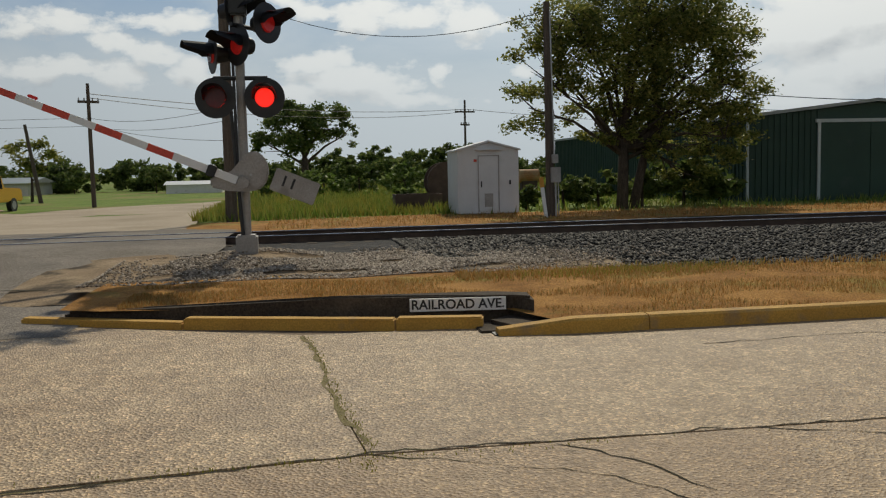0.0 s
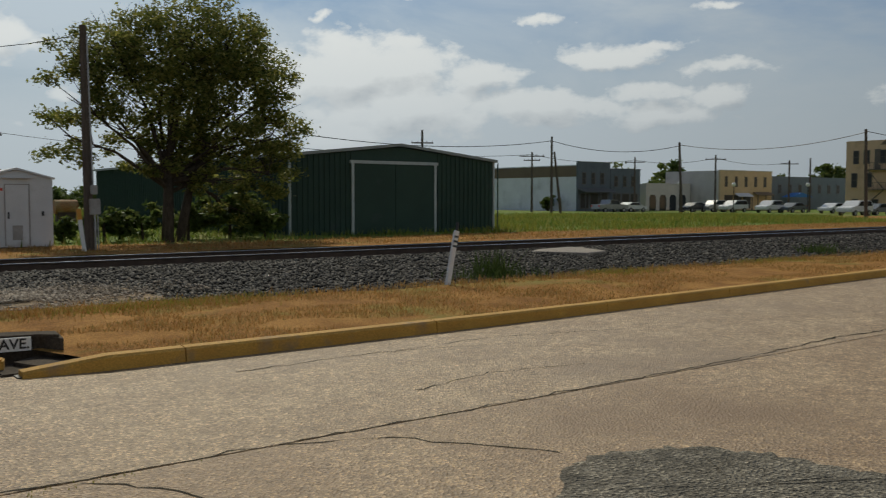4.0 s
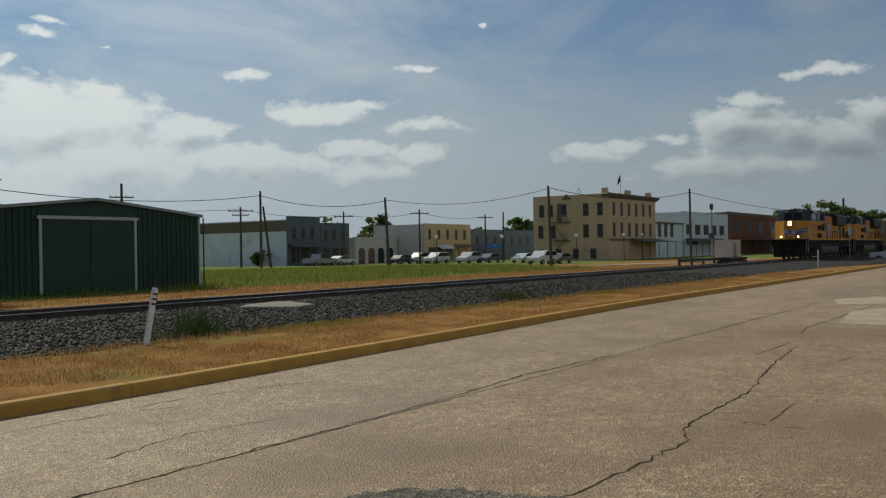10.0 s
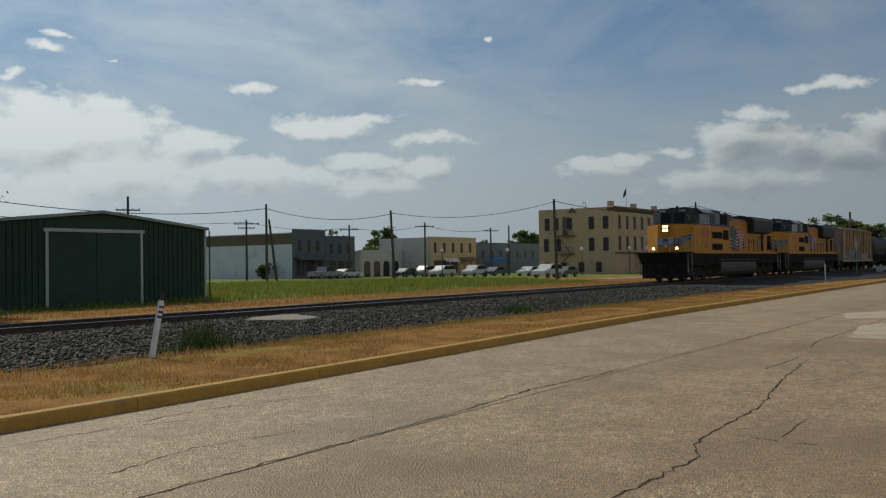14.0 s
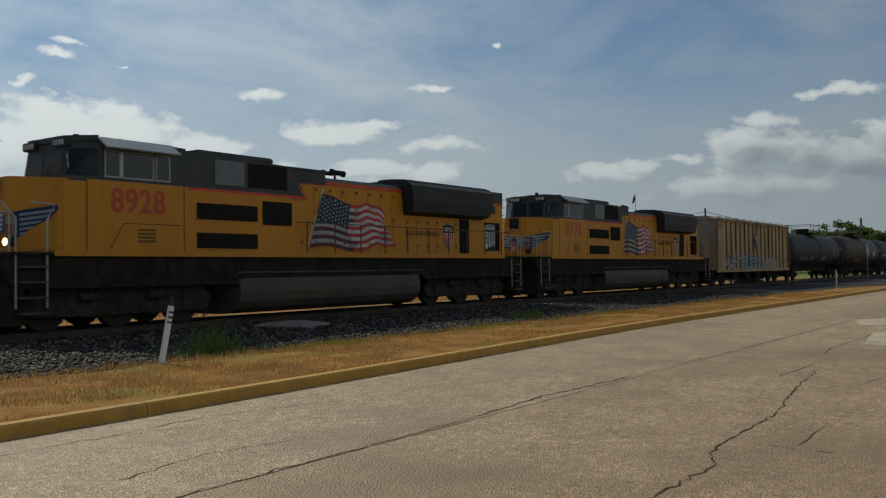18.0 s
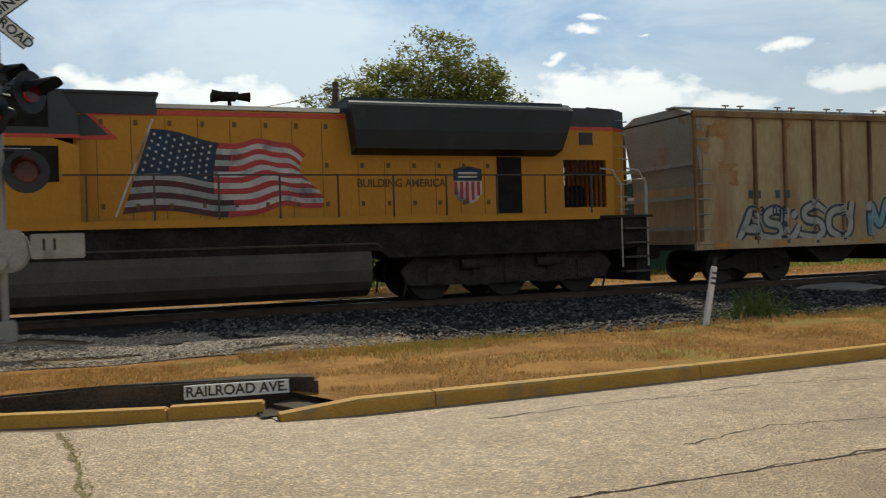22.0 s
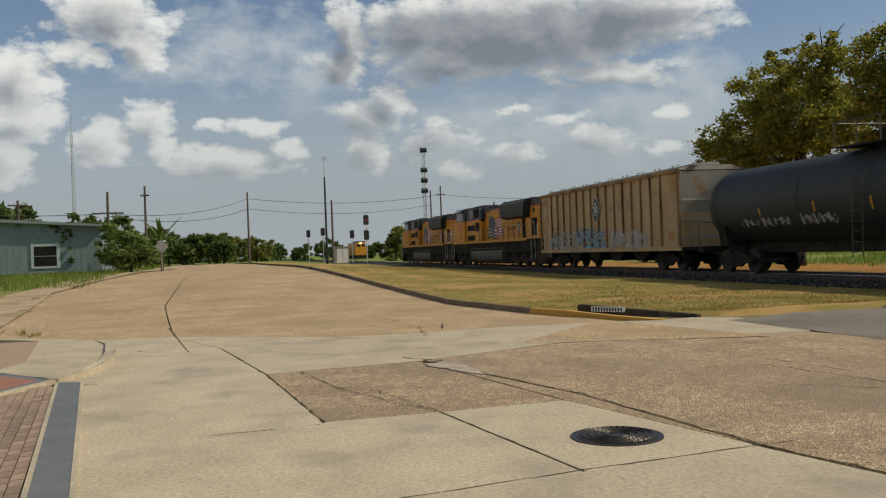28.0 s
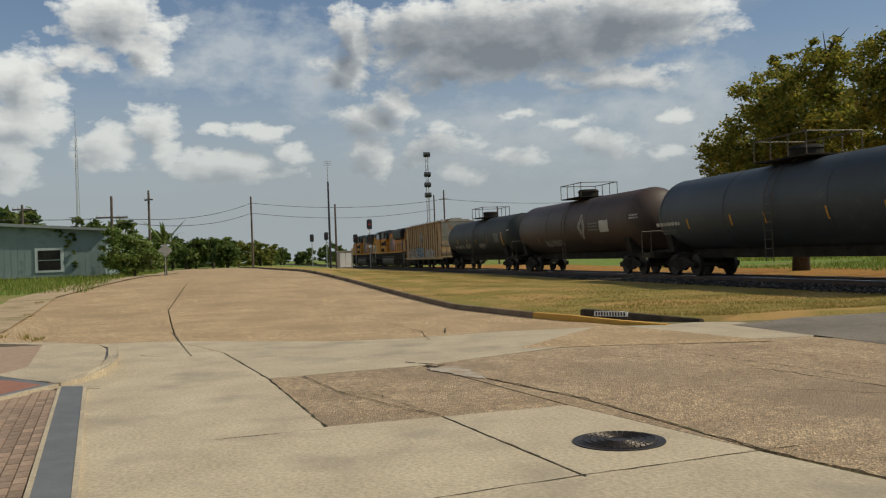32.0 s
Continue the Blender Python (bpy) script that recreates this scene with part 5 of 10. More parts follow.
    part("roof_brow", P([(2.60, -0.75), (3.06, -1.40), (3.06, 1.40), (2.60, 0.75)], 4.30, 4.43, "z"), UPG, T)
    part("roof_hatch", B(3.3, 4.3, -0.5, 0.5, 4.45, 4.52, bev=0.02), UPG, T)
    part("roof_grab", tube(bmesh.new(), [(4.35, -0.4, 4.45), (4.35, -0.4, 4.57), (4.35, 0.4, 4.57), (4.35, 0.4, 4.45)], 0.016, 6), STEELG, T)
    for y in (-0.62, 0.62):
        nb = part("number_board", B(2.55, 2.72, y - 0.28, y + 0.28, 4.18, 4.38, bev=0.02), BLACK, T, "black number board")
        for q in range(4):
            part("digit_bar", B(2.542, 2.55, y - 0.2 + q * 0.11, y - 0.13 + q * 0.11, 4.22, 4.34), FLAGW, nb)

    def pane(name, a, b, z0, z1, lab):
        """A glazed panel between two plan points, leaning back like the cab front."""
        bm = bmesh.new()
        pts = []
        for (x, y), z in ((a, z0), (b, z0), (b, z1), (a, z1)):
            f = (z - 3.40) / 0.96
            pts.append((x + (0.14 if abs(y) < 1.0 else 0.06) * f - 0.012, y * (1 - 0.03 * f) - (0.012 if y < 0 else -0.012), z))
        bm.faces.new([bm.verts.new(p) for p in pts])
        bmesh.ops.solidify(bm, geom=bm.faces[:], thickness=0.015)
        return part(name, bm, GLASS, T, lab)
    for a, b in (((2.52, -0.74), (2.52, -0.06)), ((2.52, 0.06), (2.52, 0.74)), ((2.575, -0.865), (3.02, -1.39)), ((2.575, 0.865), (3.02, 1.39))):
        pane("windscreen", a, b, 3.52, 4.12, "dark windscreen")
    part("wiper", tube(bmesh.new(), [(2.50, -0.1, 3.48), (2.53, -0.35, 3.85)], 0.012, 5), BLACK, T)
    part("mirror", tube(bmesh.new(), [(2.62, -0.85, 3.95), (2.5, -1.05, 3.98), (2.5, -1.1, 3.7), (2.6, -0.95, 3.66)], 0.014, 6), RAILW, T)
    for y in (-1.475, 1.46):
        for a, b in ((3.2, 3.56), (3.66, 4.48), (4.58, 4.95)):
            w = part("cab_window", B(a, b, y, y + 0.015, 3.50, 4.08, bev=0.005), GLASS, T, "dark cab side window")
            part("window_frame", B(a - 0.03, b + 0.03, y + 0.004, y + 0.012, 3.47, 4.11), STEELG, w)
        part("window_post", B(3.59, 3.63, y - 0.004, y + 0.012, 3.5, 4.08), HUTP, T, "pale window post")
    part("number_panel", plate(3.1, 5.2, 2.62, 3.30, -1.462, 0.006), UPY, T)
    for k, c in enumerate(number):
        writing(c, 0.78, pose(3.50 + k * 0.385, -1.472, 2.93, 90, 0, 0), REDN, T, "digit", 0.003, 0.34)
    for z in (2.00, 2.09, 2.18, 2.27):
        part("louvre", plate(4.05, 4.55, z, z + 0.045, -1.465, 0.015, bev=0.004), GRIME, T)
    # winged emblem wrapped over the slanted nose side
    def nose(u, z, out=0.012):
        """A point u metres back along the slanted nose face from its front edge."""
        L = math.hypot(0.74, 0.96)
        return (1.36 + 0.74 * u / L - 0.96 * out / L, -0.5 - 0.96 * u / L - 0.74 * out / L, z)

    def badge(name, pts, mat, parent, out, lab=""):
        bm = bmesh.new()
        bm.faces.new([bm.verts.new(nose(u, z, out)) for u, z in pts])
        bmesh.ops.solidify(bm, geom=bm.faces[:], thickness=0.003)
        return part(name, bm, mat, parent, lab)
    wing = badge("emblem", [(0.08, 2.62), (0.30, 2.66), (1.14, 2.78), (1.16, 2.70), (1.0, 2.50), (0.62, 2.30), (0.34, 2.10), (0.22, 2.02), (0.08, 2.12)], EMBB, T, 0.008, "winged red, white and blue nose emblem")
    for i in range(5):
        z = 2.60 - i * 0.105
        badge("feather", [(0.32, z), (1.12 - i * 0.15, z + 0.10 - i * 0.02), (1.04 - i * 0.16, z + 0.03 - i * 0.02), (0.32, z - 0.065)], FEATH, wing, 0.014)
    badge("shield_field", [(0.02, 2.54), (0.26, 2.56), (0.27, 2.20), (0.14, 2.05), (0.02, 2.16)], FLAGW, wing, 0.014)
    for u in (0.04, 0.12, 0.20):
        badge("shield_bar", [(u, 2.38), (u + 0.04, 2.38), (u + 0.04, 2.14), (u, 2.14)], FLAGR, wing, 0.018)
    for k in (-1, 1):
        wg = part("emblem", P([(k * 0.16, 2.58), (k * 0.49, 2.62), (k * 0.49, 2.20), (k * 0.16, 2.08)], 1.325, 1.332, "x"), EMBB, T, "wing of the nose emblem")
        for i in range(4):
            part("feather", P([(k * 0.17, 2.55 - i * 0.105), (k * 0.49, 2.60 - i * 0.10), (k * 0.49, 2.55 - i * 0.10), (k * 0.17, 2.49 - i * 0.105)], 1.321, 1.325, "x"), FEATH, wg)
    sf = part("shield_field", P([(-0.17, 2.56), (0.17, 2.56), (0.18, 2.2), (0.0, 2.02), (-0.18, 2.2)], 1.317, 1.325, "x"), FLAGW, T, "red and white striped shield")
    part("shield_top", P([(-0.16, 2.55), (0.16, 2.55), (0.165, 2.40), (-0.165, 2.40)], 1.313, 1.317, "x"), EMBB, sf)
    for u in (-0.14, -0.05, 0.04, 0.13):
        part("shield_bar", P([(u - 0.02, 2.40), (u + 0.025, 2.40), (u + 0.025, 2.16), (u - 0.02, 2.16)], 1.313, 1.317, "x"), FLAGR, sf)
    for y, z in ((-0.09, 3.28), (0.09, 3.28), (-0.09, 3.06), (0.09, 3.06), (-0.72, 1.98), (0.72, 1.98)):
        x = 1.37 if abs(y) < 0.5 else 1.30
        h = part("headlight", C((x + 0.12, y, z), (x - 0.05, y, z), 0.10, 0.10, 16), BLACK, T, "round headlight")
        part("lens", C((x - 0.05, y, z), (x - 0.058, y, z), 0.085, 0.085, 16), WARM if lit else GLASS, h, "lit warm lens" if lit else "unlit lens")
    part("light_housing", B(1.33, 1.44, -0.22, 0.22, 2.94, 3.40, bev=0.03), BLACK, T)
    # equipment cabinet behind the cab
    part("sun_shade", P([(-1.74, 4.10), (-1.36, 4.36), (-1.36, 4.40), (-1.76, 4.14)], 3.05, 5.1, "x"), SHADEM, T, "pale folding sun shade")
    part("door_line", P([(5.38, 1.8), (5.41, 1.8), (5.41, 3.4), (5.38, 3.4)], -1.468, -1.46), GRIME, T)
    part("door_line", P([(3.34, 1.85), (3.68, 2.42), (5.3, 2.42), (5.3, 2.44), (3.67, 2.44), (3.31, 1.85)], -1.468, -1.46), GRIME, T)
    part("cabinet", P([(5.5, 1.74), (5.5, 3.40), (9.0, 3.40), (9.6, 3.2), (9.6, 1.74)], -1.32, 1.32), UPY, T)
    part("upper_hood", P([(5.5, 3.40), (5.5, 4.33), (9.3, 4.24), (9.6, 3.80), (9.6, 3.40)], -1.30, 1.30), UPG, T, "dark grey upper hood")
    part("hood_box", P([(9.3, 3.86), (9.3, 4.24), (11.0, 4.24), (11.0, 3.86)], -1.02, 1.02), UPG, T, "grey roof box")
    part("box_lid", B(9.25, 11.05, -1.06, 1.06, 4.23, 4.29, bev=0.01), UPG, T)
    part("arrow", P([(9.6, 3.42), (10.15, 3.45), (9.75, 3.84), (9.6, 3.84)], -0.99, -0.982), UPG, T, "grey arrow on the hood")
    part("hood_stripe", P([(5.5, 3.35), (5.5, 3.42), (9.62, 3.42), (9.62, 3.35)], -1.326, -1.31), UPR, T)
    part("arrow_stripe", P([(9.6, 3.36), (10.3, 3.38), (9.86, 3.82), (11.0, 3.84), (11.0, 3.90), (9.72, 3.88), (10.13, 3.45), (9.6, 3.43)], -0.994, -0.986), UPR, T)
    part("upper_panel", plate(6.5, 7.5, 3.55, 4.2, -1.302, 0.02), ALUD, T, "grey hood door")
    part("upper_panel", plate(7.65, 9.1, 3.55, 4.2, -1.302, 0.01), DARKP, T, "dark screen")
    for a, b, z0, z1 in ((5.9, 7.95, 2.62, 3.04), (5.9, 7.95, 1.88, 2.28)):
        g = part("grille", plate(a, b, z0, z1, -1.322, 0.02), DARKP, T, "dark louvred grille")
        part("grille_frame", B(a - 0.05, b + 0.05, -1.331, -1.322, z0 - 0.05, z0), UPY, g)
        for k in range(5):
            part("slat", B(a, b, -1.352, -1.342, z0 + 0.05 + k * (z1 - z0) / 5.5, z0 + 0.075 + k * (z1 - z0) / 5.5), DIRT, g)
    part("intake", plate(8.15, 9.25, 2.55, 3.2, -1.322, 0.02), DARKP, T, "dark intake opening")
    part("roof_pipe", B(6.3, 9.0, -0.9, 0.9, 4.30, 4.48, bev=0.05), UPG, T)
    # engine hood, radiator and rear
    part("hood", P([(9.5, 1.74), (9.5, 4.0), (14.9, 4.0), (14.9, 1.74)], -0.98, 0.98), UPY, T, "yellow engine hood")
    part("hood_top", P([(-1.0, 3.98), (-0.85, 4.10), (0.85, 4.10), (1.0, 3.98)], 9.5, 14.9, "x"), UPG, T)
    part("hood_top_stripe", B(11.0, 14.9, -0.993, -0.98, 3.86, 3.95), UPR, T)
    part("rear_hood", B(14.9, 19.92, -0.98, 0.98, 1.74, 4.2), UPY, T)
    tail = [(19.92, -0.98), (21.25, -0.98), (21.82, -0.55), (21.82, 0.55), (21.25, 0.98), (19.92, 0.98)]
    part("rear_hood", P(tail, 3.05, 4.2, "z"), UPY, T)
    part("rear_hood", P(tail, 1.74, 1.95, "z"), UPY, T)
    for k in (-1, 1):
        part("corner_post", P([(21.05, 0.98 * k), (21.25, 0.98 * k), (21.82, 0.55 * k), (21.82, 0.3 * k), (21.72, 0.3 * k), (21.05, 0.86 * k)], 1.95, 3.05, "z"), UPY, T)
        for i in range(9):
            part("grille_bar", B(20.0 + i * 0.12, 20.035 + i * 0.12, 0.95 * k - 0.02, 0.95 * k + 0.02, 1.95, 3.05), DIRT, T)
        part("grille_rail", B(19.95, 21.05, 0.95 * k - 0.025, 0.95 * k + 0.025, 2.72, 2.76), DIRT, T)
    part("blower", B(20.1, 20.9, -0.35, 0.35, 1.95, 2.5, bev=0.06), DIRT, T, "dark machinery behind the grille")
    part("radiator", radiator_form(), RADM, T, "flared black radiator intake")
    for y in (-1.47, 1.43):
        part("radiator_lip", B(14.7, 19.8, y, y + 0.04, 4.10, 4.15), ALUD, T, "pale lip along the radiator")
    part("radiator_roof", B(14.75, 19.8, -1.2, 1.2, 4.26, 4.30), UPG, T)
    for x in (15.7, 17.2, 18.7):
        part("roof_fan", C((x, 0, 4.28), (x, 0, 4.40), 0.66, 0.62, 24), DIRT, T)
    part("rear_stripe", P([(19.85, -0.993), (21.255, -0.993), (21.83, -0.556), (21.81, -0.54), (21.24, -0.97), (19.85, -0.97)], 3.74, 3.81, "z"), UPR, T)
    part("rear_top", P([(19.85, -0.99), (21.255, -0.99), (21.83, -0.56), (21.83, 0.56), (21.255, 0.99), (19.85, 0.99)], 3.82, 4.25, "z"), UPG, T)
    part("rear_number_board", B(20.35, 20.7, -1.0, -0.97, 3.40, 3.68), BLACK, T)
    for i in range(8):
        part("rear_rung", tube(bmesh.new(), [(21.42, -0.85, 1.9 + i * 0.3), (21.50, -0.94, 1.9 + i * 0.3), (21.86, -0.68, 1.9 + i * 0.3), (21.78, -0.58, 1.9 + i * 0.3)], 0.014, 5), RAILW, T)
    part("roof_grab", tube(bmesh.new(), [(20.8, -0.6, 4.25), (20.8, -0.6, 4.33), (21.5, -0.4, 4.33), (21.5, -0.4, 4.25)], 0.016, 5), RAILD, T)
    part("side_door", plate(18.22, 18.82, 1.85, 3.1, -0.985, 0.02), DARKP, T, "black hood door")
    for x in [9.9 + 0.62 * k for k in range(8)] + [15.0 + 0.58 * k for k in range(6)]:
        part("door_seam", B(x, x + 0.012, -0.985, -0.978, 1.85, 3.8 if x < 14.8 else 3.0), GRIME, T)
        for z in (2.05, 2.85, 3.65):
            if z < (3.8 if x < 14.8 else 3.0) and not (z == 2.85 and x < 14.2):
                part("latch", B(x + 0.06, x + 0.13, -1.0, -0.978, z, z + 0.10), GRIME, T)
    flag(T, 10.25, 1.92, -0.985)
    writing("BUILDING AMERICA", 0.24, pose(15.97, -0.99, 2.52, 90, 0, 0), GRIME, T, "slogan", 0.002, 2.0)
    shield(T, 17.5, 2.47, 0.68, 0.85, -0.985)
    part("rear_lamp", C((21.82, -0.15, 3.95), (21.9, -0.15, 3.95), 0.10, 0.10, 14), BLACK, T)
    part("rear_lamp", C((21.82, 0.15, 3.95), (21.9, 0.15, 3.95), 0.10, 0.10, 14), BLACK, T)
    # horn and roof fittings
    bm = bmesh.new()
    cyl(bm, (12.55, 0, 4.1), (12.55, 0, 4.42), 0.04)
    for d, y in ((-0.45, -0.2), (0.5, 0.0), (-0.42, 0.2)):
        cyl(bm, (12.55, y, 4.42), (12.55 + d * 0.85, y, 4.42), 0.04, 0.105, 12)
    box(bm, 12.4, 12.7, -0.25, 0.25, 4.36, 4.48)
    part("horn", bm, DIRT, T)
    bm = bmesh.new()
    for x in (3.4, 4.6):
        cyl(bm, (x, 0, 4.45), (x, 0, 4.62), 0.10, 0.07, 10)
    part("antenna", bm, DIRT, T)
    # hand rails
    for y in (-1.5, 1.5):
        xs = [9.7 + 1.18 * k for k in range(10)]
        bm = bmesh.new()
        tube(bm, [(9.3, y, 2.66), (Lx - 1.5, y, 2.66)], 0.018, 6)
        part("hand_rail", bm, RAILD, T)
        for x in xs:
            part("stanchion", C((x, y, 1.74), (x, y, 2.66), 0.022, 0.022, 6), RAILD, T)
    for x0, k in ((1.02, 1), (Lx - 0.5, -1)):
        for y in (-1.45, 1.45):
            for q in (0.06, 0.76):
                part("grab_rail", tube(bmesh.new(), [(x0 + k * q, y, 0.55), (x0 + k * q, y, 2.45), (x0 + k * (q + (0.2 if k < 0 or q > 0.5 else -0.3)), y * 0.98, 2.78), (x0 + k * (q + (0.5 if k < 0 else -0.35)), y * 0.95, 2.82)], 0.022, 6), RAILW, T, "pale grab rail")
            for i in range(4):
                part("step", B(min(x0 + k * 0.1, x0 + k * 0.74), max(x0 + k * 0.1, x0 + k * 0.74), y - 0.12, y + 0.12, 0.42 + i * 0.33, 0.46 + i * 0.33), RAILD, T)
        part("end_rail", tube(bmesh.new(), [(x0, -1.3, 1.74), (x0, -1.3, 2.6), (x0, -0.4, 2.6), (x0, -0.4, 1.74)], 0.022, 6), RAILW, T)
        part("end_rail", tube(bmesh.new(), [(x0, 1.3, 1.74), (x0, 1.3, 2.6), (x0, 0.4, 2.6), (x0, 0.4, 1.74)], 0.022, 6), RAILW, T)
        part("pilot", P([(x0 - k * 0.05, 0.18), (x0 + k * 0.35, 0.22), (x0 + k * 0.25, 1.7), (x0 - k * 0.02, 1.7)], -1.35, 1.35), DIRT, T, "black pilot plate")
        part("coupler", B(min(x0 - k * 0.78, x0), max(x0 - k * 0.78, x0), -0.14, 0.14, 0.72, 1.0, bev=0.04), DIRT, T)
        for y in (-0.5, -0.65, 0.5):
            part("air_hose", tube(bmesh.new(), [(x0, y, 0.85), (x0 - k * 0.15, y, 0.6), (x0 - k * 0.32, y, 0.45), (x0 - k * 0.48, y, 0.62)], 0.025, 6), BLACK, T)
    return T


REDN = pm("number_red", (0.45, 0.05, 0.02), (0.5, 0.07, 0.03), 6, 0.5)
ALUD = pm("dull_grey_panel", (0.13, 0.14, 0.15), (0.17, 0.175, 0.185), 2, 0.5, 0.1, 0.04, 30, 0.12)
GRIME = pm("seam_grime", (0.13, 0.07, 0.018), (0.17, 0.09, 0.02), 6, 0.7)
RAILD = pm("dark_rail_paint", (0.05, 0.04, 0.03), (0.09, 0.065, 0.035), 5, 0.55)
TAN = pm("rusty_tan_steel", (0.37, 0.255, 0.125), (0.45, 0.335, 0.185), 0.6, 0.75, 0, 0.08, 14, 0.12, (0.30, 0.135, 0.05), 0.8, 0.54, 0.72, stretch=(1, 1, 0.3))
TANR = pm("rusted_rib_steel", (0.23, 0.12, 0.05), (0.33, 0.20, 0.095), 1.2, 0.85, 0, 0.1, 20, 0.2, (0.13, 0.06, 0.028), 1.1, 0.5, 0.66, stretch=(1, 1, 0.3))
RUST = pm("rust_bloom", (0.36, 0.15, 0.05), (0.38, 0.24, 0.11), 2.5, 0.85, 0, 0.1, 30, 0.3, (0.38, 0.27, 0.13), 2.2, 0.5, 0.62)
TANE = pm("grey_green_end", (0.26, 0.25, 0.2), (0.32, 0.3, 0.25), 0.8, 0.6, 0, 0.06, 20, 0.15, (0.3, 0.16, 0.07), 0.8)
TBLK = pm("tank_black", (0.014, 0.017, 0.015), (0.024, 0.028, 0.025), 0.5, 0.62, 0, 0.03, 18, 0.25, (0.045, 0.045, 0.038), 0.7, 0.58, 0.8)
TBRN = pm("tank_brown", (0.045, 0.026, 0.018), (0.066, 0.038, 0.026), 0.5, 0.58, 0, 0.03, 18, 0.2, (0.12, 0.07, 0.04), 0.7, 0.58, 0.8)
TBLU = pm("tank_slate", (0.028, 0.034, 0.04), (0.042, 0.05, 0.057), 0.5, 0.58, 0, 0.03, 18, 0.15, (0.09, 0.09, 0.085), 0.7, 0.6, 0.8)
GRW = pm("graffiti_white", (0.34, 0.32, 0.28), (0.43, 0.41, 0.37), 2, 0.55)
GRB = pm("graffiti_blue", (0.16, 0.30, 0.38), (0.22, 0.36, 0.44), 2, 0.55)
GRK = pm("graffiti_dark", (0.035, 0.045, 0.05), (0.06, 0.07, 0.075), 2, 0.55)
GRP = pm("graffiti_pink", (0.30, 0.22, 0.21), (0.36, 0.28, 0.27), 2, 0.55)
AMB = pm("reflector_amber", (0.5, 0.22, 0.02), (0.55, 0.26, 0.03), 2, 0.4)


def curve_through(pts, step=0.04):
    """A smooth line through the points, sampled every few centimetres."""
    out = []
    for i in range(len(pts) - 1):
        a, b, c, d = pts[max(0, i - 1)], pts[i], pts[i + 1], pts[min(len(pts) - 1, i + 2)]
        k = max(2, int(math.hypot(c[0] - b[0], c[1] - b[1]) / step))
        for j in range(k):
            f = j / k
            out.append(tuple(0.5 * (2 * b[q] + (c[q] - a[q]) * f + (2 * a[q] - 5 * b[q] + 4 * c[q] - d[q]) * f * f + (3 * b[q] - a[q] - 3 * c[q] + d[q]) * f ** 3) for q in (0, 1)))
    return out + [pts[-1]]


def ribbon(pts, w, depth, up):
    """A thick painted line over a car's side, following its ribs; blunt tapering ends."""
    verts = []
    for i, p in enumerate(pts):
        a, b = pts[max(0, i - 1)], pts[min(len(pts) - 1, i + 1)]
        e = w * (0.55 + 0.45 * min(1.0, 6.0 * min(i, len(pts) - 1 - i) / len(pts) + 0.2))
        d = Vector((b[0] - a[0], b[1] - a[1])).normalized() * e
        for q in (-1.0, -0.35, 0.35, 1.0):
            x, z = p[0] - d.y * q, p[1] + d.x * q
            verts.append((x, depth(x) - up, max(0.9, z)))
    return verts, [(4 * i + j, 4 * i + j + 1, 4 * i + j + 5, 4 * i + j + 4) for i in range(len(pts) - 1) for j in range(3)]


# fat sprayed strokes in a unit box
STROKES = [
    [[(-0.05, 0.0), (0.2, 0.45), (0.5, 1.05), (0.7, 0.5), (0.95, -0.02)], [(0.1, 0.42), (0.5, 0.36), (0.85, 0.40)]],
    [[(1.0, 0.82), (0.6, 1.0), (0.15, 0.85), (0.2, 0.58), (0.75, 0.45), (0.85, 0.15), (0.45, 0.0), (-0.1, 0.12)]],
    [[(0.1, 1.0), (0.02, 0.35), (0.3, 0.0), (0.7, 0.12), (0.95, 0.45)], [(0.55, 0.7), (0.8, 0.85)]],
    [[(0.55, 0.0), (0.1, 0.2), (0.1, 0.65), (0.5, 0.8), (0.9, 0.55), (0.85, 0.15), (0.5, 0.0)], [(0.9, 0.5), (1.0, 1.05)]],
    [[(0.0, 0.0), (0.08, 0.95), (0.45, 0.35), (0.82, 1.05), (0.98, 0.0)]],
    [[(0.0, 0.95), (0.45, 1.05), (0.9, 0.85), (0.5, 0.55), (0.95, 0.25), (0.5, -0.02), (0.02, 0.1)], [(0.12, 0.95), (0.1, 0.1)]],
]


def scrawl(parent, x0, z0, w, h, depth, form, halo, outline, fill):
    """One fat sprayed shape: a fill on a dark outline on a pale halo."""
    root = None
    for line in STROKES[form]:
        pts = curve_through([(x0 + w * a, z0 + h * b) for a, b in line])
        for wd, up, mt in ((0.165, 0.003, halo), (0.150, 0.006, outline), (0.082, 0.009, fill)):
            v, fc = ribbon(pts, wd, depth, up)
            ob = raw("graffiti" if root is None else "stroke", v, fc, mt, parent if root is None else root)
            if root is None:
                root = ob
                ob["label"] = "faded sprayed graffiti shape"


L_HOP = 18.2


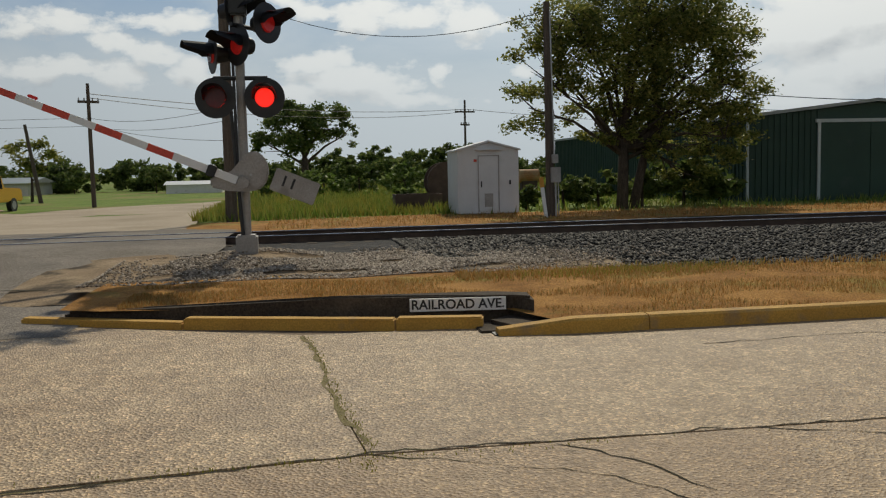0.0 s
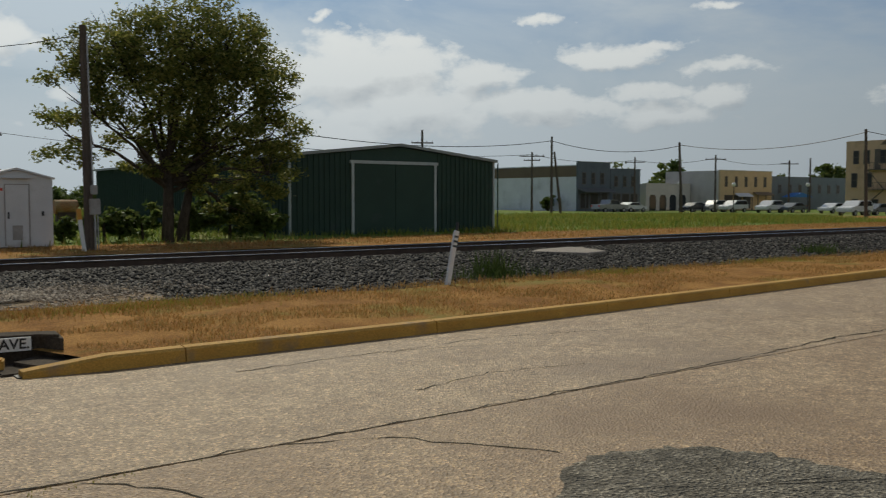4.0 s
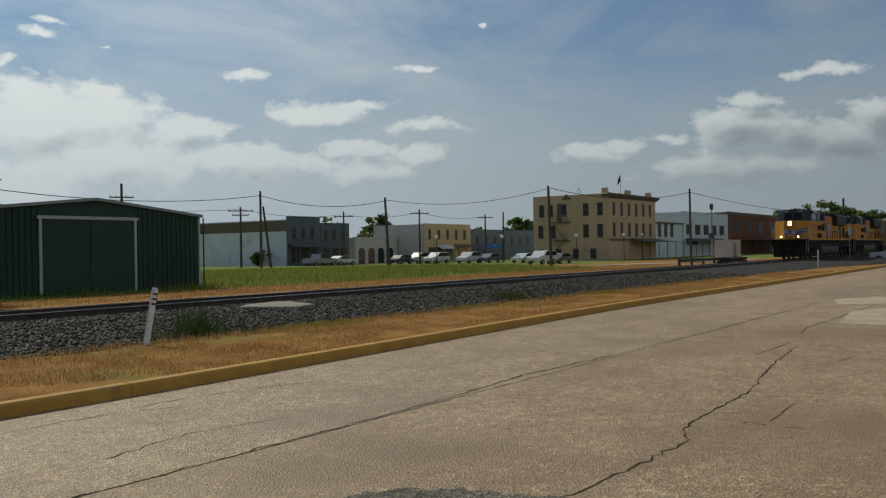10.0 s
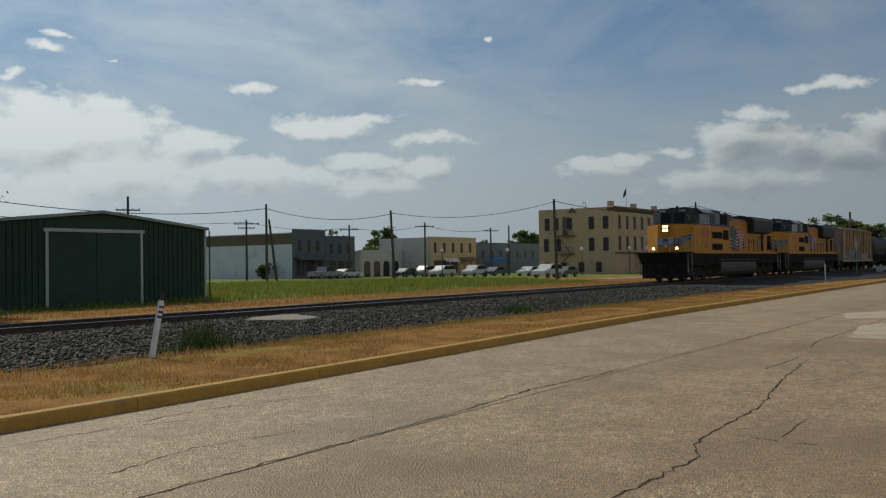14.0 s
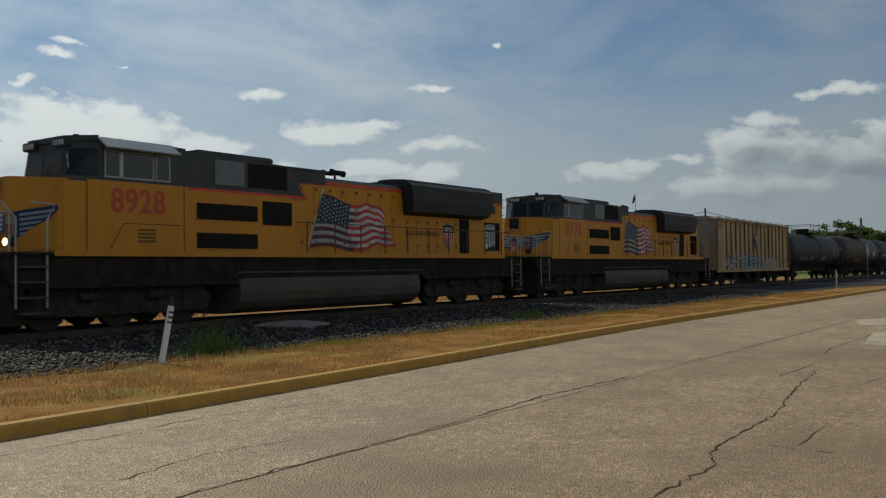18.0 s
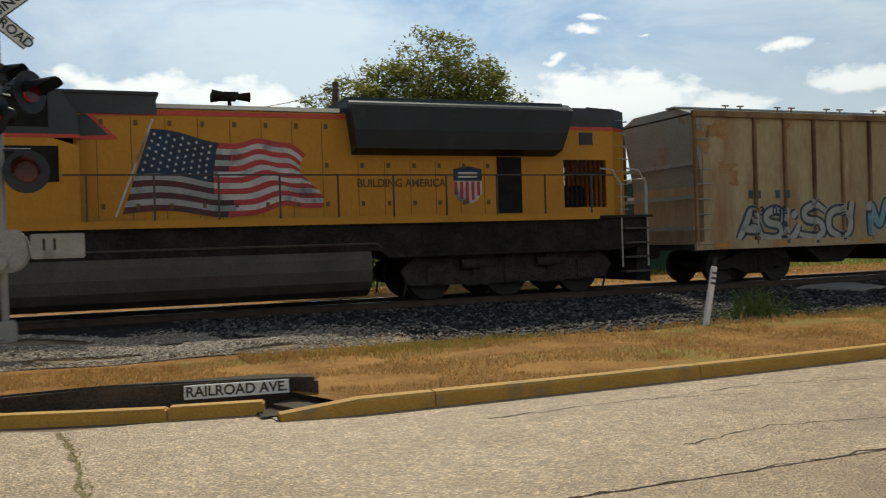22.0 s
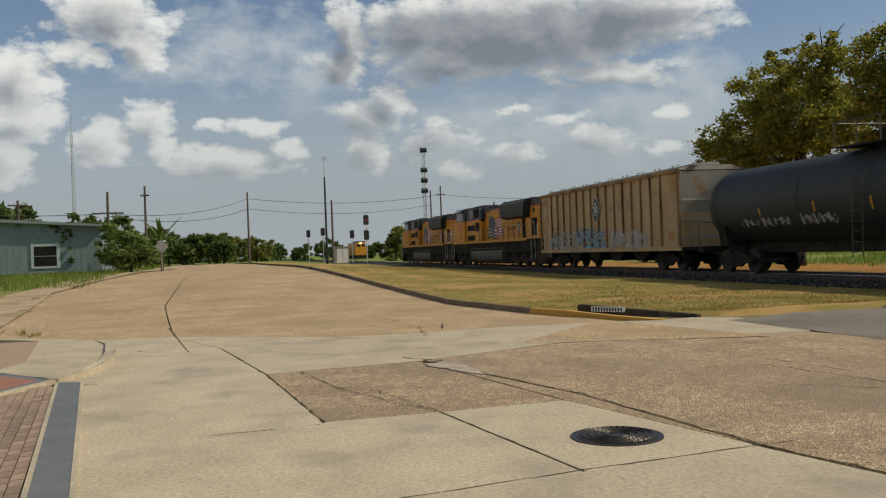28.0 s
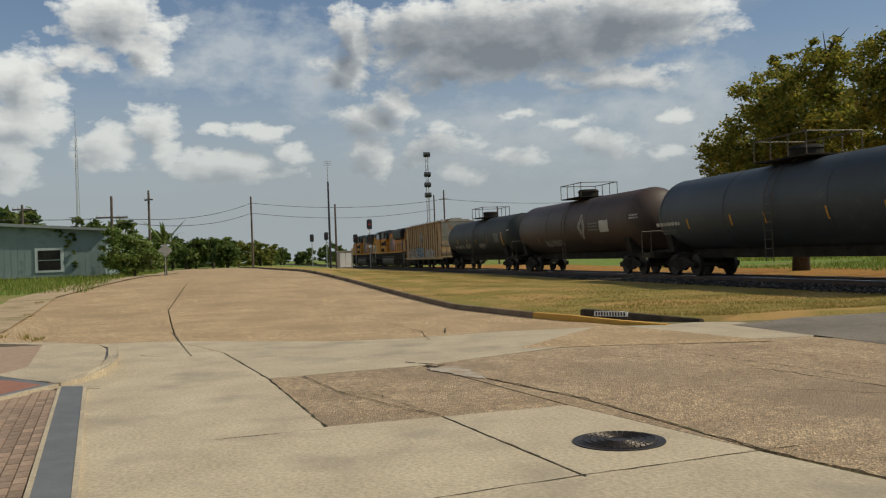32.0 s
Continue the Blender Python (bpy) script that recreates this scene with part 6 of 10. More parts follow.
def hopper():
    T = thing("covered_hopper_car", place(0, 19.2, 0.3), "rust-streaked tan covered hopper car with graffiti", "rail car", "freight cars")
    x0, x1 = 0.75, L_HOP - 0.75
    part("side", B(x0 + 0.3, x1 - 0.3, -1.46, 1.46, 1.0, 4.12), TAN, T, "tan ribbed steel body")
    ribs = [2.6 + 0.943 * i for i in range(15)]
    for x in [x0 + 0.06] + ribs + [x1 - 0.06]:
        for y in (-1.5, 1.5):
            part("rib", B(x - 0.04, x + 0.04, y - 0.045, y + 0.045, 0.95, 4.1, bev=0.012), TANR, T)

    def depth(x):
        """The side's surface, stepping out over each rib."""
        return -1.549 if any(abs(x - r) < 0.055 for r in ribs) else -1.461
    for y in (-1.50, 1.50):
        part("side_sill", B(x0, x1, y - 0.04, y + 0.04, 0.86, 1.06), TAN, T)
        part("top_chord", B(x0, x1, y - 0.05, y + 0.05, 4.06, 4.2), TANR, T)
    for x in (1.3, 3.1, 5.9, 8.6, 11.4, 14.2, 16.4):
        part("sill_reflector", B(x, x + 0.42, -1.548, -1.54, 0.92, 1.0), AMB, T, "yellow reflective strip")
    part("roof", P([(-1.46, 4.14), (-0.9, 4.34), (0.9, 4.34), (1.46, 4.14)], x0, x1, "x"), TANE, T)
    for i in range(10):
        x = x0 + 1.2 + i * 1.62
        part("hatch", B(x, x + 0.8, -0.45, 0.45, 4.34, 4.46, bev=0.03), TANE, T)
        for q in (0.0, 0.45):
            part("hatch_clamp", C((x + q, -1.25, 4.2), (x + q, -1.25, 4.37), 0.02, 0.02, 6), TANE, T)
            part("clamp_bar", B(x + q - 0.09, x + q + 0.09, -1.28, -1.22, 4.36, 4.39), TANE, T)
    part("roof_walk", B(x0 - 0.1, x1 + 0.1, -0.95, -0.6, 4.335, 4.37), STEELG, T)
    for k, xe in ((1, x0), (-1, x1)):
        bm = bmesh.new()
        prism(bm, [(xe, 4.1), (xe + k * 0.35, 4.1), (xe + k * 0.35, 1.0), (xe + k * 1.4, 1.0), (xe + k * 0.32, 2.3)], -1.44, 1.44)
        part("end_sheet", bm, TANE, T, "grey-green car end")
        part("end_platform", B(min(xe, xe + k * 0.4), max(xe, xe + k * 0.4), -1.45, 1.45, 0.86, 1.0), DIRT, T)
        for z in (1.35, 2.1, 2.9):
            part("end_bar", B(min(xe - k * 0.02, xe + k * 0.06), max(xe - k * 0.02, xe + k * 0.06), -1.44, 1.44, z, z + 0.09), TANE, T)
        for i in range(9):
            part("rung", C((xe + k * 0.06, -1.56, 1.0 + i * 0.36), (xe + k * 0.48, -1.56, 1.0 + i * 0.36), 0.014, 0.014, 6), TANE, T)
        part("coupler", B(min(xe, xe - k * 0.75), max(xe, xe - k * 0.75), -0.13, 0.13, 0.66, 0.94, bev=0.04), DIRT, T)
    for i in range(4):
        x = 4.4 + i * 2.6
        part("chute", P([(x - 0.2, 1.0), (x + 2.0, 1.0), (x + 1.25, 0.42), (x + 0.55, 0.42)], -1.2, 1.2), DIRT, T)
    bogie(T, (2.0, 3.8), 0.44)
    bogie(T, (L_HOP - 3.8, L_HOP - 2.0), 0.44)
    y = -1.555
    for k, (a, w, f) in enumerate(((2.1, 0.75, 0), (2.85, 0.65, 1), (3.45, 0.55, 2), (4.05, 0.8, 1), (4.9, 0.85, 3))):
        scrawl(T, a, 1.08, w, 0.66 + 0.05 * k, depth, f, GRW, GRK, GRW)
    for k, (a, w, f) in enumerate(((6.35, 0.75, 4), (7.15, 0.7, 5), (7.9, 0.7, 1), (8.65, 0.7, 3), (9.4, 0.6, 2))):
        scrawl(T, a, 1.08, w, 0.82, depth, f, GRP if k % 2 else GRW, GRK, GRB)
    for k, (a, w, f) in enumerate(((10.4, 0.75, 0), (11.2, 0.7, 4), (12.0, 0.65, 2), (12.8, 0.7, 5), (13.7, 0.6, 3))):
        scrawl(T, a, 1.08, w, 0.74 - 0.05 * k, depth, f, GRW, GRP, GRW)
    rnd = random.Random(31)
    blooms = [(1.5, 3.75, 0.6, 0.32), (1.1, 3.5, 0.3, 0.45), (1.75, 2.85, 0.35, 0.22), (1.95, 2.6, 0.2, 0.25), (16.9, 3.6, 0.35, 0.5), (16.6, 1.5, 0.5, 0.35)]
    for r in ribs:
        blooms.append((r + rnd.uniform(0.10, 0.8), rnd.choice((4.0, 3.95, 1.15)), rnd.uniform(0.06, 0.2), rnd.uniform(0.06, 0.3)))
    for a, b, w, h in blooms:
        k = 26
        off = rnd.uniform(0, 20)
        pts = []
        for q in range(k):
            an = q * math.tau / k
            f = 0.75 + 0.55 * noise.noise(Vector((math.cos(an) * 1.8, math.sin(an) * 1.8, off)))
            pts.append((a + w * f * math.cos(an), -1.4625, max(1.07, min(4.05, b + h * f * math.sin(an)))))
        raw("rust_stain", pts, [tuple(range(k))], RUST, T)
    # emblem and reporting marks
    cx, cz = 9.0, 2.95

    def diamond(k, d, name, mt, par, lab=""):
        return part(name, P([(cx, cz + 0.74 * k), (cx + 0.54 * k, cz + 0.02), (cx, cz - 0.74 * k), (cx - 0.54 * k, cz + 0.02)], y - d, y - d + 0.004), mt, par, lab)
    e = diamond(1.0, 0.004, "emblem", FLAGW, T, "blue and white diamond emblem")
    diamond(0.88, 0.008, "emblem_field", FLAGB, e)
    for r, mt, d in ((0.155, FLAGW, 0.012), (0.085, FLAGB, 0.016)):
        for dx, dz in ((-0.17, 0.02), (0.17, 0.02), (0, 0.21), (0, -0.17)):
            part("petal", C((cx + dx, y - d + 0.004, cz + dz), (cx + dx, y - d, cz + dz), r, r, 14), mt, e)
    for dx in (0, 0.24, 0.84, 1.08):
        part("mark", B(2.4 + dx, 2.54 + dx, depth(2.45 + dx) - 0.004, depth(2.45 + dx), 2.08, 2.28), GRK, T)
    for x in (10.5, 11.42, 12.36):
        for a in (0.0, 0.2):
            part("mark", B(x + a, x + a + 0.07, -1.465, -1.461, 2.75, 3.12), ALUD, T)
        part("mark", B(x + 0.07, x + 0.2, -1.465, -1.461, 2.9 if x < 11 else 3.04, 2.98 if x < 11 else 3.12), ALUD, T)
    writing("53", 0.30, pose(2.72, -1.479, 1.76, 90, 0, 0), FLAGB, T, "car_number", 0.002)
    writing("035", 0.30, pose(3.34, -1.479, 1.76, 90, 0, 0), FLAGB, T, "car_number", 0.002)
    return T


def tank_car(length, mat, lab, r=1.5, dark=True, seed=1):
    T = thing("tank_car", place(0, 19.2, 0.3), lab, "rail car", "freight cars")
    x0, x1, zc = 0.85, length - 0.85, 1.05 + r
    bm = bmesh.new()
    prof = [(x0, 0.0), (x0 + 0.03, 0.45), (x0 + 0.12, 0.8), (x0 + 0.28, 1.15), (x0 + 0.5, 1.38), (x0 + 0.8, r), (x1 - 0.8, r), (x1 - 0.5, 1.38), (x1 - 0.28, 1.15), (x1 - 0.12, 0.8), (x1 - 0.03, 0.45), (x1, 0.0)]
    seg = 40
    rings = []
    for x, q in prof:
        q = min(q, r)
        if q == 0:
            rings.append([bm.verts.new((x, 0, zc))])
        else:
            rings.append([bm.verts.new((x, q * math.cos(i * math.tau / seg), zc + q * math.sin(i * math.tau / seg))) for i in range(seg)])
    for a, b in zip(rings[:-1], rings[1:]):
        for i in range(seg):
            j = (i + 1) % seg
            if len(a) == 1:
                bm.faces.new((a[0], b[i], b[j]))
            elif len(b) == 1:
                bm.faces.new((a[i], b[0], a[j]))
            else:
                bm.faces.new((a[i], b[i], b[j], a[j]))
    part("tank", bm, mat, T, "", True)
    for x in (x0 + 0.9, x0 + (x1 - x0) * 0.33, x0 + (x1 - x0) * 0.67, x1 - 0.9):
        bm = bmesh.new()
        cyl(bm, (x - 0.03, 0, zc), (x + 0.03, 0, zc), r + 0.012, r + 0.012, 40)
        part("weld_band", bm, mat, T)
    part("centre_sill", B(0.2, length - 0.2, -0.3, 0.3, 0.72, 1.1), DIRT, T)
    xm = length / 2
    part("manway", C((xm, 0, zc + r - 0.1), (xm, 0, zc + r + 0.38), 0.55, 0.55, 20), DIRT, T)
    part("manway_lid", C((xm, 0, zc + r + 0.38), (xm, 0, zc + r + 0.5), 0.6, 0.5, 20), DIRT, T)
    part("platform", B(xm - 1.5, xm + 1.5, -1.05, 1.05, zc + r + 0.02, zc + r + 0.07), DIRT, T)
    for y in (-1.05, 1.05):
        for x in (xm - 1.5, xm - 0.5, xm + 0.5, xm + 1.5):
            part("rail_post", C((x, y, zc + r + 0.05), (x, y, zc + r + 0.8), 0.022, 0.022, 6), RAILD, T)
        part("safety_rail", tube(bmesh.new(), [(xm - 1.5, y, zc + r + 0.8), (xm + 1.5, y, zc + r + 0.8)], 0.022, 6), RAILD, T)
    for x in (xm - 1.5, xm + 1.5):
        part("safety_rail", tube(bmesh.new(), [(x, -1.05, zc + r + 0.8), (x, 1.05, zc + r + 0.8)], 0.022, 6), RAILD, T)
    for d in (-0.22, 0.22):
        pts = [(xm + d, -(r + 0.09) * math.cos(a), zc + (r + 0.09) * math.sin(a)) for a in [i * 0.16 for i in range(9)]]
        part("ladder_side", tube(bmesh.new(), [(xm + d, -1.55, 0.6)] + pts, 0.02, 6), RAILD, T)
    for i in range(8):
        z = 0.75 + i * 0.3
        part("rung", C((xm - 0.22, -1.58, z), (xm + 0.22, -1.58, z), 0.014, 0.014, 6), RAILD, T)
    for k, xe in ((1, 0.45), (-1, length - 0.45)):
        part("end_sill", B(min(xe, xe + k * 0.35), max(xe, xe + k * 0.35), -1.4, 1.4, 0.78, 1.0), DIRT, T)
        part("saddle", P([(-1.2, 1.0), (-1.35, 1.75), (-0.9, 1.4), (0.9, 1.4), (1.35, 1.75), (1.2, 1.0)], xe + k * 1.6 - 0.25, xe + k * 1.6 + 0.25, "x"), DIRT, T)
        part("end_rail", tube(bmesh.new(), [(xe, -1.35, 1.0), (xe, -1.35, 1.95), (xe, 1.35, 1.95), (xe, 1.35, 1.0)], 0.022, 6), RAILD, T)
        part("coupler", B(min(xe, xe - k * 0.45), max(xe, xe - k * 0.45), -0.13, 0.13, 0.66, 0.94, bev=0.04), DIRT, T)
    bogie(T, (1.55, 3.35), 0.44)
    bogie(T, (length - 3.35, length - 1.55), 0.44)
    # painted marks follow the round of the tank
    rnd = random.Random(seed)

    def on(x, z, d=0.010):
        return (x, -math.sqrt(max(0.01, (r + d) ** 2 - (z - zc) ** 2)), z)

    def mark(xa, xb, za, zb, mt, d=0.010):
        k = max(1, int((zb - za) / 0.15))
        vs = []
        for q in range(k + 1):
            z = za + (zb - za) * q / k
            vs += [on(xa, z, d), on(xb, z, d)]
        raw("mark", vs, [(2 * q, 2 * q + 1, 2 * q + 3, 2 * q + 2) for q in range(k)], mt, T)

    def tag(xa, xb, za, zb, loops):
        """A sprayed scribble: looping strokes from one end to the other."""
        for stroke in range(2):
            ph, vs = rnd.uniform(0, 6), []
            k = loops * 14
            for q in range(k + 1):
                u = q / k
                x = xa + (xb - xa) * (u + 0.04 * math.sin(u * loops * math.tau + ph))
                z = (za + zb) / 2 + (zb - za) * 0.5 * math.sin(u * loops * math.tau * (1 + 0.35 * stroke) + ph) * (0.55 + 0.45 * noise.noise(Vector((u * 9, ph, 0))))
                vs += [on(x - 0.025, z - 0.015), on(x + 0.025, z + 0.015)]
            raw("graffiti", vs, [(2 * q, 2 * q + 2, 2 * q + 3, 2 * q + 1) for q in range(k)], GRW, T)

    def lines(xa, xb, za, zb, rows, mt):
        for q in range(rows):
            z = zb - (zb - za) * (q + 0.7) / rows
            x = xa
            while x < xb - 0.05:
                w = min(xb - x, rnd.uniform(0.08, 0.3))
                mark(x, x + w, z, z + (zb - za) / rows * 0.5, mt)
                x += w + 0.06
    if mat is TBRN:
        mark(4.9, 4.97, 1.65, 2.05, AMB)
        tag(5.9, 8.8, 1.35, 1.95, 7)
        cx, cz = 12.1, 2.45
        for k in range(4):
            for f0, f1 in ((1.0, 0.84), (0.62, 0.46)):
                c0, c1 = [(0.5 * math.cos(a), 0.68 * math.sin(a)) for a in (k * math.pi / 2, (k + 1) * math.pi / 2)]
                vs = []
                for q in range(9):
                    c = (c0[0] + (c1[0] - c0[0]) * q / 8, c0[1] + (c1[1] - c0[1]) * q / 8)
                    vs += [on(cx + c[0] * f0, cz + c[1] * f0), on(cx + c[0] * f1, cz + c[1] * f1)]
                raw("diamond_line", vs, [(2 * q, 2 * q + 2, 2 * q + 3, 2 * q + 1) for q in range(8)], GRW, T)
        lines(13.0, 14.3, 2.15, 2.62, 3, FADE)
        mark(14.45, 15.55, 2.08, 2.66, GRW)
        lines(18.0, 18.9, 2.55, 2.8, 2, GRW)
    elif mat is TBLU:
        lines(1.25, 3.3, 2.02, 2.3, 1, GRW)
        lines(1.6, 2.9, 1.6, 1.95, 3, FADE)
        for x in (3.9, 7.1, 9.25, 12.6, 15.2):
            mark(x, x + 0.1, 1.92, 2.33, AMB)
        lines(15.6, 17.2, 2.2, 2.7, 3, FADE)
    else:
        for x, za, zb in ((4.6, 2.0, 2.3), (7.6, 2.02, 2.36), (10.2, 1.96, 2.36), (13.2, 1.94, 2.4), (16.9, 1.75, 2.65)):
            mark(x, x + (0.16 if zb > 2.5 else 0.08), za, zb, AMB)
        tag(3.4, 6.2, 1.6, 2.0, 8)
        tag(6.8, 8.5, 1.55, 2.05, 5)
        tag(10.8, 12.6, 1.45, 2.1, 5)
        mark(15.1, 16.2, 2.0, 2.6, FADE)
        lines(15.15, 16.15, 2.05, 2.56, 4, TBLK)
        lines(18.2, 18.75, 2.66, 2.8, 1, GRW)
    for x in (1.9, length - 2.3):
        mark(x, x + 0.28, 1.28, 1.5, WHITE, 0.016)
    return T


FADE = pm("faded_grey_marking", (0.12, 0.12, 0.11), (0.17, 0.17, 0.155), 3, 0.7)
TRAIN = []          # (thing, metres of its front end behind the rear coupler of the second locomotive)
TRAIN.append((locomotive("8928"), -2 * L_LOCO))
TRAIN.append((locomotive("8776", False), -L_LOCO))
TRAIN.append((hopper(), 0.0))
off = L_HOP
for i, (ln, mt, lab) in enumerate(((19.6, TBLK, "black tank car with faded white marks"), (19.4, TBRN, "rust-brown tank car with a white diamond mark"),
                                   (19.4, TBLU, "dark slate-blue tank car with amber reflectors"), (17.6, TBLK, "black tank car with faded white marks"),
                                   (17.6, TBRN, "rust-brown tank car with a white diamond mark"), (17.6, TBLK, "black tank car with faded white marks"),
                                   (17.6, TBLU, "dark slate-blue tank car with amber reflectors"), (17.6, TBLK, "black tank car with faded white marks"))):
    TRAIN.append((tank_car(ln, mt, lab, 1.5 if i else 1.42, True, i), off))
    off += ln


# ---- the crossing signal ----
GATE = {"shutters": []}


def crossing_signal():
    T = thing("crossing_signal", place(-0.9, 14.6, 0), "grey railway crossing mast with red flashing lights", "crossing signal")
    part("foundation", B(-0.17, 0.17, -0.17, 0.17, 0.05, 0.59, bev=0.03), ALU, T, "square grey mast base")
    part("mast", C((0, 0, 0.5), (0, 0, 5.9), 0.075, 0.075, 14), ALU, T)
    part("brace", C((-0.05, -0.10, 0.55), (-0.16, -0.12, 2.6), 0.03, 0.03, 8), BLACK, T, "dark conduit")
    # crossbuck, lettered blades
    for k, a in enumerate((40, -40)):
        bm = B(-0.60, 0.60, -0.012, 0.012, -0.115, 0.115)
        bl = part("crossbuck_blade", bm, WHITE, T, "white crossbuck blade with black letters")
        bl.matrix_basis = pose(0, -0.16 + k * 0.03, 4.98, 0, -a, 0)
        part("blade_rim", B(-0.60, 0.60, -0.0135, -0.012, 0.098, 0.115), BLACK, bl)
        part("blade_rim", B(-0.60, 0.60, -0.0135, -0.012, -0.115, -0.098), BLACK, bl)
        if k == 1:
            writing("RAIL", 0.19, pose(-0.38, -0.016, 0, 90, 0, 0), BLACK, bl, "letters", 0.001)
            writing("ROAD", 0.19, pose(0.38, -0.016, 0, 90, 0, 0), BLACK, bl, "letters", 0.001)
        else:
            writing("CROSSING", 0.19, pose(0, -0.016, 0, 90, 0, 0), BLACK, bl, "letters", 0.001, 1.02)
    part("bracket", C((-0.42, 0, 3.06), (0.42, 0, 3.06), 0.035, 0.035, 10), BLACK, T)
    part("bracket", C((-0.1, -0.25, 3.86), (0.25, 0.25, 3.86), 0.035, 0.035, 10), BLACK, T)
    part("junction_box", B(-0.14, 0.14, -0.14, 0.14, 4.02, 4.30, bev=0.03), BLACK, T)

    def lamp(x, y, z, rz, phase):
        m = pose(x, y, z, 0, 0, rz)
        d = part("light", C((0, -0.10, 0), (0, -0.085, 0), 0.315, 0.315, 36), BLACK, T, "black round light background")
        d.matrix_basis = m
        part("housing", C((0, -0.09, 0), (0, 0.16, 0), 0.17, 0.12, 20), BLACK, d)
        part("lens", C((0, -0.13, 0), (0, -0.10, 0), 0.135, 0.15, 24), REDL if rz == 0 else REDM, d, "round red lens, lit")
        # added flap that such lamps lack; it covers the lit lens between flashes
        sh = part("shutter", C((0, 0.0, -0.155), (0, -0.008, -0.155), 0.152, 0.152, 24), REDD, d, "added dark red flap that swings before the lamp to imitate flashing")
        sh.matrix_basis = pose(0, -0.135, 0.155)
        GATE["shutters"].append((sh, phase))
        bm = bmesh.new()
        k = 14
        vs = []
        for i in range(k + 1):
            a = math.pi * (-0.05 + 1.10 * i / k)
            vs.append((bm.verts.new((0.17 * math.cos(a), -0.10, 0.17 * math.sin(a))), bm.verts.new((0.19 * math.cos(a), -0.10 - 0.46 * min(1.0, 0.25 + 1.5 * max(0.0, math.sin(a))), 0.19 * math.sin(a)))))
        for a, b in zip(vs[:-1], vs[1:]):
            bm.faces.new((a[0], a[1], b[1], b[0]))
        bmesh.ops.solidify(bm, geom=bm.faces[:], thickness=0.008)
        part("hood", bm, BLACK, d)
    lamp(-0.38, -0.08, 2.74, 0, 0.07)
    lamp(0.37, -0.08, 2.74, 0, 0.67)
    lamp(-0.33, 0.08, 3.45, -72, 0.07)
    lamp(0.06, -0.12, 3.55, -52, 0.67)
    lamp(0.38, -0.05, 3.90, 50, 0.67)
    lamp(-0.12, 0.14, 4.12, 62, 0.07)
    # gate machine
    bm = bmesh.new()
    drum = [(0.16 + 0.235 * math.cos(q), 1.60 + 0.31 * math.sin(q)) for q in [math.radians(150 - 15 * i) for i in range(17)]]
    prism(bm, [(-0.50, 1.36), (-0.50, 1.53), (-0.30, 1.53), (-0.16, 1.58)] + drum + [(0.0, 1.28), (-0.25, 1.30)], -0.34, -0.14)
    bmesh.ops.bevel(bm, geom=bm.edges[:], offset=0.03, segments=2, affect="EDGES", clamp_overlap=True)
    part("gate_mechanism", bm, ALU, T, "rounded grey gate mechanism")
    A = part("gate_arm", C((0, -0.06, 0), (0, 0.06, 0), 0.09, 0.09, 14), ALU, T, "red and white striped gate arm")
    A.matrix_basis = pose(0.0, -0.36, 1.42)
    cw = part("counterweight", B(0.40, 1.12, -0.05, 0.05, 0.05, 0.41, bev=0.015), ALU, A, "grey counterweight plate")
    for x in (0.56, 0.70):
        part("slot", B(x, x + 0.035, -0.058, -0.05, 0.17, 0.34), BLACK, A)
    part("arm_bracket", B(-0.58, -0.44, -0.06, 0.06, -0.09, 0.09, bev=0.015), BLACK, A, "dark arm clamp")
    part("arm_root", B(-1.12, -0.1, -0.020, 0.020, -0.062, 0.062), WHITE, A)
    x = -1.12
    for i in range(18):
        part("stripe", B(x - 0.40, x, -0.024, 0.024, -0.056 + i * 0.0009, 0.056 - i * 0.0009), REDR if i % 2 == 0 else WHITE, A)
        x -= 0.40
    for q in (-3.3, -5.9, -8.1):
        part("arm_lamp", B(q - 0.07, q + 0.07, -0.04, 0.04, 0.06, 0.11, bev=0.012), REDM, A, "small red lamp on the arm")
    GATE["arm"] = A
    for i in range(3):
        part("bolt", C((0.12 * i - 0.12, -0.37, 1.42 + 0.06 * i), (0.12 * i - 0.12, -0.345, 1.42 + 0.06 * i), 0.02, 0.02, 8), STEELG, T)


crossing_signal()


def marker_post():
    T = thing("marker_post", place(8.93, 11.33, 0.08, 0) @ pose(0, 0, 0, 0, 12, 0), "leaning white track marker post with a dark cap", "post")
    part("post", B(-0.045, 0.045, -0.03, 0.03, 0, 0.98, bev=0.01), WHITE, T)
    part("cap", C((0, 0, 0.98), (0, 0, 1.12), 0.03, 0.025, 10), BLACK, T)
    for z in (0.78, 0.86, 0.70):
        part("band", B(-0.047, 0.047, -0.033, -0.03, z, z + 0.035), GRK, T)


marker_post()


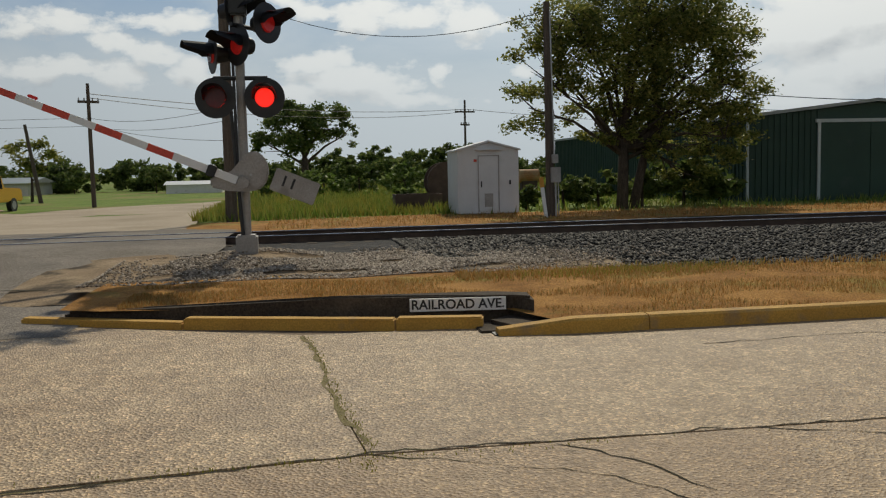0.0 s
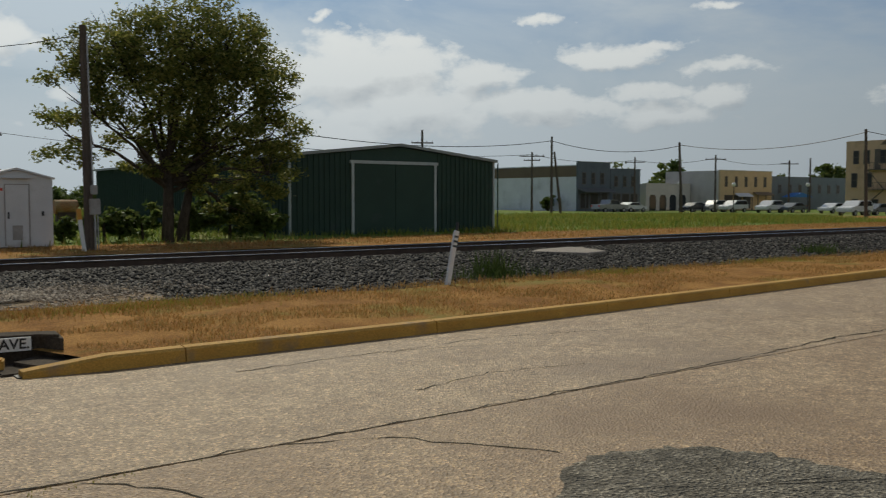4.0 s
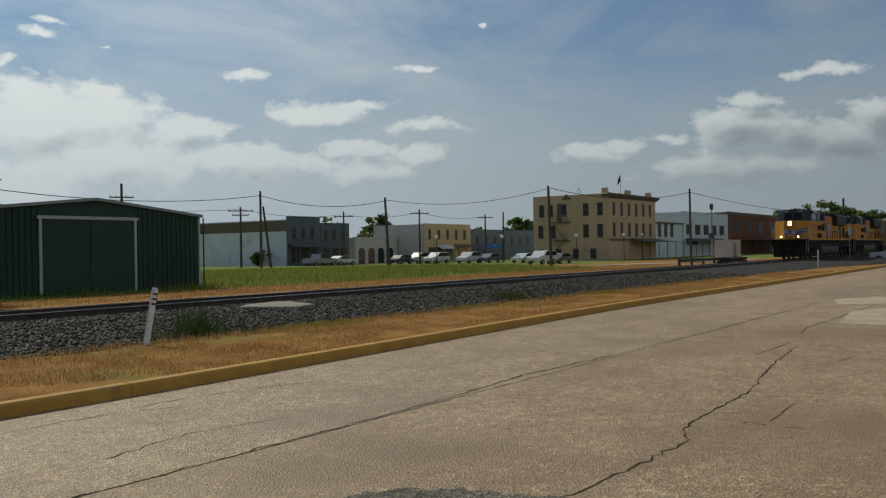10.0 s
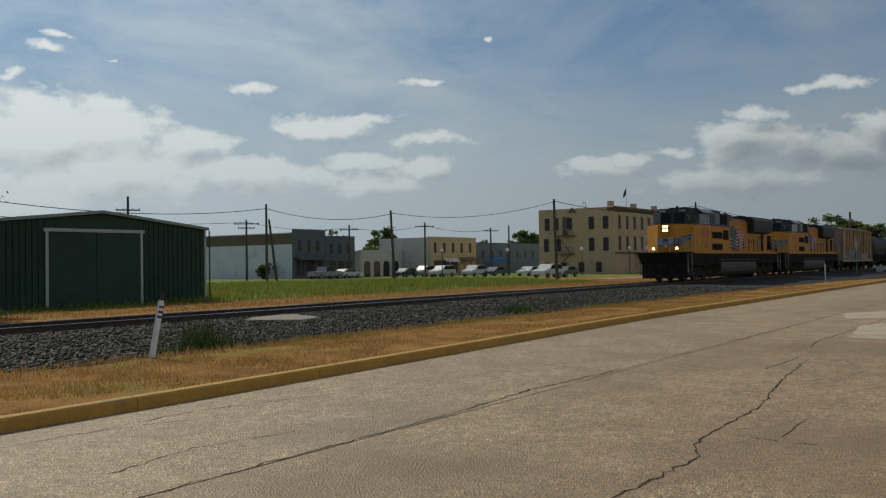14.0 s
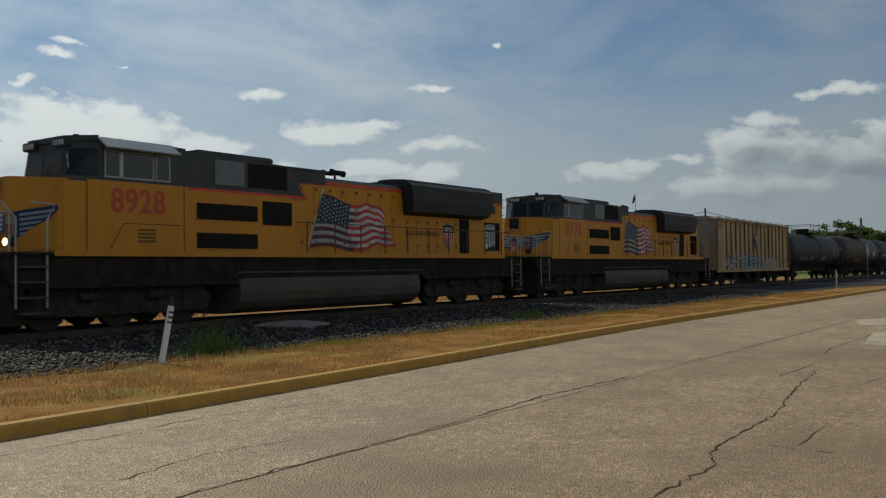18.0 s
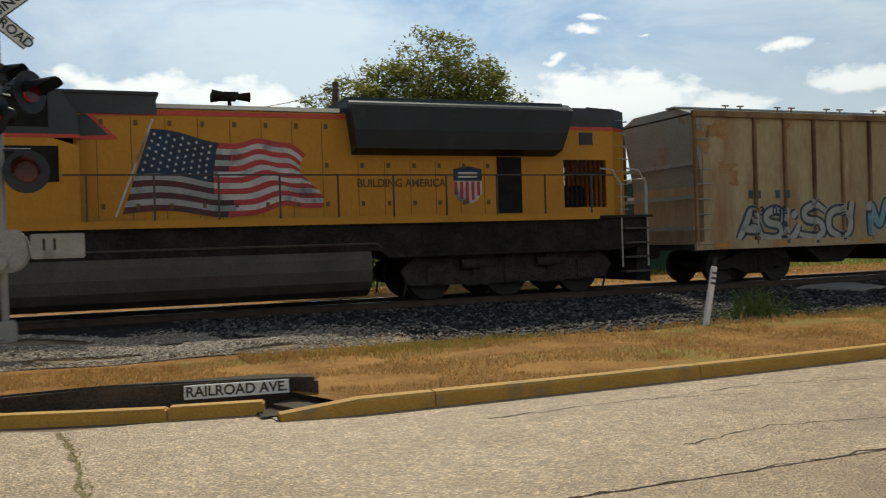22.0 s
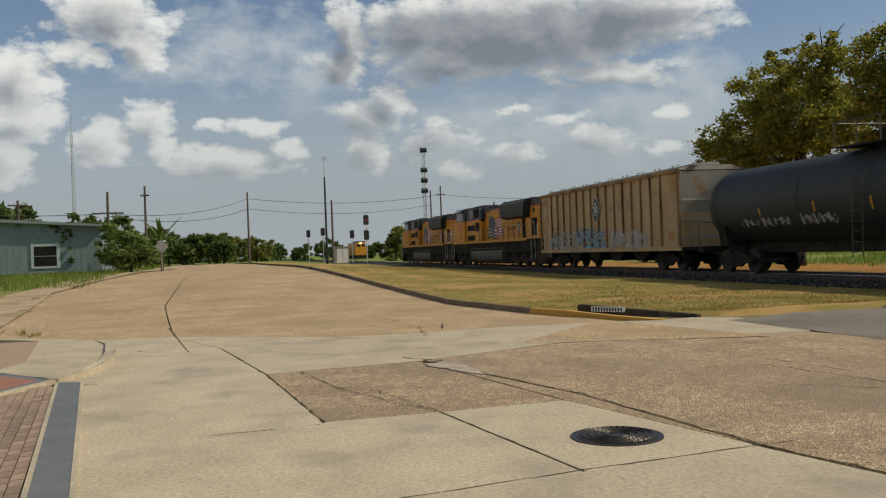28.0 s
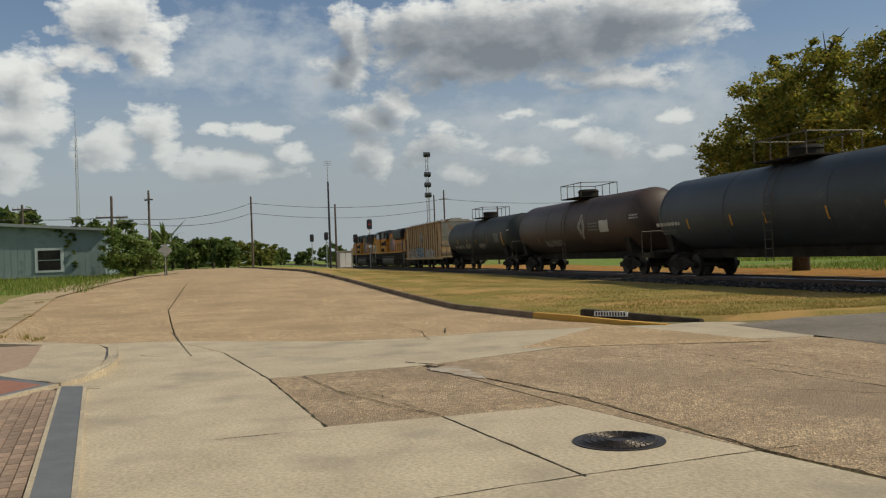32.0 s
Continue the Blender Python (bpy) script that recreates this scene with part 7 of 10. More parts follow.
def relay_hut():
    T = thing("relay_hut", place(5.0, 28.6, 0.03, -2), "white metal railway equipment hut with a closed door", "hut")
    part("body", B(0, 2.0, 0, 2.6, 0.08, 2.12), HUTW, T)
    part("base", B(0.05, 1.95, 0.05, 2.5, 0, 0.10), ALU, T)
    part("roof", P([(-0.06, 2.10), (1.0, 2.38), (2.06, 2.10), (2.06, 2.15), (1.0, 2.44), (-0.06, 2.15)], -0.08, 2.68), HUTW, T)
    part("gable", P([(0, 2.12), (1.0, 2.37), (2.0, 2.12)], -0.002, 0.05), HUTW, T)
    d = part("door", B(0.68, 1.32, -0.03, 0.0, 0.15, 1.92, bev=0.006), HUTW, T, "white metal door")
    part("handle", B(0.74, 0.78, -0.06, -0.03, 0.92, 1.12), BLACK, d)
    part("vent", B(0.86, 1.14, -0.036, -0.03, 0.28, 0.72), ALU, d)
    for x in (0.655, 1.325):
        part("door_frame", B(x, x + 0.025, -0.036, 0, 0.12, 1.95), ALU, T)
    part("door_frame", B(0.655, 1.35, -0.036, 0, 1.93, 1.955), ALU, T)
    part("rain_hood", B(0.6, 1.4, -0.12, 0, 2.12, 2.15), HUTW, T)
    part("sign", B(0.52, 0.62, -0.01, 0, 1.75, 1.83), UPR, T)
    part("lock_box", B(1.68, 1.74, -0.03, 0, 1.0, 1.14), BLACK, T)


HUTW = pm("hut_white", (0.56, 0.56, 0.56), (0.62, 0.62, 0.62), 1.5, 0.5, 0, 0.05, 30, 0.06, (0.45, 0.44, 0.42), 1.5, 0.6, 0.8)
relay_hut()


def pole(s, n, z, h, lab, arms=(), lean=0.0, lean2=0.0, r=0.15, name="utility_pole", extra=None):
    T = thing(name, place(s, n, z) @ pose(0, 0, 0, lean2, lean, 0), lab, "pole", "utility poles" if name == "utility_pole" else "")
    part("shaft", C((0, 0, -0.3), (0, 0, h), r, r * 0.68, 12), WOODP, T)
    for za, w, rot in arms:
        a = part("cross_arm", B(-w / 2, w / 2, -0.06, 0.06, za - 0.06, za + 0.06), WOODP, T)
        a.matrix_basis = pose(0, 0, 0, 0, 0, rot)
        for q in (-0.46, -0.2, 0.2, 0.46):
            part("insulator", C((q * w, 0, za + 0.06), (q * w, 0, za + 0.2), 0.04, 0.03, 8), STEELG, a)
    if extra:
        extra(T, h)
    return T


def meter_boxes(T, h):
    part("meter_box", B(-0.02, 0.26, -0.28, -0.14, 1.05, 1.5, bev=0.01), ALU, T, "grey meter box")
    part("meter_box", B(0.02, 0.20, -0.26, -0.14, 1.62, 1.88, bev=0.01), ALU, T)
    part("conduit", C((0.12, -0.18, 0), (0.12, -0.18, 1.05), 0.03, 0.03, 8), STEELG, T)
    part("conduit", C((0.2, -0.18, 0), (0.2, -0.18, 1.05), 0.02, 0.02, 8), STEELG, T)
    part("conduit", C((0.1, -0.16, 1.88), (0.06, -0.15, h - 0.3), 0.022, 0.022, 8), STEELG, T)


def guy_and_lamp(T, h):
    part("conduit", C((0.28, -0.1, 0), (0.22, -0.1, h - 1.2), 0.05, 0.05, 8), BLACK, T)
    part("lamp_arm", tube(bmesh.new(), [(0, 0, 8.1), (-0.5, -0.15, 8.32), (-1.0, -0.35, 8.32), (-1.22, -0.4, 8.25)], 0.03, 6), STEELG, T)
    part("lamp_head", C((-1.22, -0.4, 7.98), (-1.22, -0.4, 8.25), 0.17, 0.08, 12), STEELG, T)


pole(-2.3, 29.9, 0.06, 10.5, "tall dark wooden utility pole beside the crossing", ((9.8, 2.4, 20),), 0, 0, 0.20, extra=guy_and_lamp)
pole(7.35, 26.0, 0.05, 6.35, "weathered wooden service pole with grey meter boxes", (), -0.6, 0, 0.14, name="service_pole", extra=meter_boxes)
FAR = "dark wooden utility pole with a cross arm"
pole(-10.3, 46.9, 0.0, 6.2, FAR, ((5.3, 1.0, 25),), 0, 0, 0.12)
pole(-15.8, 57.9, 0.0, 4.9, "leaning dark wooden pole", (), -8, 0, 0.14)
pole(12.7, 68.9, 0.1, 6.8, FAR, ((5.9, 1.6, 10), (4.9, 1.0, 40)), 0, 0, 0.11)
for s, n, z, h, arms, ln, lb in (
        (66.1, 67.9, -0.15, 8.2, (), 0, "plain dark wooden utility pole"), (68.9, 69.3, -0.15, 6.8, (), -9, "leaning dark wooden pole"), (74.8, 80.3, -0.2, 7.4, ((6.9, 3.0, -40), (6.4, 2.0, -40)), 0, FAR),
        (52.7, 72.6, -0.1, 8.5, ((7.2, 2.2, -30), (6.6, 1.6, -30)), 0, FAR), (98.5, 84.5, -0.3, 7.7, ((7.0, 2.8, -40),), 0, FAR), (75.0, 58.0, -0.2, 7.5, (), -4, "plain dark wooden utility pole"),
        (105.3, 75.9, -0.4, 8.0, ((7.4, 2.8, -40),), 0, FAR), (119.1, 73.2, -0.4, 7.5, ((7.0, 2.6, -40),), 0, FAR), (120.6, 70.8, -0.4, 7.8, (), 0, "plain dark wooden utility pole"),
        (75.4, 38.9, -0.2, 7.7, (), -3, "plain dark wooden utility pole"), (104.1, 35.3, -0.4, 8.8, (), -1, "plain dark wooden utility pole"), (108.3, 19.2, -0.4, 7.1, ((6.0, 1.0, 30),), 0, FAR),
        (-74.5, -9.4, 0.85, 6.3, ((4.6, 2.4, 90),), -3, FAR), (-89.7, -7.9, 0.85, 7.9, ((7.0, 0.9, 60),), -2, FAR), (-110.0, 2.1, 0.85, 8.6, (), -3, "plain dark wooden utility pole"),
        (-99.4, 11.0, 0.5, 7.1, (), 0, "thin dark steel utility pole"), (-116.8, 27.6, 0.0, 10.2, ((9.0, 1.2, 90),), 0, FAR), (-126.9, 28.5, 0.0, 10.3, (), 0, "plain dark wooden utility pole"), (-110, 33.0, 0.0, 7.5, (), 0, "plain dark wooden utility pole"),
        (-78.3, -16.7, 0.85, 6.0, ((5.6, 1.5, 90),), 0, FAR)):
    pole(s, n, z, h, lb, arms, ln, 0, 0.16 if s > 40 else 0.14)


def wire(name, pts, sag, r=0.012, k=14):
    bm = bmesh.new()
    for a, b in zip(pts[:-1], pts[1:]):
        a, b = Vector(a), Vector(b)
        q = []
        for i in range(k + 1):
            f = i / k
            p = a.lerp(b, f)
            p.z -= sag * 4 * f * (1 - f)
            q.append(p)
        tube(bm, q, r, 4)
    tagged(link(name, bm, WIRE, None, None), "thin black overhead wire between poles", "wire")


wire("overhead_wire", [W(-2.3, 29.9, 7.4), W(7.35, 26.0, 6.2)], 1.1, 0.010)
wire("overhead_wire", [W(-60, 46, 5.0), W(-10.3, 46.9, 4.5), W(-2.3, 29.9, 3.75)], 0.3, 0.009)
wire("overhead_wire", [W(-60, 44, 4.2), W(-10.3, 46.9, 4.1), W(-2.3, 29.9, 3.3)], 0.25, 0.008)
wire("overhead_wire", [W(-10.3, 46.9, 4.2), W(-2.3, 29.9, 2.65)], 0.2, 0.008)
wire("overhead_wire", [W(-10.3, 46.9, 5.7), W(12.7, 68.9, 6.2), W(60, 100, 6)], 0.5, 0.018)
wire("overhead_wire", [W(-10.3, 46.9, 5.5), W(12.7, 68.9, 6.0)], 0.7, 0.015)
wire("overhead_wire", [W(30, 60, 6.6), W(66.1, 67.9, 7.6), W(75.0, 58.0, 7.0), W(75.4, 38.9, 7.3), W(104.1, 35.3, 8.0), W(160, 28, 7)], 0.9, 0.03)
wire("overhead_wire", [W(30, 66, 6.0), W(74.8, 80.3, 6.9), W(98.5, 84.5, 7.0), W(105.3, 75.9, 7.2), W(119.1, 73.2, 6.8)], 0.6, 0.025)
wire("overhead_wire", [W(-50, -30, 6.5), W(-74.5, -9.4, 5.4), W(-110, 2.1, 8.6), W(-116.8, 27.6, 9.0), W(-120, 60, 9)], 0.8, 0.025)
wire("overhead_wire", [W(-74.5, -9.4, 5.2), W(-110, 2.1, 7.4), W(-126.9, 28.5, 8.2)], 0.9, 0.025)

# ---- the green metal barn ----
BARN = pm("dark_green_steel", (0.015, 0.042, 0.027), (0.021, 0.054, 0.035), 0.6, 0.7, 0.0, 0.05, 20, 0.12, (0.04, 0.06, 0.05), 0.8, 0.6, 0.8)
ROOFM = pm("barn_roof", (0.22, 0.24, 0.23), (0.28, 0.3, 0.29), 0.8, 0.45, 0.3, 0.04, 20, 0.1)


def barn():
    T = thing("metal_barn", place(16.6, 31.6, 0.05), "dark green corrugated steel barn with a closed sliding door", "barn")
    w, d, h, pk = 10.6, 26.0, 3.2, 3.75
    part("core", P([(0.03, 0), (w - 0.03, 0), (w - 0.03, h), (w / 2, pk - 0.03), (0.03, h)], 0.03, d), BARN, T)
    # corrugated sheets
    k = 0
    x = 0.0
    while x < w - 0.01:
        zt = h + (pk - h) * (1 - abs(x + 0.5 - w / 2) / (w / 2))
        for q in range(4):
            xx = x + 0.08 + q * 0.25
            if 2.85 < xx < 7.15:
                continue
            part("rib", B(xx, xx + 0.05, -0.009, 0.03, 0.0, min(zt, h + (pk - h) * (1 - abs(xx - w / 2) / (w / 2))) - 0.02), BARN, T)
        x += 1.0
    for i in range(86):
        y = 0.1 + i * 0.3
        part("rib", B(-0.010, 0.03, y, y + 0.06, 0, h - 0.02), BARN, T)
    for x, y0 in ((-0.03, -0.03), (w - 0.05, -0.03)):
        part("corner_trim", B(x, x + 0.08, y0, 0.05, 0, h), TRIM, T, "pale corner trim")
    part("roof", P([(-0.15, h - 0.02), (w / 2, pk + 0.0), (w + 0.15, h - 0.02), (w + 0.15, h + 0.10), (w / 2, pk + 0.12), (-0.15, h + 0.10)], -0.12, d + 0.1), ROOFM, T, "pale metal roof edge")
    dr = part("sliding_door", B(2.95, 5.02, -0.05, 0.0, 0.02, 2.95), BARN, T, "green sliding door leaf")
    dr = part("sliding_door", B(5.05, 7.1, -0.05, 0.0, 0.02, 2.95), BARN, T, "green sliding door leaf")
    for x in (2.83, 7.1):
        part("door_trim", B(x, x + 0.12, -0.07, 0.0, 0, 3.05), TRIM, T, "white door trim")
    part("door_track", B(2.75, 7.3, -0.09, 0.0, 2.97, 3.10), TRIM, T)


TRIM = pm("pale_trim", (0.38, 0.42, 0.4), (0.44, 0.48, 0.46), 2, 0.5)
barn()

# ---- trees ----


def leaf_cloud(name, blobs, count, size, mat, parent, seed, clump=60):
    """Small leaves in uneven clumps; blobs: (x, y, z, rx, ry, rz)."""
    rng = np.random.default_rng(seed)
    vol = np.array([b[3] * b[4] * b[5] for b in blobs])
    per = (vol / vol.sum() * count).astype(int)
    P_ = []
    for b, k in zip(blobs, per):
        m = max(7, k // clump)
        c = rng.normal(size=(m, 3))
        c /= np.linalg.norm(c, axis=1)[:, None]
        c *= rng.uniform(0.35, 1.0, (m, 1)) ** 0.6
        c = c * np.array(b[3:6]) + np.array(b[:3])
        j = rng.integers(0, m, k)
        spread = min(b[3:6]) * 0.15
        P_.append(c[j] + rng.normal(size=(k, 3)) * spread * np.array([1.25, 1.25, 0.8]))
    p = np.concatenate(P_)
    k = len(p)
    a = rng.normal(size=(k, 3))
    a[:, 2] *= 0.6
    a /= np.linalg.norm(a, axis=1)[:, None]
    b = np.cross(a, rng.normal(size=(k, 3)))
    b /= np.linalg.norm(b, axis=1)[:, None]
    s = size * rng.uniform(0.6, 1.35, (k, 1))
    v = np.stack([p - a * s, p + b * s * 0.45, p + a * s, p - b * s * 0.45], 1).reshape(-1, 3)
    me = bpy.data.meshes.new(name)
    me.vertices.add(4 * k)
    me.vertices.foreach_set("co", v.ravel())
    me.loops.add(4 * k)
    me.loops.foreach_set("vertex_index", np.arange(4 * k))
    me.polygons.add(k)
    me.polygons.foreach_set("loop_start", np.arange(0, 4 * k, 4))
    me.polygons.foreach_set("loop_total", np.full(k, 4))
    me.update(calc_edges=True)
    me.materials.append(mat)
    ob = new(name, me)
    ob.parent = parent
    return ob


def tree(s, n, z, trunk_h, blobs, count, leaf, mat, lab, seed, r=0.25, name="tree", forks=3):
    T = thing(name, place(s, n, z), lab, "tree")
    rnd = random.Random(seed)
    bm = bmesh.new()
    cyl(bm, (0, 0, -0.8), (0.1, 0, trunk_h), r * 1.25, r * 0.8, 12)
    if forks > 4:
        cyl(bm, (0.35, 0.1, -0.5), (1.0, 0.1, trunk_h), r * 1.0, r * 0.7, 12)
        cyl(bm, (1.0, 0.1, trunk_h), (1.7, 0.2, trunk_h * 2), r * 0.7, r * 0.4, 10)
        cyl(bm, (0.1, 0, trunk_h), (0.3, 0, trunk_h * 2.2), r * 0.8, r * 0.4, 10)
    part("trunk", bm, BARK, T, "", True)
    bm = bmesh.new()
    for b in blobs:
        a = Vector((0.1, 0, trunk_h * rnd.uniform(0.7, 1.0)))
        c = Vector(b[:3])
        mid = a.lerp(c, 0.5) + Vector((rnd.uniform(-0.3, 0.3), rnd.uniform(-0.3, 0.3), rnd.uniform(0, 0.4)))
        cyl(bm, a, mid, r * 0.42, r * 0.25, 8)
        cyl(bm, mid, c, r * 0.25, r * 0.10, 7)
        for i in range(forks + 3):
            d = Vector((rnd.uniform(-1, 1) * b[3], rnd.uniform(-1, 1) * b[4], rnd.uniform(-0.5, 1) * b[5])) * 0.85
            st = mid.lerp(c, rnd.uniform(0.2, 1.0))
            cyl(bm, st, c + d, r * 0.15, r * 0.03, 5)
    part("branchwork", bm, BARK, T)
    leaf_cloud("crown", blobs, count, leaf, mat, T, seed, 100)
    return T


tree(10.9, 29.6, 0.05, 2.4, [(-0.2, 0, 4.9, 2.2, 1.8, 1.5), (1.9, 0.3, 5.9, 2.0, 1.8, 1.6), (-1.7, 0.2, 6.7, 1.4, 1.4, 1.2), (0.6, 0, 7.9, 1.6, 1.6, 1.2), (3.6, 0, 6.0, 1.5, 1.4, 1.5), (2.6, 0, 7.4, 1.4, 1.3, 1.1), (-3.3, -0.2, 3.5, 1.1, 1.0, 1.1), (-2.6, 0, 6.1, 1.0, 1.0, 1.2), (3.4, 0.2, 3.9, 1.5, 1.2, 1.0), (3.4, 0, 1.8, 1.3, 1.0, 0.9), (0.6, 0.3, 3.2, 1.9, 1.3, 0.9), (2.2, 0.3, 2.6, 1.5, 1.1, 1.0), (2.3, 0.4, 1.2, 1.2, 0.8, 0.8), (0.2, 0, 6.3, 2.4, 2.0, 1.3), (-1.0, 0.2, 5.6, 2.0, 1.6, 1.0), (1.0, 0, 4.2, 1.9, 1.6, 1.1), (2.8, 0.2, 4.8, 1.7, 1.4, 1.2), (4.2, 0.3, 2.9, 1.1, 0.9, 0.9), (-2.9, -0.2, 4.6, 1.3, 1.0, 1.2), (4.4, 0.2, 4.7, 1.0, 0.9, 1.0), (-0.8, 0.4, 2.9, 1.4, 1.0, 0.7), (1.4, -0.3, 6.9, 2.2, 1.8, 1.2), (4.6, 0.2, 3.8, 1.3, 1.0, 1.0), (3.2, 0.3, 3.2, 1.6, 1.1, 1.0), (-1.6, 0, 3.9, 1.6, 1.2, 0.9), (1.6, -0.6, 3.4, 1.7, 0.9, 0.9), (4.4, 0.2, 5.6, 1.2, 1.0, 0.9), (0.3, -0.7, 2.3, 1.5, 0.7, 0.8), (1.9, -0.7, 1.9, 1.5, 0.7, 0.9), (3.6, -0.4, 2.4, 1.2, 0.8, 1.0)],
     58000, 0.075, LEAF_A, "broad olive-green tree with thin leaves beside the barn", 11, 0.19, "tree", 5)
tree(-39.5, 27.5, 0.55, 3.2, [(-4.4, 0, 6.4, 2.6, 2.2, 1.7), (0.6, 0, 7.0, 2.9, 2.4, 2.0), (-2.0, 0, 8.8, 2.1, 1.9, 1.4), (-1.2, 0, 10.0, 0.9, 0.9, 0.7), (2.2, 0, 9.0, 1.9, 1.7, 1.4), (3.0, 0, 10.3, 0.9, 0.9, 0.7), (-6.6, 0, 5.4, 1.5, 1.4, 1.4), (3.4, 0, 6.0, 2.0, 1.8, 1.5), (-1.5, 0, 5.2, 3.0, 2.2, 1.3)],
     34000, 0.125, LEAF_C, "large tree with yellowing autumn leaves beyond the track", 12, 0.36)
tree(-30.3, 27.0, 0.55, 3.0, [(0, 0, 6.6, 2.5, 2.2, 1.8), (-1.4, 0, 8.3, 1.8, 1.7, 1.3), (0.8, 0, 9.2, 1.5, 1.4, 1.1), (0.2, 0, 10.2, 0.7, 0.7, 0.6), (2.6, 0, 6.0, 1.6, 1.5, 1.4), (3.7, 0, 7.2, 0.9, 0.9, 0.7), (-2.4, 0, 5.6, 1.8, 1.6, 1.3)],
     25000, 0.12, LEAF_C, "tall tree with yellowing autumn leaves beyond the track", 17, 0.32)
tree(-18.3, 41.5, 0.0, 5.0, [(0.2, 0, 10.8, 1.7, 1.7, 1.1), (-1.4, 0, 9.9, 1.2, 1.2, 0.8), (-2.8, 0, 8.4, 1.5, 1.4, 0.9), (2.6, 0, 9.2, 1.6, 1.5, 1.0), (3.2, 0, 8.0, 1.3, 1.2, 0.8), (0.6, 0, 8.6, 2.3, 2.1, 1.1), (-0.8, 0, 7.4, 2.0, 1.6, 0.9), (1.4, 0, 7.2, 1.7, 1.4, 0.8), (0.0, 0, 9.6, 2.2, 1.9, 1.1)],
     22000, 0.13, LEAF_B, "tall green tree with an open crown", 13, 0.28)
tree(0.2, 70.0, 0.1, 2.6, [(-0.6, 0, 4.6, 2.7, 2.2, 1.9), (1.8, 0, 5.2, 2.0, 1.8, 1.5), (0, 0, 6.0, 1.8, 1.6, 1.2), (-2.6, 0, 3.6, 1.4, 1.2, 1.2), (3.4, 0, 4.4, 1.0, 1.0, 0.9)],
     9000, 0.16, LEAF_B, "dark green tree in the field", 14, 0.3)
tree(-17.5, 62.0, 0.0, 1.6, [(0, 0, 3.2, 1.6, 1.4, 1.3), (1, 0, 2.4, 1.2, 1.2, 1.0)], 1500, 0.14, LEAF_A, "small thin tree behind a leaning pole", 15, 0.1)
tree(-59.5, -6.2, 0.75, 0.5, [(0, -0.5, 1.4, 1.2, 1.4, 1.3), (0, 0.6, 1.2, 1.1, 0.9, 1.1), (0, -1.5, 1.7, 1.1, 0.7, 1.2), (0.3, -1.2, 2.7, 0.9, 0.8, 0.6), (0.3, 0.3, 2.4, 0.8, 0.9, 0.5)], 11000, 0.11, LEAF_D, "large green flowering bush against the green building", 16, 0.08, "bush")


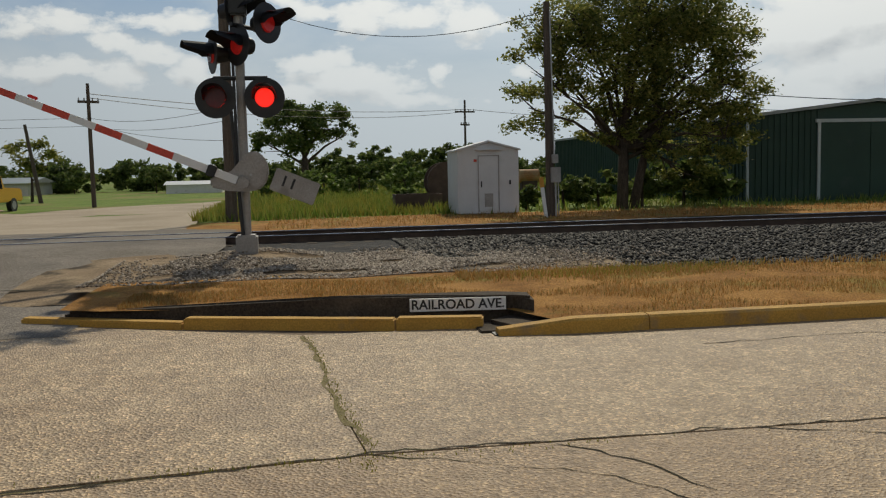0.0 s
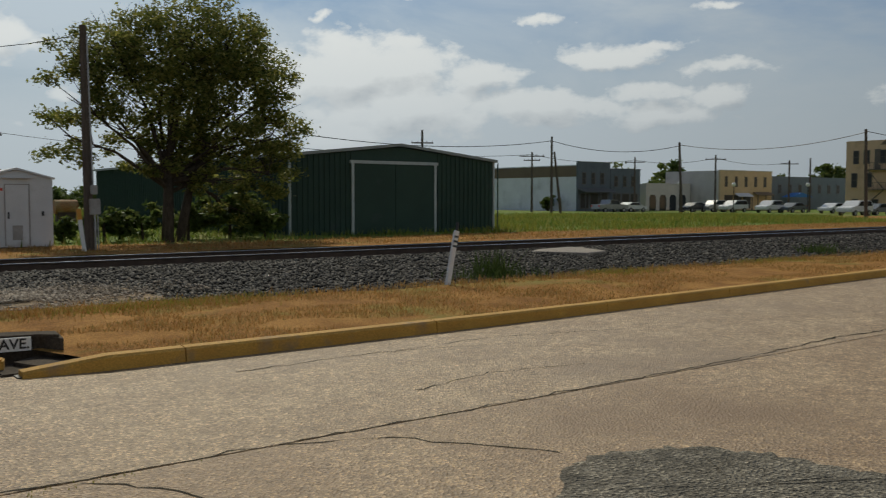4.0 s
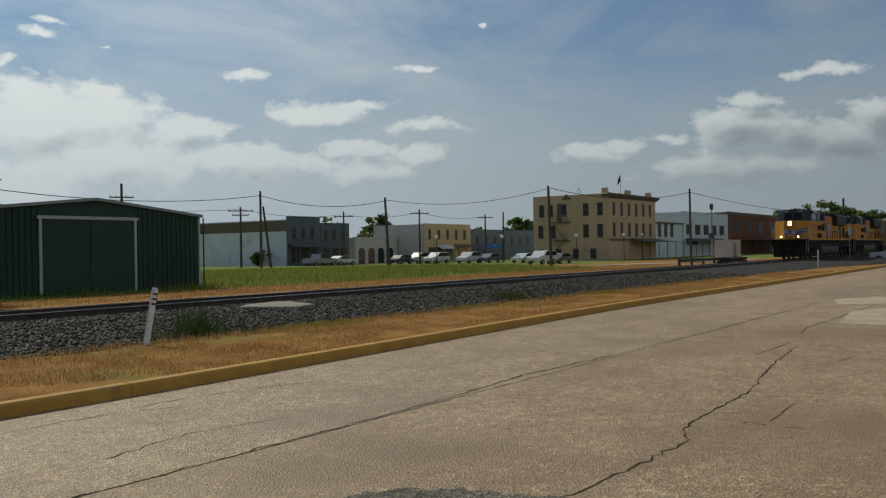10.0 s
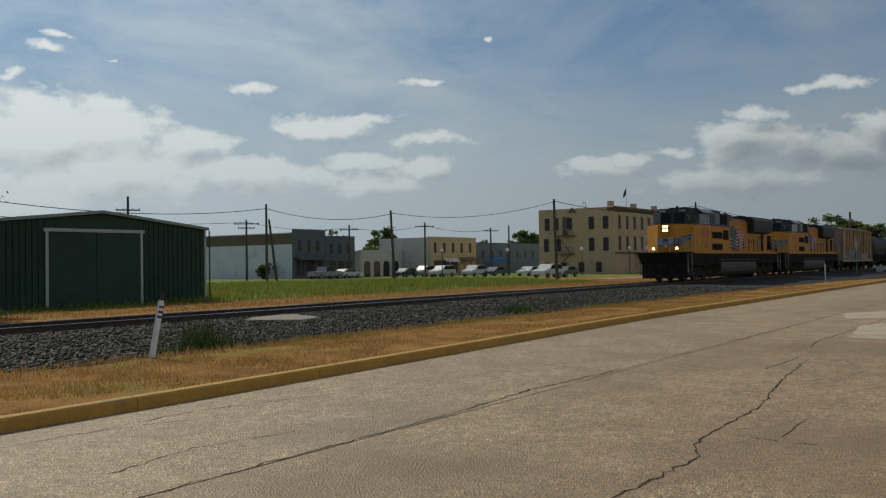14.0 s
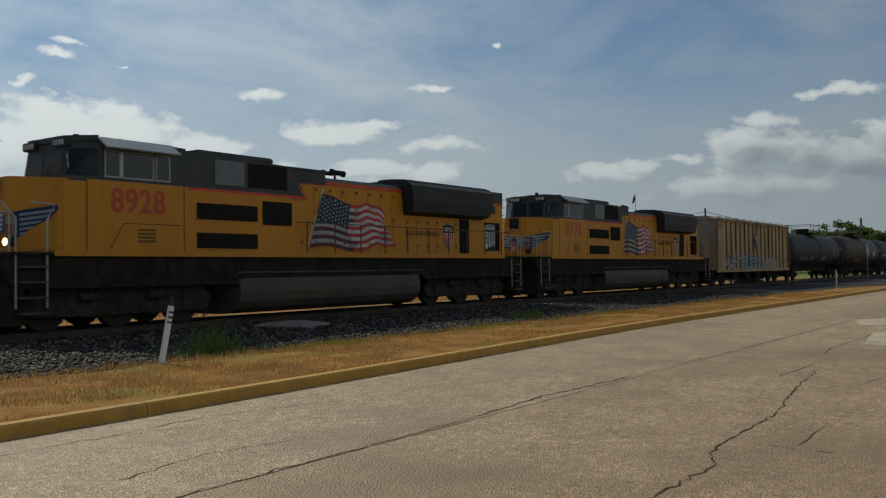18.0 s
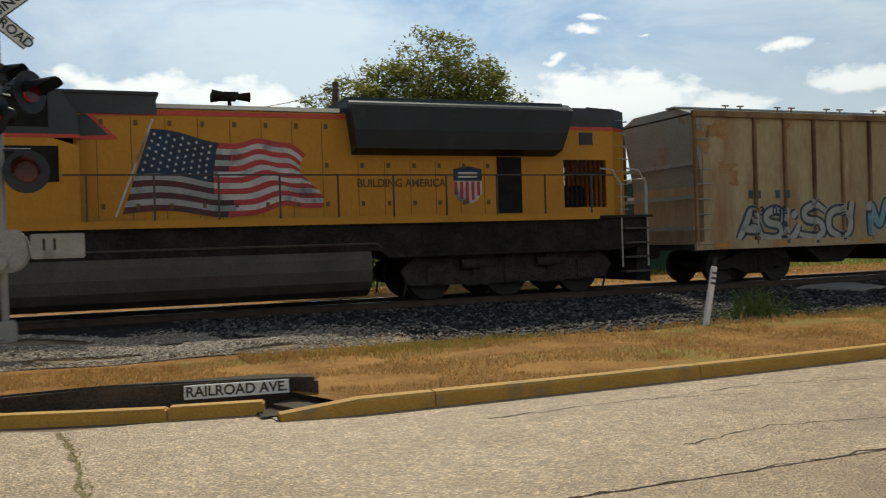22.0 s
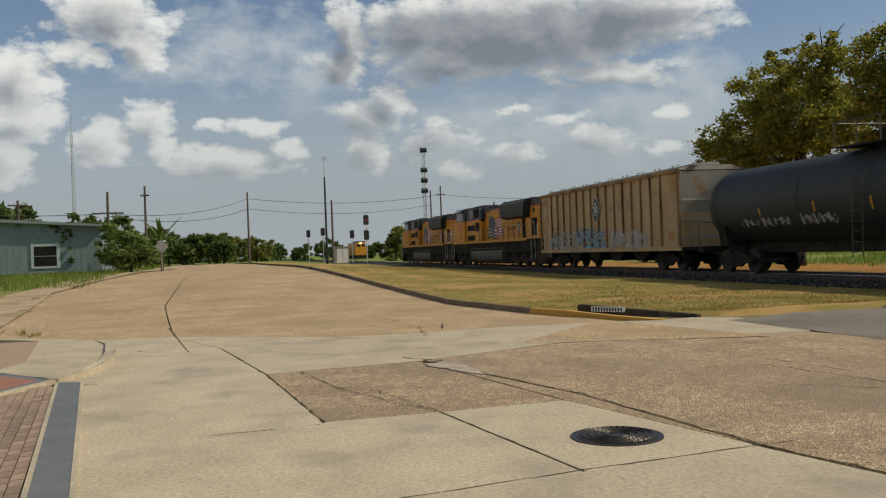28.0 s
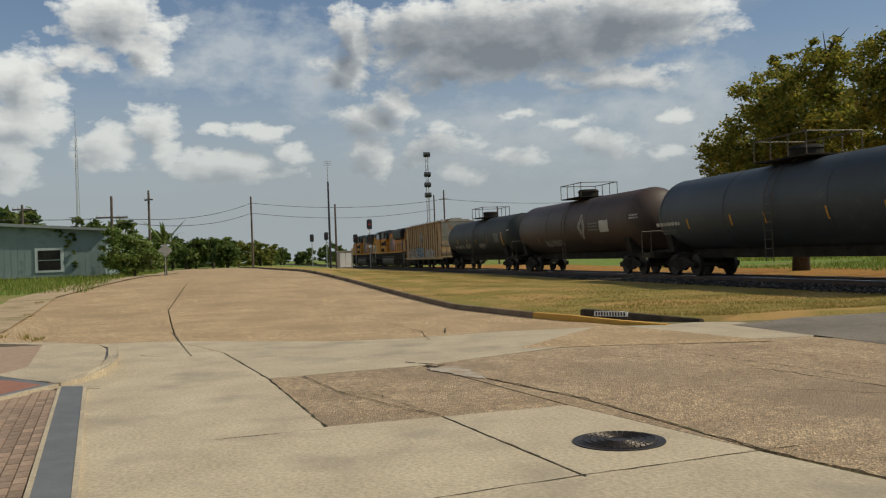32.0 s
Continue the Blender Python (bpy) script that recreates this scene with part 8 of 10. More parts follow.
def woods():
    """Far rows of trees that close the horizon."""
    rng = random.Random(21)
    rows = []
    for i in range(44):       # behind the field, beyond the crossing
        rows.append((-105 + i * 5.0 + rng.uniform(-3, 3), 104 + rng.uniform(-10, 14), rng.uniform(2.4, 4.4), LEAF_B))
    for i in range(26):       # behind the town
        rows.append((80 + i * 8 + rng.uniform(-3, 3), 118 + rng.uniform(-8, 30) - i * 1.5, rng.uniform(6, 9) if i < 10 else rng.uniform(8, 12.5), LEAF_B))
    for i in range(24):       # beyond the end of the line, right
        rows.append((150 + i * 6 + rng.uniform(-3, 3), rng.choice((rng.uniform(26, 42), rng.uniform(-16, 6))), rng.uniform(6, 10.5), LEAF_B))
    for i in range(64):       # west end
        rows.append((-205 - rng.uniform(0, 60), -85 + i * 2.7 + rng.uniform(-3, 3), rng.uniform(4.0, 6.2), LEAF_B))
    for s, n, h in ((-100, -3.0, 4.4), (-104, -5.5, 3.8), (-96, -1.0, 3.4), (-108, -9, 4.2), (-112, 0.5, 3.6), (-98, -6.5, 4.6), (-103, -1.5, 4.0), (-94, -9.5, 4.4), (-118, 4, 3.6), (-125, 6, 3.4), (-88, -10.5, 3.4), (-86, -13, 5.6), (-84, -19, 7.0), (-90, -24, 7.0), (-92, -15, 6.6), (-90, -11.5, 6.0), (-147, 26.8, 6.2), (-152, 30, 6.0), (-140, 33, 5.0), (-128, 36, 7.0), (-60, 58, 5), (-75, 66, 6), (-90, 52, 5.5)):
        if s > -130 and -9.6 < n < 7:
            s, h = s - 30, h * 1.25
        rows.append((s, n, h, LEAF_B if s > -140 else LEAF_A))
    for i, (s, n, h, mt) in enumerate(rows):
        z = gz(s, n) - 0.1
        T = thing("far_tree", place(s, n, z), "dark green tree in a distant row", "tree", "distant trees")
        part("trunk", C((0, 0, -0.3), (0, 0, h * 0.5), 0.22, 0.14, 7), BARK, T)
        bl = [(rng.uniform(-0.25, 0.25) * h, rng.uniform(-0.2, 0.2) * h, h * rng.uniform(0.22, 0.72), h * rng.uniform(0.28, 0.42), h * rng.uniform(0.26, 0.38), h * rng.uniform(0.2, 0.28)) for _ in range(6)]
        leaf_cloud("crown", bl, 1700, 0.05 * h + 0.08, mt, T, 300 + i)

    hedge = []
    for i in range(96):
        hedge.append((-120 + i * 1.9 + rng.uniform(-1, 1), 96 + rng.uniform(-3, 3), rng.uniform(0.7, 1.6), rng.uniform(2.0, 3.2), 1.8, rng.uniform(1.0, 2.0)))
    ob = leaf_cloud("far_hedge", hedge, 110000, 0.26, LEAF_B, None, 77)
    ob.matrix_basis = TRK
    tagged(ob, "dense dark green hedge at the edge of the field", "hedge", kind="stuff")
    hedge = []
    for i in range(52):
        hedge.append((-170 + rng.uniform(-6, 6), -70 + i * 1.5 + rng.uniform(-1, 1), rng.uniform(0.8, 2.0), 1.6, rng.uniform(1.4, 2.4), rng.uniform(1.0, 2.0)))
    ob = leaf_cloud("far_hedge", hedge, 45000, 0.3, LEAF_B, None, 78)
    ob.matrix_basis = TRK
    tagged(ob, "dense dark green scrub along the end of the street", "hedge", kind="stuff")

    for i, (s, n, h, mt) in enumerate(((1.2, 50, 1.9, LEAF_D), (3.4, 54, 2.3, LEAF_B), (5.6, 49, 2.0, LEAF_D), (2.6, 60, 2.6, LEAF_B), (-1.2, 57, 2.2, LEAF_B), (7.0, 62, 2.8, LEAF_B), (4.2, 36.5, 1.0, LEAF_D), (6.6, 36, 1.1, LEAF_D), (9.2, 30.9, 1.3, LEAF_B), (10.6, 31.2, 1.5, LEAF_B), (12.2, 31.0, 1.7, LEAF_B), (13.8, 31.0, 2.3, LEAF_B), (15.2, 31.0, 1.6, LEAF_B), (8.0, 31.5, 1.1, LEAF_B), (-13, 84, 2.6, LEAF_B), (-21, 88, 2.8, LEAF_B), (-28, 90, 3.0, LEAF_B))):
        T = thing("shrub", place(s, n, gz(s, n)), "bushy green shrub in the rough field", "shrub", "field shrubs")
        part("stem", C((0, 0, -0.2), (0, 0, h * 0.5), 0.07, 0.04, 6), BARK, T)
        bl = [(rng.uniform(-0.5, 0.5) * h, rng.uniform(-0.3, 0.3) * h, h * rng.uniform(0.25, 0.7), h * rng.uniform(0.3, 0.5), h * 0.35, h * rng.uniform(0.25, 0.35)) for _ in range(5)]
        leaf_cloud("foliage", bl, 1500, 0.045 * h + 0.05, mt, T, 700 + i)
    for i, (s, n, h) in enumerate(((215, 46, 13.0), (224, 52, 12.0), (211, 42, 11.5), (167.5, 31, 8.6), (163, 26.5, 8.2), (158.4, 10.0, 8.5), (165, 6, 9.5), (6.5, 84, 4.4), (10, 80, 4.6), (13.5, 82, 5.4), (3.0, 88, 4.0), (16.5, 86, 4.6))):
        T = thing("far_tree", place(s, n, 0), "dark green tree in a distant row", "tree", "distant trees")
        part("trunk", C((0, 0, -0.3), (0, 0, h * 0.5), 0.18, 0.12, 7), BARK, T)
        bl = [(rng.uniform(-0.3, 0.3) * h, rng.uniform(-0.2, 0.2) * h, h * rng.uniform(0.3, 0.78), h * rng.uniform(0.25, 0.36), h * 0.26, h * 0.22) for _ in range(6)]
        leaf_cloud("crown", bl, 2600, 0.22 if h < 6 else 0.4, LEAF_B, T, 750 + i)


woods()


def spiky_plant():
    T = thing("spiky_plant", place(-61.5, -4.5, 0.8), "tall plant with long arching strap leaves behind the bush", "plant")
    part("stem", C((0, 0, 0), (0, 0, 2.2), 0.10, 0.06, 8), BARK, T)
    rnd = random.Random(5)
    for i in range(24):
        a, up = rnd.uniform(0, math.tau), rnd.uniform(0.5, 1.5)
        verts = []
        for k in range(7):
            f = k / 6
            rr, zz = 1.5 * f, 2.1 + up * 1.4 * f - (1.9 - up) * 0.9 * f * f
            w = 0.11 * math.sin(math.pi * (0.12 + 0.88 * f))
            for q in (-w, w):
                verts.append((rr * math.cos(a) - q * math.sin(a), rr * math.sin(a) + q * math.cos(a), zz))
        raw("leaf", verts, [(2 * k, 2 * k + 2, 2 * k + 3, 2 * k + 1) for k in range(6)], LEAF_B, T)


spiky_plant()


# ---- the town beyond the line ----
def wallmat(name, c, d=0.12):
    return pm(name, c, tuple(min(1, v * (1 + d)) for v in c), 0.5, 0.8, 0, 0.1, 8, 0.12, tuple(v * 0.72 for v in c), 0.4, 0.56, 0.78)


W_GREY, W_WHITE, W_CREAM, W_HOTEL = wallmat("grey_brick", (0.11, 0.13, 0.15)), wallmat("white_wash", (0.66, 0.68, 0.72)), wallmat("cream_stucco", (0.55, 0.42, 0.25)), wallmat("tan_brick", (0.56, 0.395, 0.25))
W_PALE, W_BRICK, W_SLATE = wallmat("pale_stucco", (0.56, 0.53, 0.48)), wallmat("red_brick", (0.20, 0.065, 0.035)), wallmat("slate_blue_front", (0.14, 0.17, 0.19))
ROOFT = wallmat("flat_roof_tar", (0.07, 0.065, 0.06))
CORN = wallmat("dark_cornice", (0.16, 0.12, 0.08))
AWN = wallmat("awning_metal", (0.12, 0.12, 0.115))


def building(name, s, n, z, ws, dn, h, mat, lab, side_mat=None, front=(), side=(), parapet=0.3, cornice=False, step=0.0):
    """A flat-roofed block: its long front faces the line (local -y), its end faces west (local -x).
    front and side: rows of windows (u0, spacing, count, z0, width, height)."""
    T = thing(name, place(s, n, z), lab, "building")
    part("front_wall", B(0, ws, 0, 0.3, -0.5, h), mat, T)
    part("side_wall", B(0, 0.3, 0.3, dn, -0.5, h - step), side_mat or mat, T)
    part("side_wall", B(ws - 0.3, ws, 0.3, dn, -0.5, h - step), side_mat or mat, T)
    part("rear_wall", B(0.3, ws - 0.3, dn - 0.3, dn, -0.5, h - step), side_mat or mat, T)
    part("roof", B(0.3, ws - 0.3, 0.3, dn - 0.3, h - step - 0.4, h - step - 0.25), ROOFT, T)
    part("coping", B(-0.06, ws + 0.06, -0.06, 0.36, h, h + 0.12), CORN if cornice else (side_mat or mat), T)
    if cornice:
        part("cornice", P([(-0.7, h - 0.25), (-0.7, h - 0.05), (-0.06, h + 0.0), (-0.002, h - 0.7)], -0.3, ws + 0.4, "x"), CORN, T)
        for k in range(3):
            part("chimney", B(0.3 + k * ws * 0.46, 1.1 + k * ws * 0.46, 0.5, 1.3, h - 0.5, h + 0.9), mat, T)
    for (u0, du, k, z0, w, hh) in front:
        for i in range(k):
            u = u0 + i * du
            wd = part("window", B(u, u + w, -0.05, 0.0, z0, z0 + hh), WINF, T, "recessed sash window")
            part("pane", B(u + 0.09, u + w - 0.09, -0.056, -0.05, z0 + 0.09, z0 + hh / 2 - 0.03), WPANE, wd)
            part("pane", B(u + 0.09, u + w - 0.09, -0.056, -0.05, z0 + hh / 2 + 0.03, z0 + hh - 0.09), WPANE, wd)
            part("sill", B(u - 0.1, u + w + 0.1, -0.14, 0, z0 - 0.13, z0), mat, wd)
            part("lintel", B(u - 0.1, u + w + 0.1, -0.09, 0, z0 + hh, z0 + hh + 0.2), mat, wd)
    for (u0, du, k, z0, w, hh) in side:
        for i in range(k):
            u = u0 + i * du
            wd = part("window", B(-0.05, 0.0, u, u + w, z0, z0 + hh), WINF, T, "recessed sash window")
            part("pane", B(-0.056, -0.05, u + 0.09, u + w - 0.09, z0 + 0.09, z0 + hh / 2 - 0.03), WPANE, wd)
            part("pane", B(-0.056, -0.05, u + 0.09, u + w - 0.09, z0 + hh / 2 + 0.03, z0 + hh - 0.09), WPANE, wd)
            part("sill", B(-0.14, 0, u - 0.1, u + w + 0.1, z0 - 0.13, z0), mat, wd)
    return T


WPANE = pm("dim_window", (0.018, 0.017, 0.016), (0.03, 0.028, 0.026), 2, 0.45)
WINF = pm("window_frame", (0.10, 0.085, 0.065), (0.13, 0.11, 0.085), 3, 0.6)


def awning(T, x0, x1, z, d, mat=None):
    part("awning", P([(0, z + 0.5), (-d, z), (-d, z + 0.1), (0, z + 0.62)], x0, x1, "x"), mat or AWN, T, "sloping metal awning")
    k = max(2, int((x1 - x0) / 4))
    for i in range(k + 1):
        x = x0 + 0.15 + (x1 - x0 - 0.3) * i / k
        part("awning_post", C((x, -d + 0.15, -0.3), (x, -d + 0.15, z), 0.07, 0.07, 8), AWN, T)


def shopfront(T, x0, x1, n, z0=0.4, h=2.2):
    w = (x1 - x0) / n
    for i in range(n):
        sf = part("shop_window", B(x0 + i * w + 0.15, x0 + (i + 1) * w - 0.15, -0.04, 0, z0, z0 + h), WINF, T)
        part("pane", B(x0 + i * w + 0.25, x0 + (i + 1) * w - 0.25, -0.046, -0.04, z0 + 0.1, z0 + h - 0.1), WPANE, sf)


def town():
    t = building("grey_store", 93.1, 90.4, -0.3, 6.8, 19.4, 7.1, W_GREY, "dark grey two-storey brick store with a whitewashed side wall", W_WHITE, ((0.9, 1.9, 3, 3.9, 0.75, 1.7),), (), step=0.4)
    part("wall_band", B(-0.02, 0, 0.3, 19.2, 5.0, 6.55), CORN, t, "dark bare brick band above the whitewash")
    shopfront(t, 0.4, 6.4, 3)
    awning(t, 0, 6.6, 2.7, 1.6)
    t = building("grey_store", 100.0, 90.4, -0.3, 6.6, 19.0, 6.2, W_GREY, "dark grey two-storey brick store", None, ((0.8, 1.9, 3, 3.6, 0.75, 1.6),))
    shopfront(t, 0.4, 6.2, 3)
    t = building("low_store", 110.5, 92.5, -0.35, 11.0, 10, 4.2, W_PALE, "pale single-storey store with arched openings", None, ())
    for i in range(4):
        part("archway", P([(0.8 + i * 2.5, 0.0), (2.4 + i * 2.5, 0.0), (2.4 + i * 2.5, 2.0), (2.1 + i * 2.5, 2.5), (1.1 + i * 2.5, 2.5), (0.8 + i * 2.5, 2.0)], -0.03, 0), GLASS, t, "dark arched opening")
    t = building("cream_store", 121.9, 87.0, -0.45, 14.4, 10.9, 6.5, W_CREAM, "cream two-storey stucco building with narrow windows", W_PALE, ((1.2, 2.7, 5, 3.9, 0.75, 1.7),))
    shopfront(t, 1, 8.5, 3)
    awning(t, 9, 13.8, 2.5, 1.0, CORN)
    awning(t, 4, 8, 2.3, 0.8, W_WHITE)
    t = building("grey_shop", 138.9, 88.7, -0.4, 26, 10, 5.7, W_SLATE, "blue-grey shop row behind the square", None, ((2, 3.2, 7, 2.9, 0.9, 1.5),))
    part("umbrella", P([(0.5, 2.2), (7.5, 2.2), (4, 3.0)], -3.4, -1.5), pm("blue_canvas", (0.02, 0.14, 0.42), (0.03, 0.17, 0.5), 2, 0.7), t, "bright blue canopy")
    t = building("hotel", 128.0, 56.3, -0.6, 19.4, 13.2, 10.6, W_HOTEL, "three-storey tan brick hotel with a dark cornice and fire escape", None,
                 ((1.4, 3.0, 6, 3.9, 0.95, 2.2), (1.4, 3.0, 6, 7.2, 0.95, 2.1)), ((1.0, 0, 1, 7.2, 0.95, 2.0), (3.4, 0, 1, 7.2, 0.95, 2.0), (7.2, 2.4, 2, 7.2, 0.95, 2.0), (11.2, 0, 1, 7.2, 0.9, 2.0), (1.0, 0, 1, 3.8, 0.95, 2.1), (3.4, 0, 1, 3.8, 0.95, 2.1), (9.2, 0, 1, 3.8, 0.95, 2.1), (11.4, 0, 1, 3.8, 0.9, 2.1), (2.2, 3.0, 4, 0.5, 1.0, 1.6)), cornice=True)
    part("side_cornice", P([(-0.6, 10.3), (-0.6, 10.5), (0, 10.75), (0, 10.1)], 0, 1), CORN, t)
    part("side_door", B(-0.05, 0, 8.0, 8.9, 6.4, 9.3), WINF, t)
    part("side_pediment", P([(6.3, 9.9), (8.1, 9.9), (7.2, 10.8)], -0.06, 0, "x"), CORN, t)
    part("belt_course", B(0, 19.4, -0.12, 0, 3.3, 3.6), CORN, t)
    fe = part("fire_escape", B(-1.2, 0, 6.6, 9.6, 6.3, 6.38), WINF, t, "black iron fire escape")
    part("landing", B(-1.2, 0, 6.6, 9.6, 3.4, 3.48), WINF, fe)
    part("stair", tube(bmesh.new(), [(-0.9, 9.4, 6.3), (-0.9, 7.0, 3.45), (-0.9, 10.4, 0.6)], 0.10, 6), WINF, fe)
    for z0 in (3.45, 6.35):
        for i in range(6):
            part("baluster", C((-1.2, 6.6 + i * 0.6, z0), (-1.2, 6.6 + i * 0.6, z0 + 1.0), 0.03, 0.03, 5), WINF, fe)
        part("railing", C((-1.2, 6.6, z0 + 1.0), (-1.2, 9.6, z0 + 1.0), 0.03, 0.03, 5), WINF, fe)
    awning(t, 8, 24, 3.0, 3.5)
    fp = part("flagpole", C((7, 1, 10.2), (7, 1, 14.0), 0.05, 0.03, 8), STEELG, t)
    part("flag_cloth", P([(6.95, 13.9), (6.1, 13.2), (5.6, 12.2), (6.2, 12.4), (6.95, 12.9)], 0.98, 1.0), FLAGB, fp, "dark waving flag")
    part("skylight", tube(bmesh.new(), [(2 + 0.6 * math.cos(a * 0.6), 6, 11 + 0.7 * math.sin(a * 0.6)) for a in range(6)], 0.05, 6), STEELG, t)
    t = building("white_store", 153.4, 58.8, -0.4, 14.4, 12, 8.0, W_WHITE, "white two-storey store with dark windows and a balcony", None, ((1.6, 3.2, 3, 3.8, 1.4, 2.4),), cornice=False)
    part("ledge", B(0, 14.4, -0.3, 0, 6.2, 6.5), CORN, t)
    t = building("white_store", 168.4, 58.8, -0.4, 28.4, 14, 8.7, W_WHITE, "white two-storey store with a long dark balcony", None, ((1.6, 5.2, 5, 4.3, 3.0, 2.0),))
    awning(t, 1, 21, 2.9, 2.2)
    part("balcony", B(1, 20, -1.6, 0, 3.2, 3.5), WINF, t)
    part("shop_sign", B(2, 8, -0.1, 0, 2.3, 3.0), pm("sign_blue", (0.03, 0.12, 0.5), (0.05, 0.16, 0.55), 2, 0.5, emit=0.0), t, "blue shop sign")
    t = building("brick_store", 197.0, 58.8, -0.4, 44.0, 14, 9.4, W_BRICK, "red brick two-storey store beside the line", None, ((4, 10.0, 4, 4.8, 4.0, 2.8),))
    awning(t, 4, 40, 3.2, 2.5, W_BRICK)
    part("coping_band", B(0, 44.0, -0.25, 0, 8.8, 9.4), CORN, t)


town()


def car(s, n, z, rz, paint, lab, kind="suv"):
    T = thing("car", place(s, n, z, rz), lab, "car", "parked cars")
    L, Hh = (4.9, 1.75) if kind == "suv" else (5.6, 1.8) if kind == "pickup" else (4.6, 1.42)
    if kind == "pickup":
        low = [(0, 0.45), (0, 0.95), (0.1, 1.02), (1.5, 1.1), (2.2, 1.72), (3.5, 1.75), (3.7, 1.12), (5.5, 1.1), (5.6, 0.5)]
        cab = [(1.62, 1.12), (2.25, 1.66), (3.42, 1.68), (3.55, 1.12)]
    elif kind == "suv":
        low = [(0, 0.45), (0.02, 0.85), (0.25, 1.0), (1.3, 1.1), (2.0, 1.7), (4.3, 1.72), (4.8, 1.1), (4.9, 0.5)]
        cab = [(1.45, 1.12), (2.05, 1.62), (4.2, 1.63), (4.6, 1.12)]
    else:
        low = [(0, 0.4), (0.05, 0.75), (1.2, 0.92), (1.9, 1.38), (3.3, 1.4), (4.1, 0.98), (4.6, 0.9), (4.6, 0.45)]
        cab = [(1.35, 0.95), (1.95, 1.32), (3.25, 1.33), (3.9, 0.98)]
    bm = bmesh.new()
    prism(bm, low, -0.88, 0.88)
    bmesh.ops.bevel(bm, geom=bm.edges[:], offset=0.07, segments=2, affect="EDGES", clamp_overlap=True)
    part("body", bm, paint, T)
    part("side_glass", P(cab, -0.885, 0.885), GLASS, T, "dark side windows")
    for x in (0.95, L - 1.05):
        for y in (-0.8, 0.8):
            w = part("wheel", C((x, y - 0.11, 0.34), (x, y + 0.11, 0.34), 0.34, 0.34, 18), BLACK, T)
            part("rim", C((x, y - 0.115, 0.34), (x, y + 0.115, 0.34), 0.2, 0.2, 14), STEELG, w)
    for y in (-0.65, 0.65):
        part("headlight", B(-0.01, 0.06, y - 0.16, y + 0.16, 0.72, 0.86), WHITE, T)
        part("tail_light", B(L - 0.05, L + 0.01, y - 0.12, y + 0.12, 0.8, 1.0), REDR, T)
    return T


PW, PS, PK, PY, PGR = (pm("car_white", (0.6, 0.6, 0.6), (0.66, 0.66, 0.66), 1, 0.3), pm("car_silver", (0.3, 0.3, 0.31), (0.34, 0.34, 0.35), 1, 0.3, 0.4), pm("car_dark", (0.03, 0.03, 0.035), (0.04, 0.04, 0.045), 1, 0.3),
                       pm("car_yellow", (0.65, 0.36, 0.02), (0.7, 0.4, 0.03), 1, 0.35), pm("car_grey", (0.12, 0.13, 0.14), (0.14, 0.15, 0.16), 1, 0.3))
car(93.4, 82, -0.35, 180, PS, "silver pickup parked before the stores", "pickup")
car(98.6, 83, -0.35, 180, PW, "white sedan parked before the stores", "sedan")
car(103.6, 80, -0.4, 0, PK, "dark sedan parked by the square", "sedan")
car(107.0, 79, -0.4, 0, PS, "silver suv parked behind a dark sedan")
car(107.3, 76, -0.4, 0, PW, "white suv parked by the square")
car(107.2, 70, -0.4, 5, PW, "white suv parked by the square")
car(111.0, 69, -0.4, 0, PGR, "dark grey sedan parked behind a white suv", "sedan")
car(109.8, 62.5, -0.4, 0, PW, "white sedan parked beside the hotel", "sedan")
car(93.8, 51, -0.35, 0, PW, "white suv parked beside the hotel")
car(100.4, 52, -0.4, 0, PGR, "grey sedan parked beside the hotel", "sedan")
car(160, 36, -0.4, 0, PS, "silver pickup parked before the brick store", "pickup")
car(98.9, 15.0, -0.35, -95, PW, "white pickup waiting on the street beyond the crossing", "pickup")
car(-14.9, 40.2, 0.02, 82, PY, "yellow pickup truck on the crossing road", "pickup")
car(-30, 33, 0.05, 20, PK, "dark pickup parked beyond the track", "pickup")
car(-36, 34, 0.05, 15, PS, "silver suv parked beyond the track")
car(-24, 36, 0.05, 5, PK, "dark car parked beyond the track", "sedan")
car(-62, 30.5, 0.0, 0, PW, "white pickup parked beyond the track", "pickup")


def street_lamps():
    T = thing("street_lamp", place(112, 66, -0.4), "black street lamp with a white globe", "street lamp", "globe street lamps")
    part("post", C((0, 0, 0), (0, 0, 3.6), 0.07, 0.05, 8), BLACK, T)
    bm = bmesh.new()
    bmesh.ops.create_uvsphere(bm, u_segments=12, v_segments=8, radius=0.27, matrix=Matrix.Translation((0, 0, 3.85)))
    part("globe", bm, WHITE, T, "white glass globe", True)
    for s, n in ((90, 70), (104, 72), (121, 58.5), (124, 52.2), (126, 50.2)):
        copy_thing(T, place(s, n, -0.4))


street_lamps()


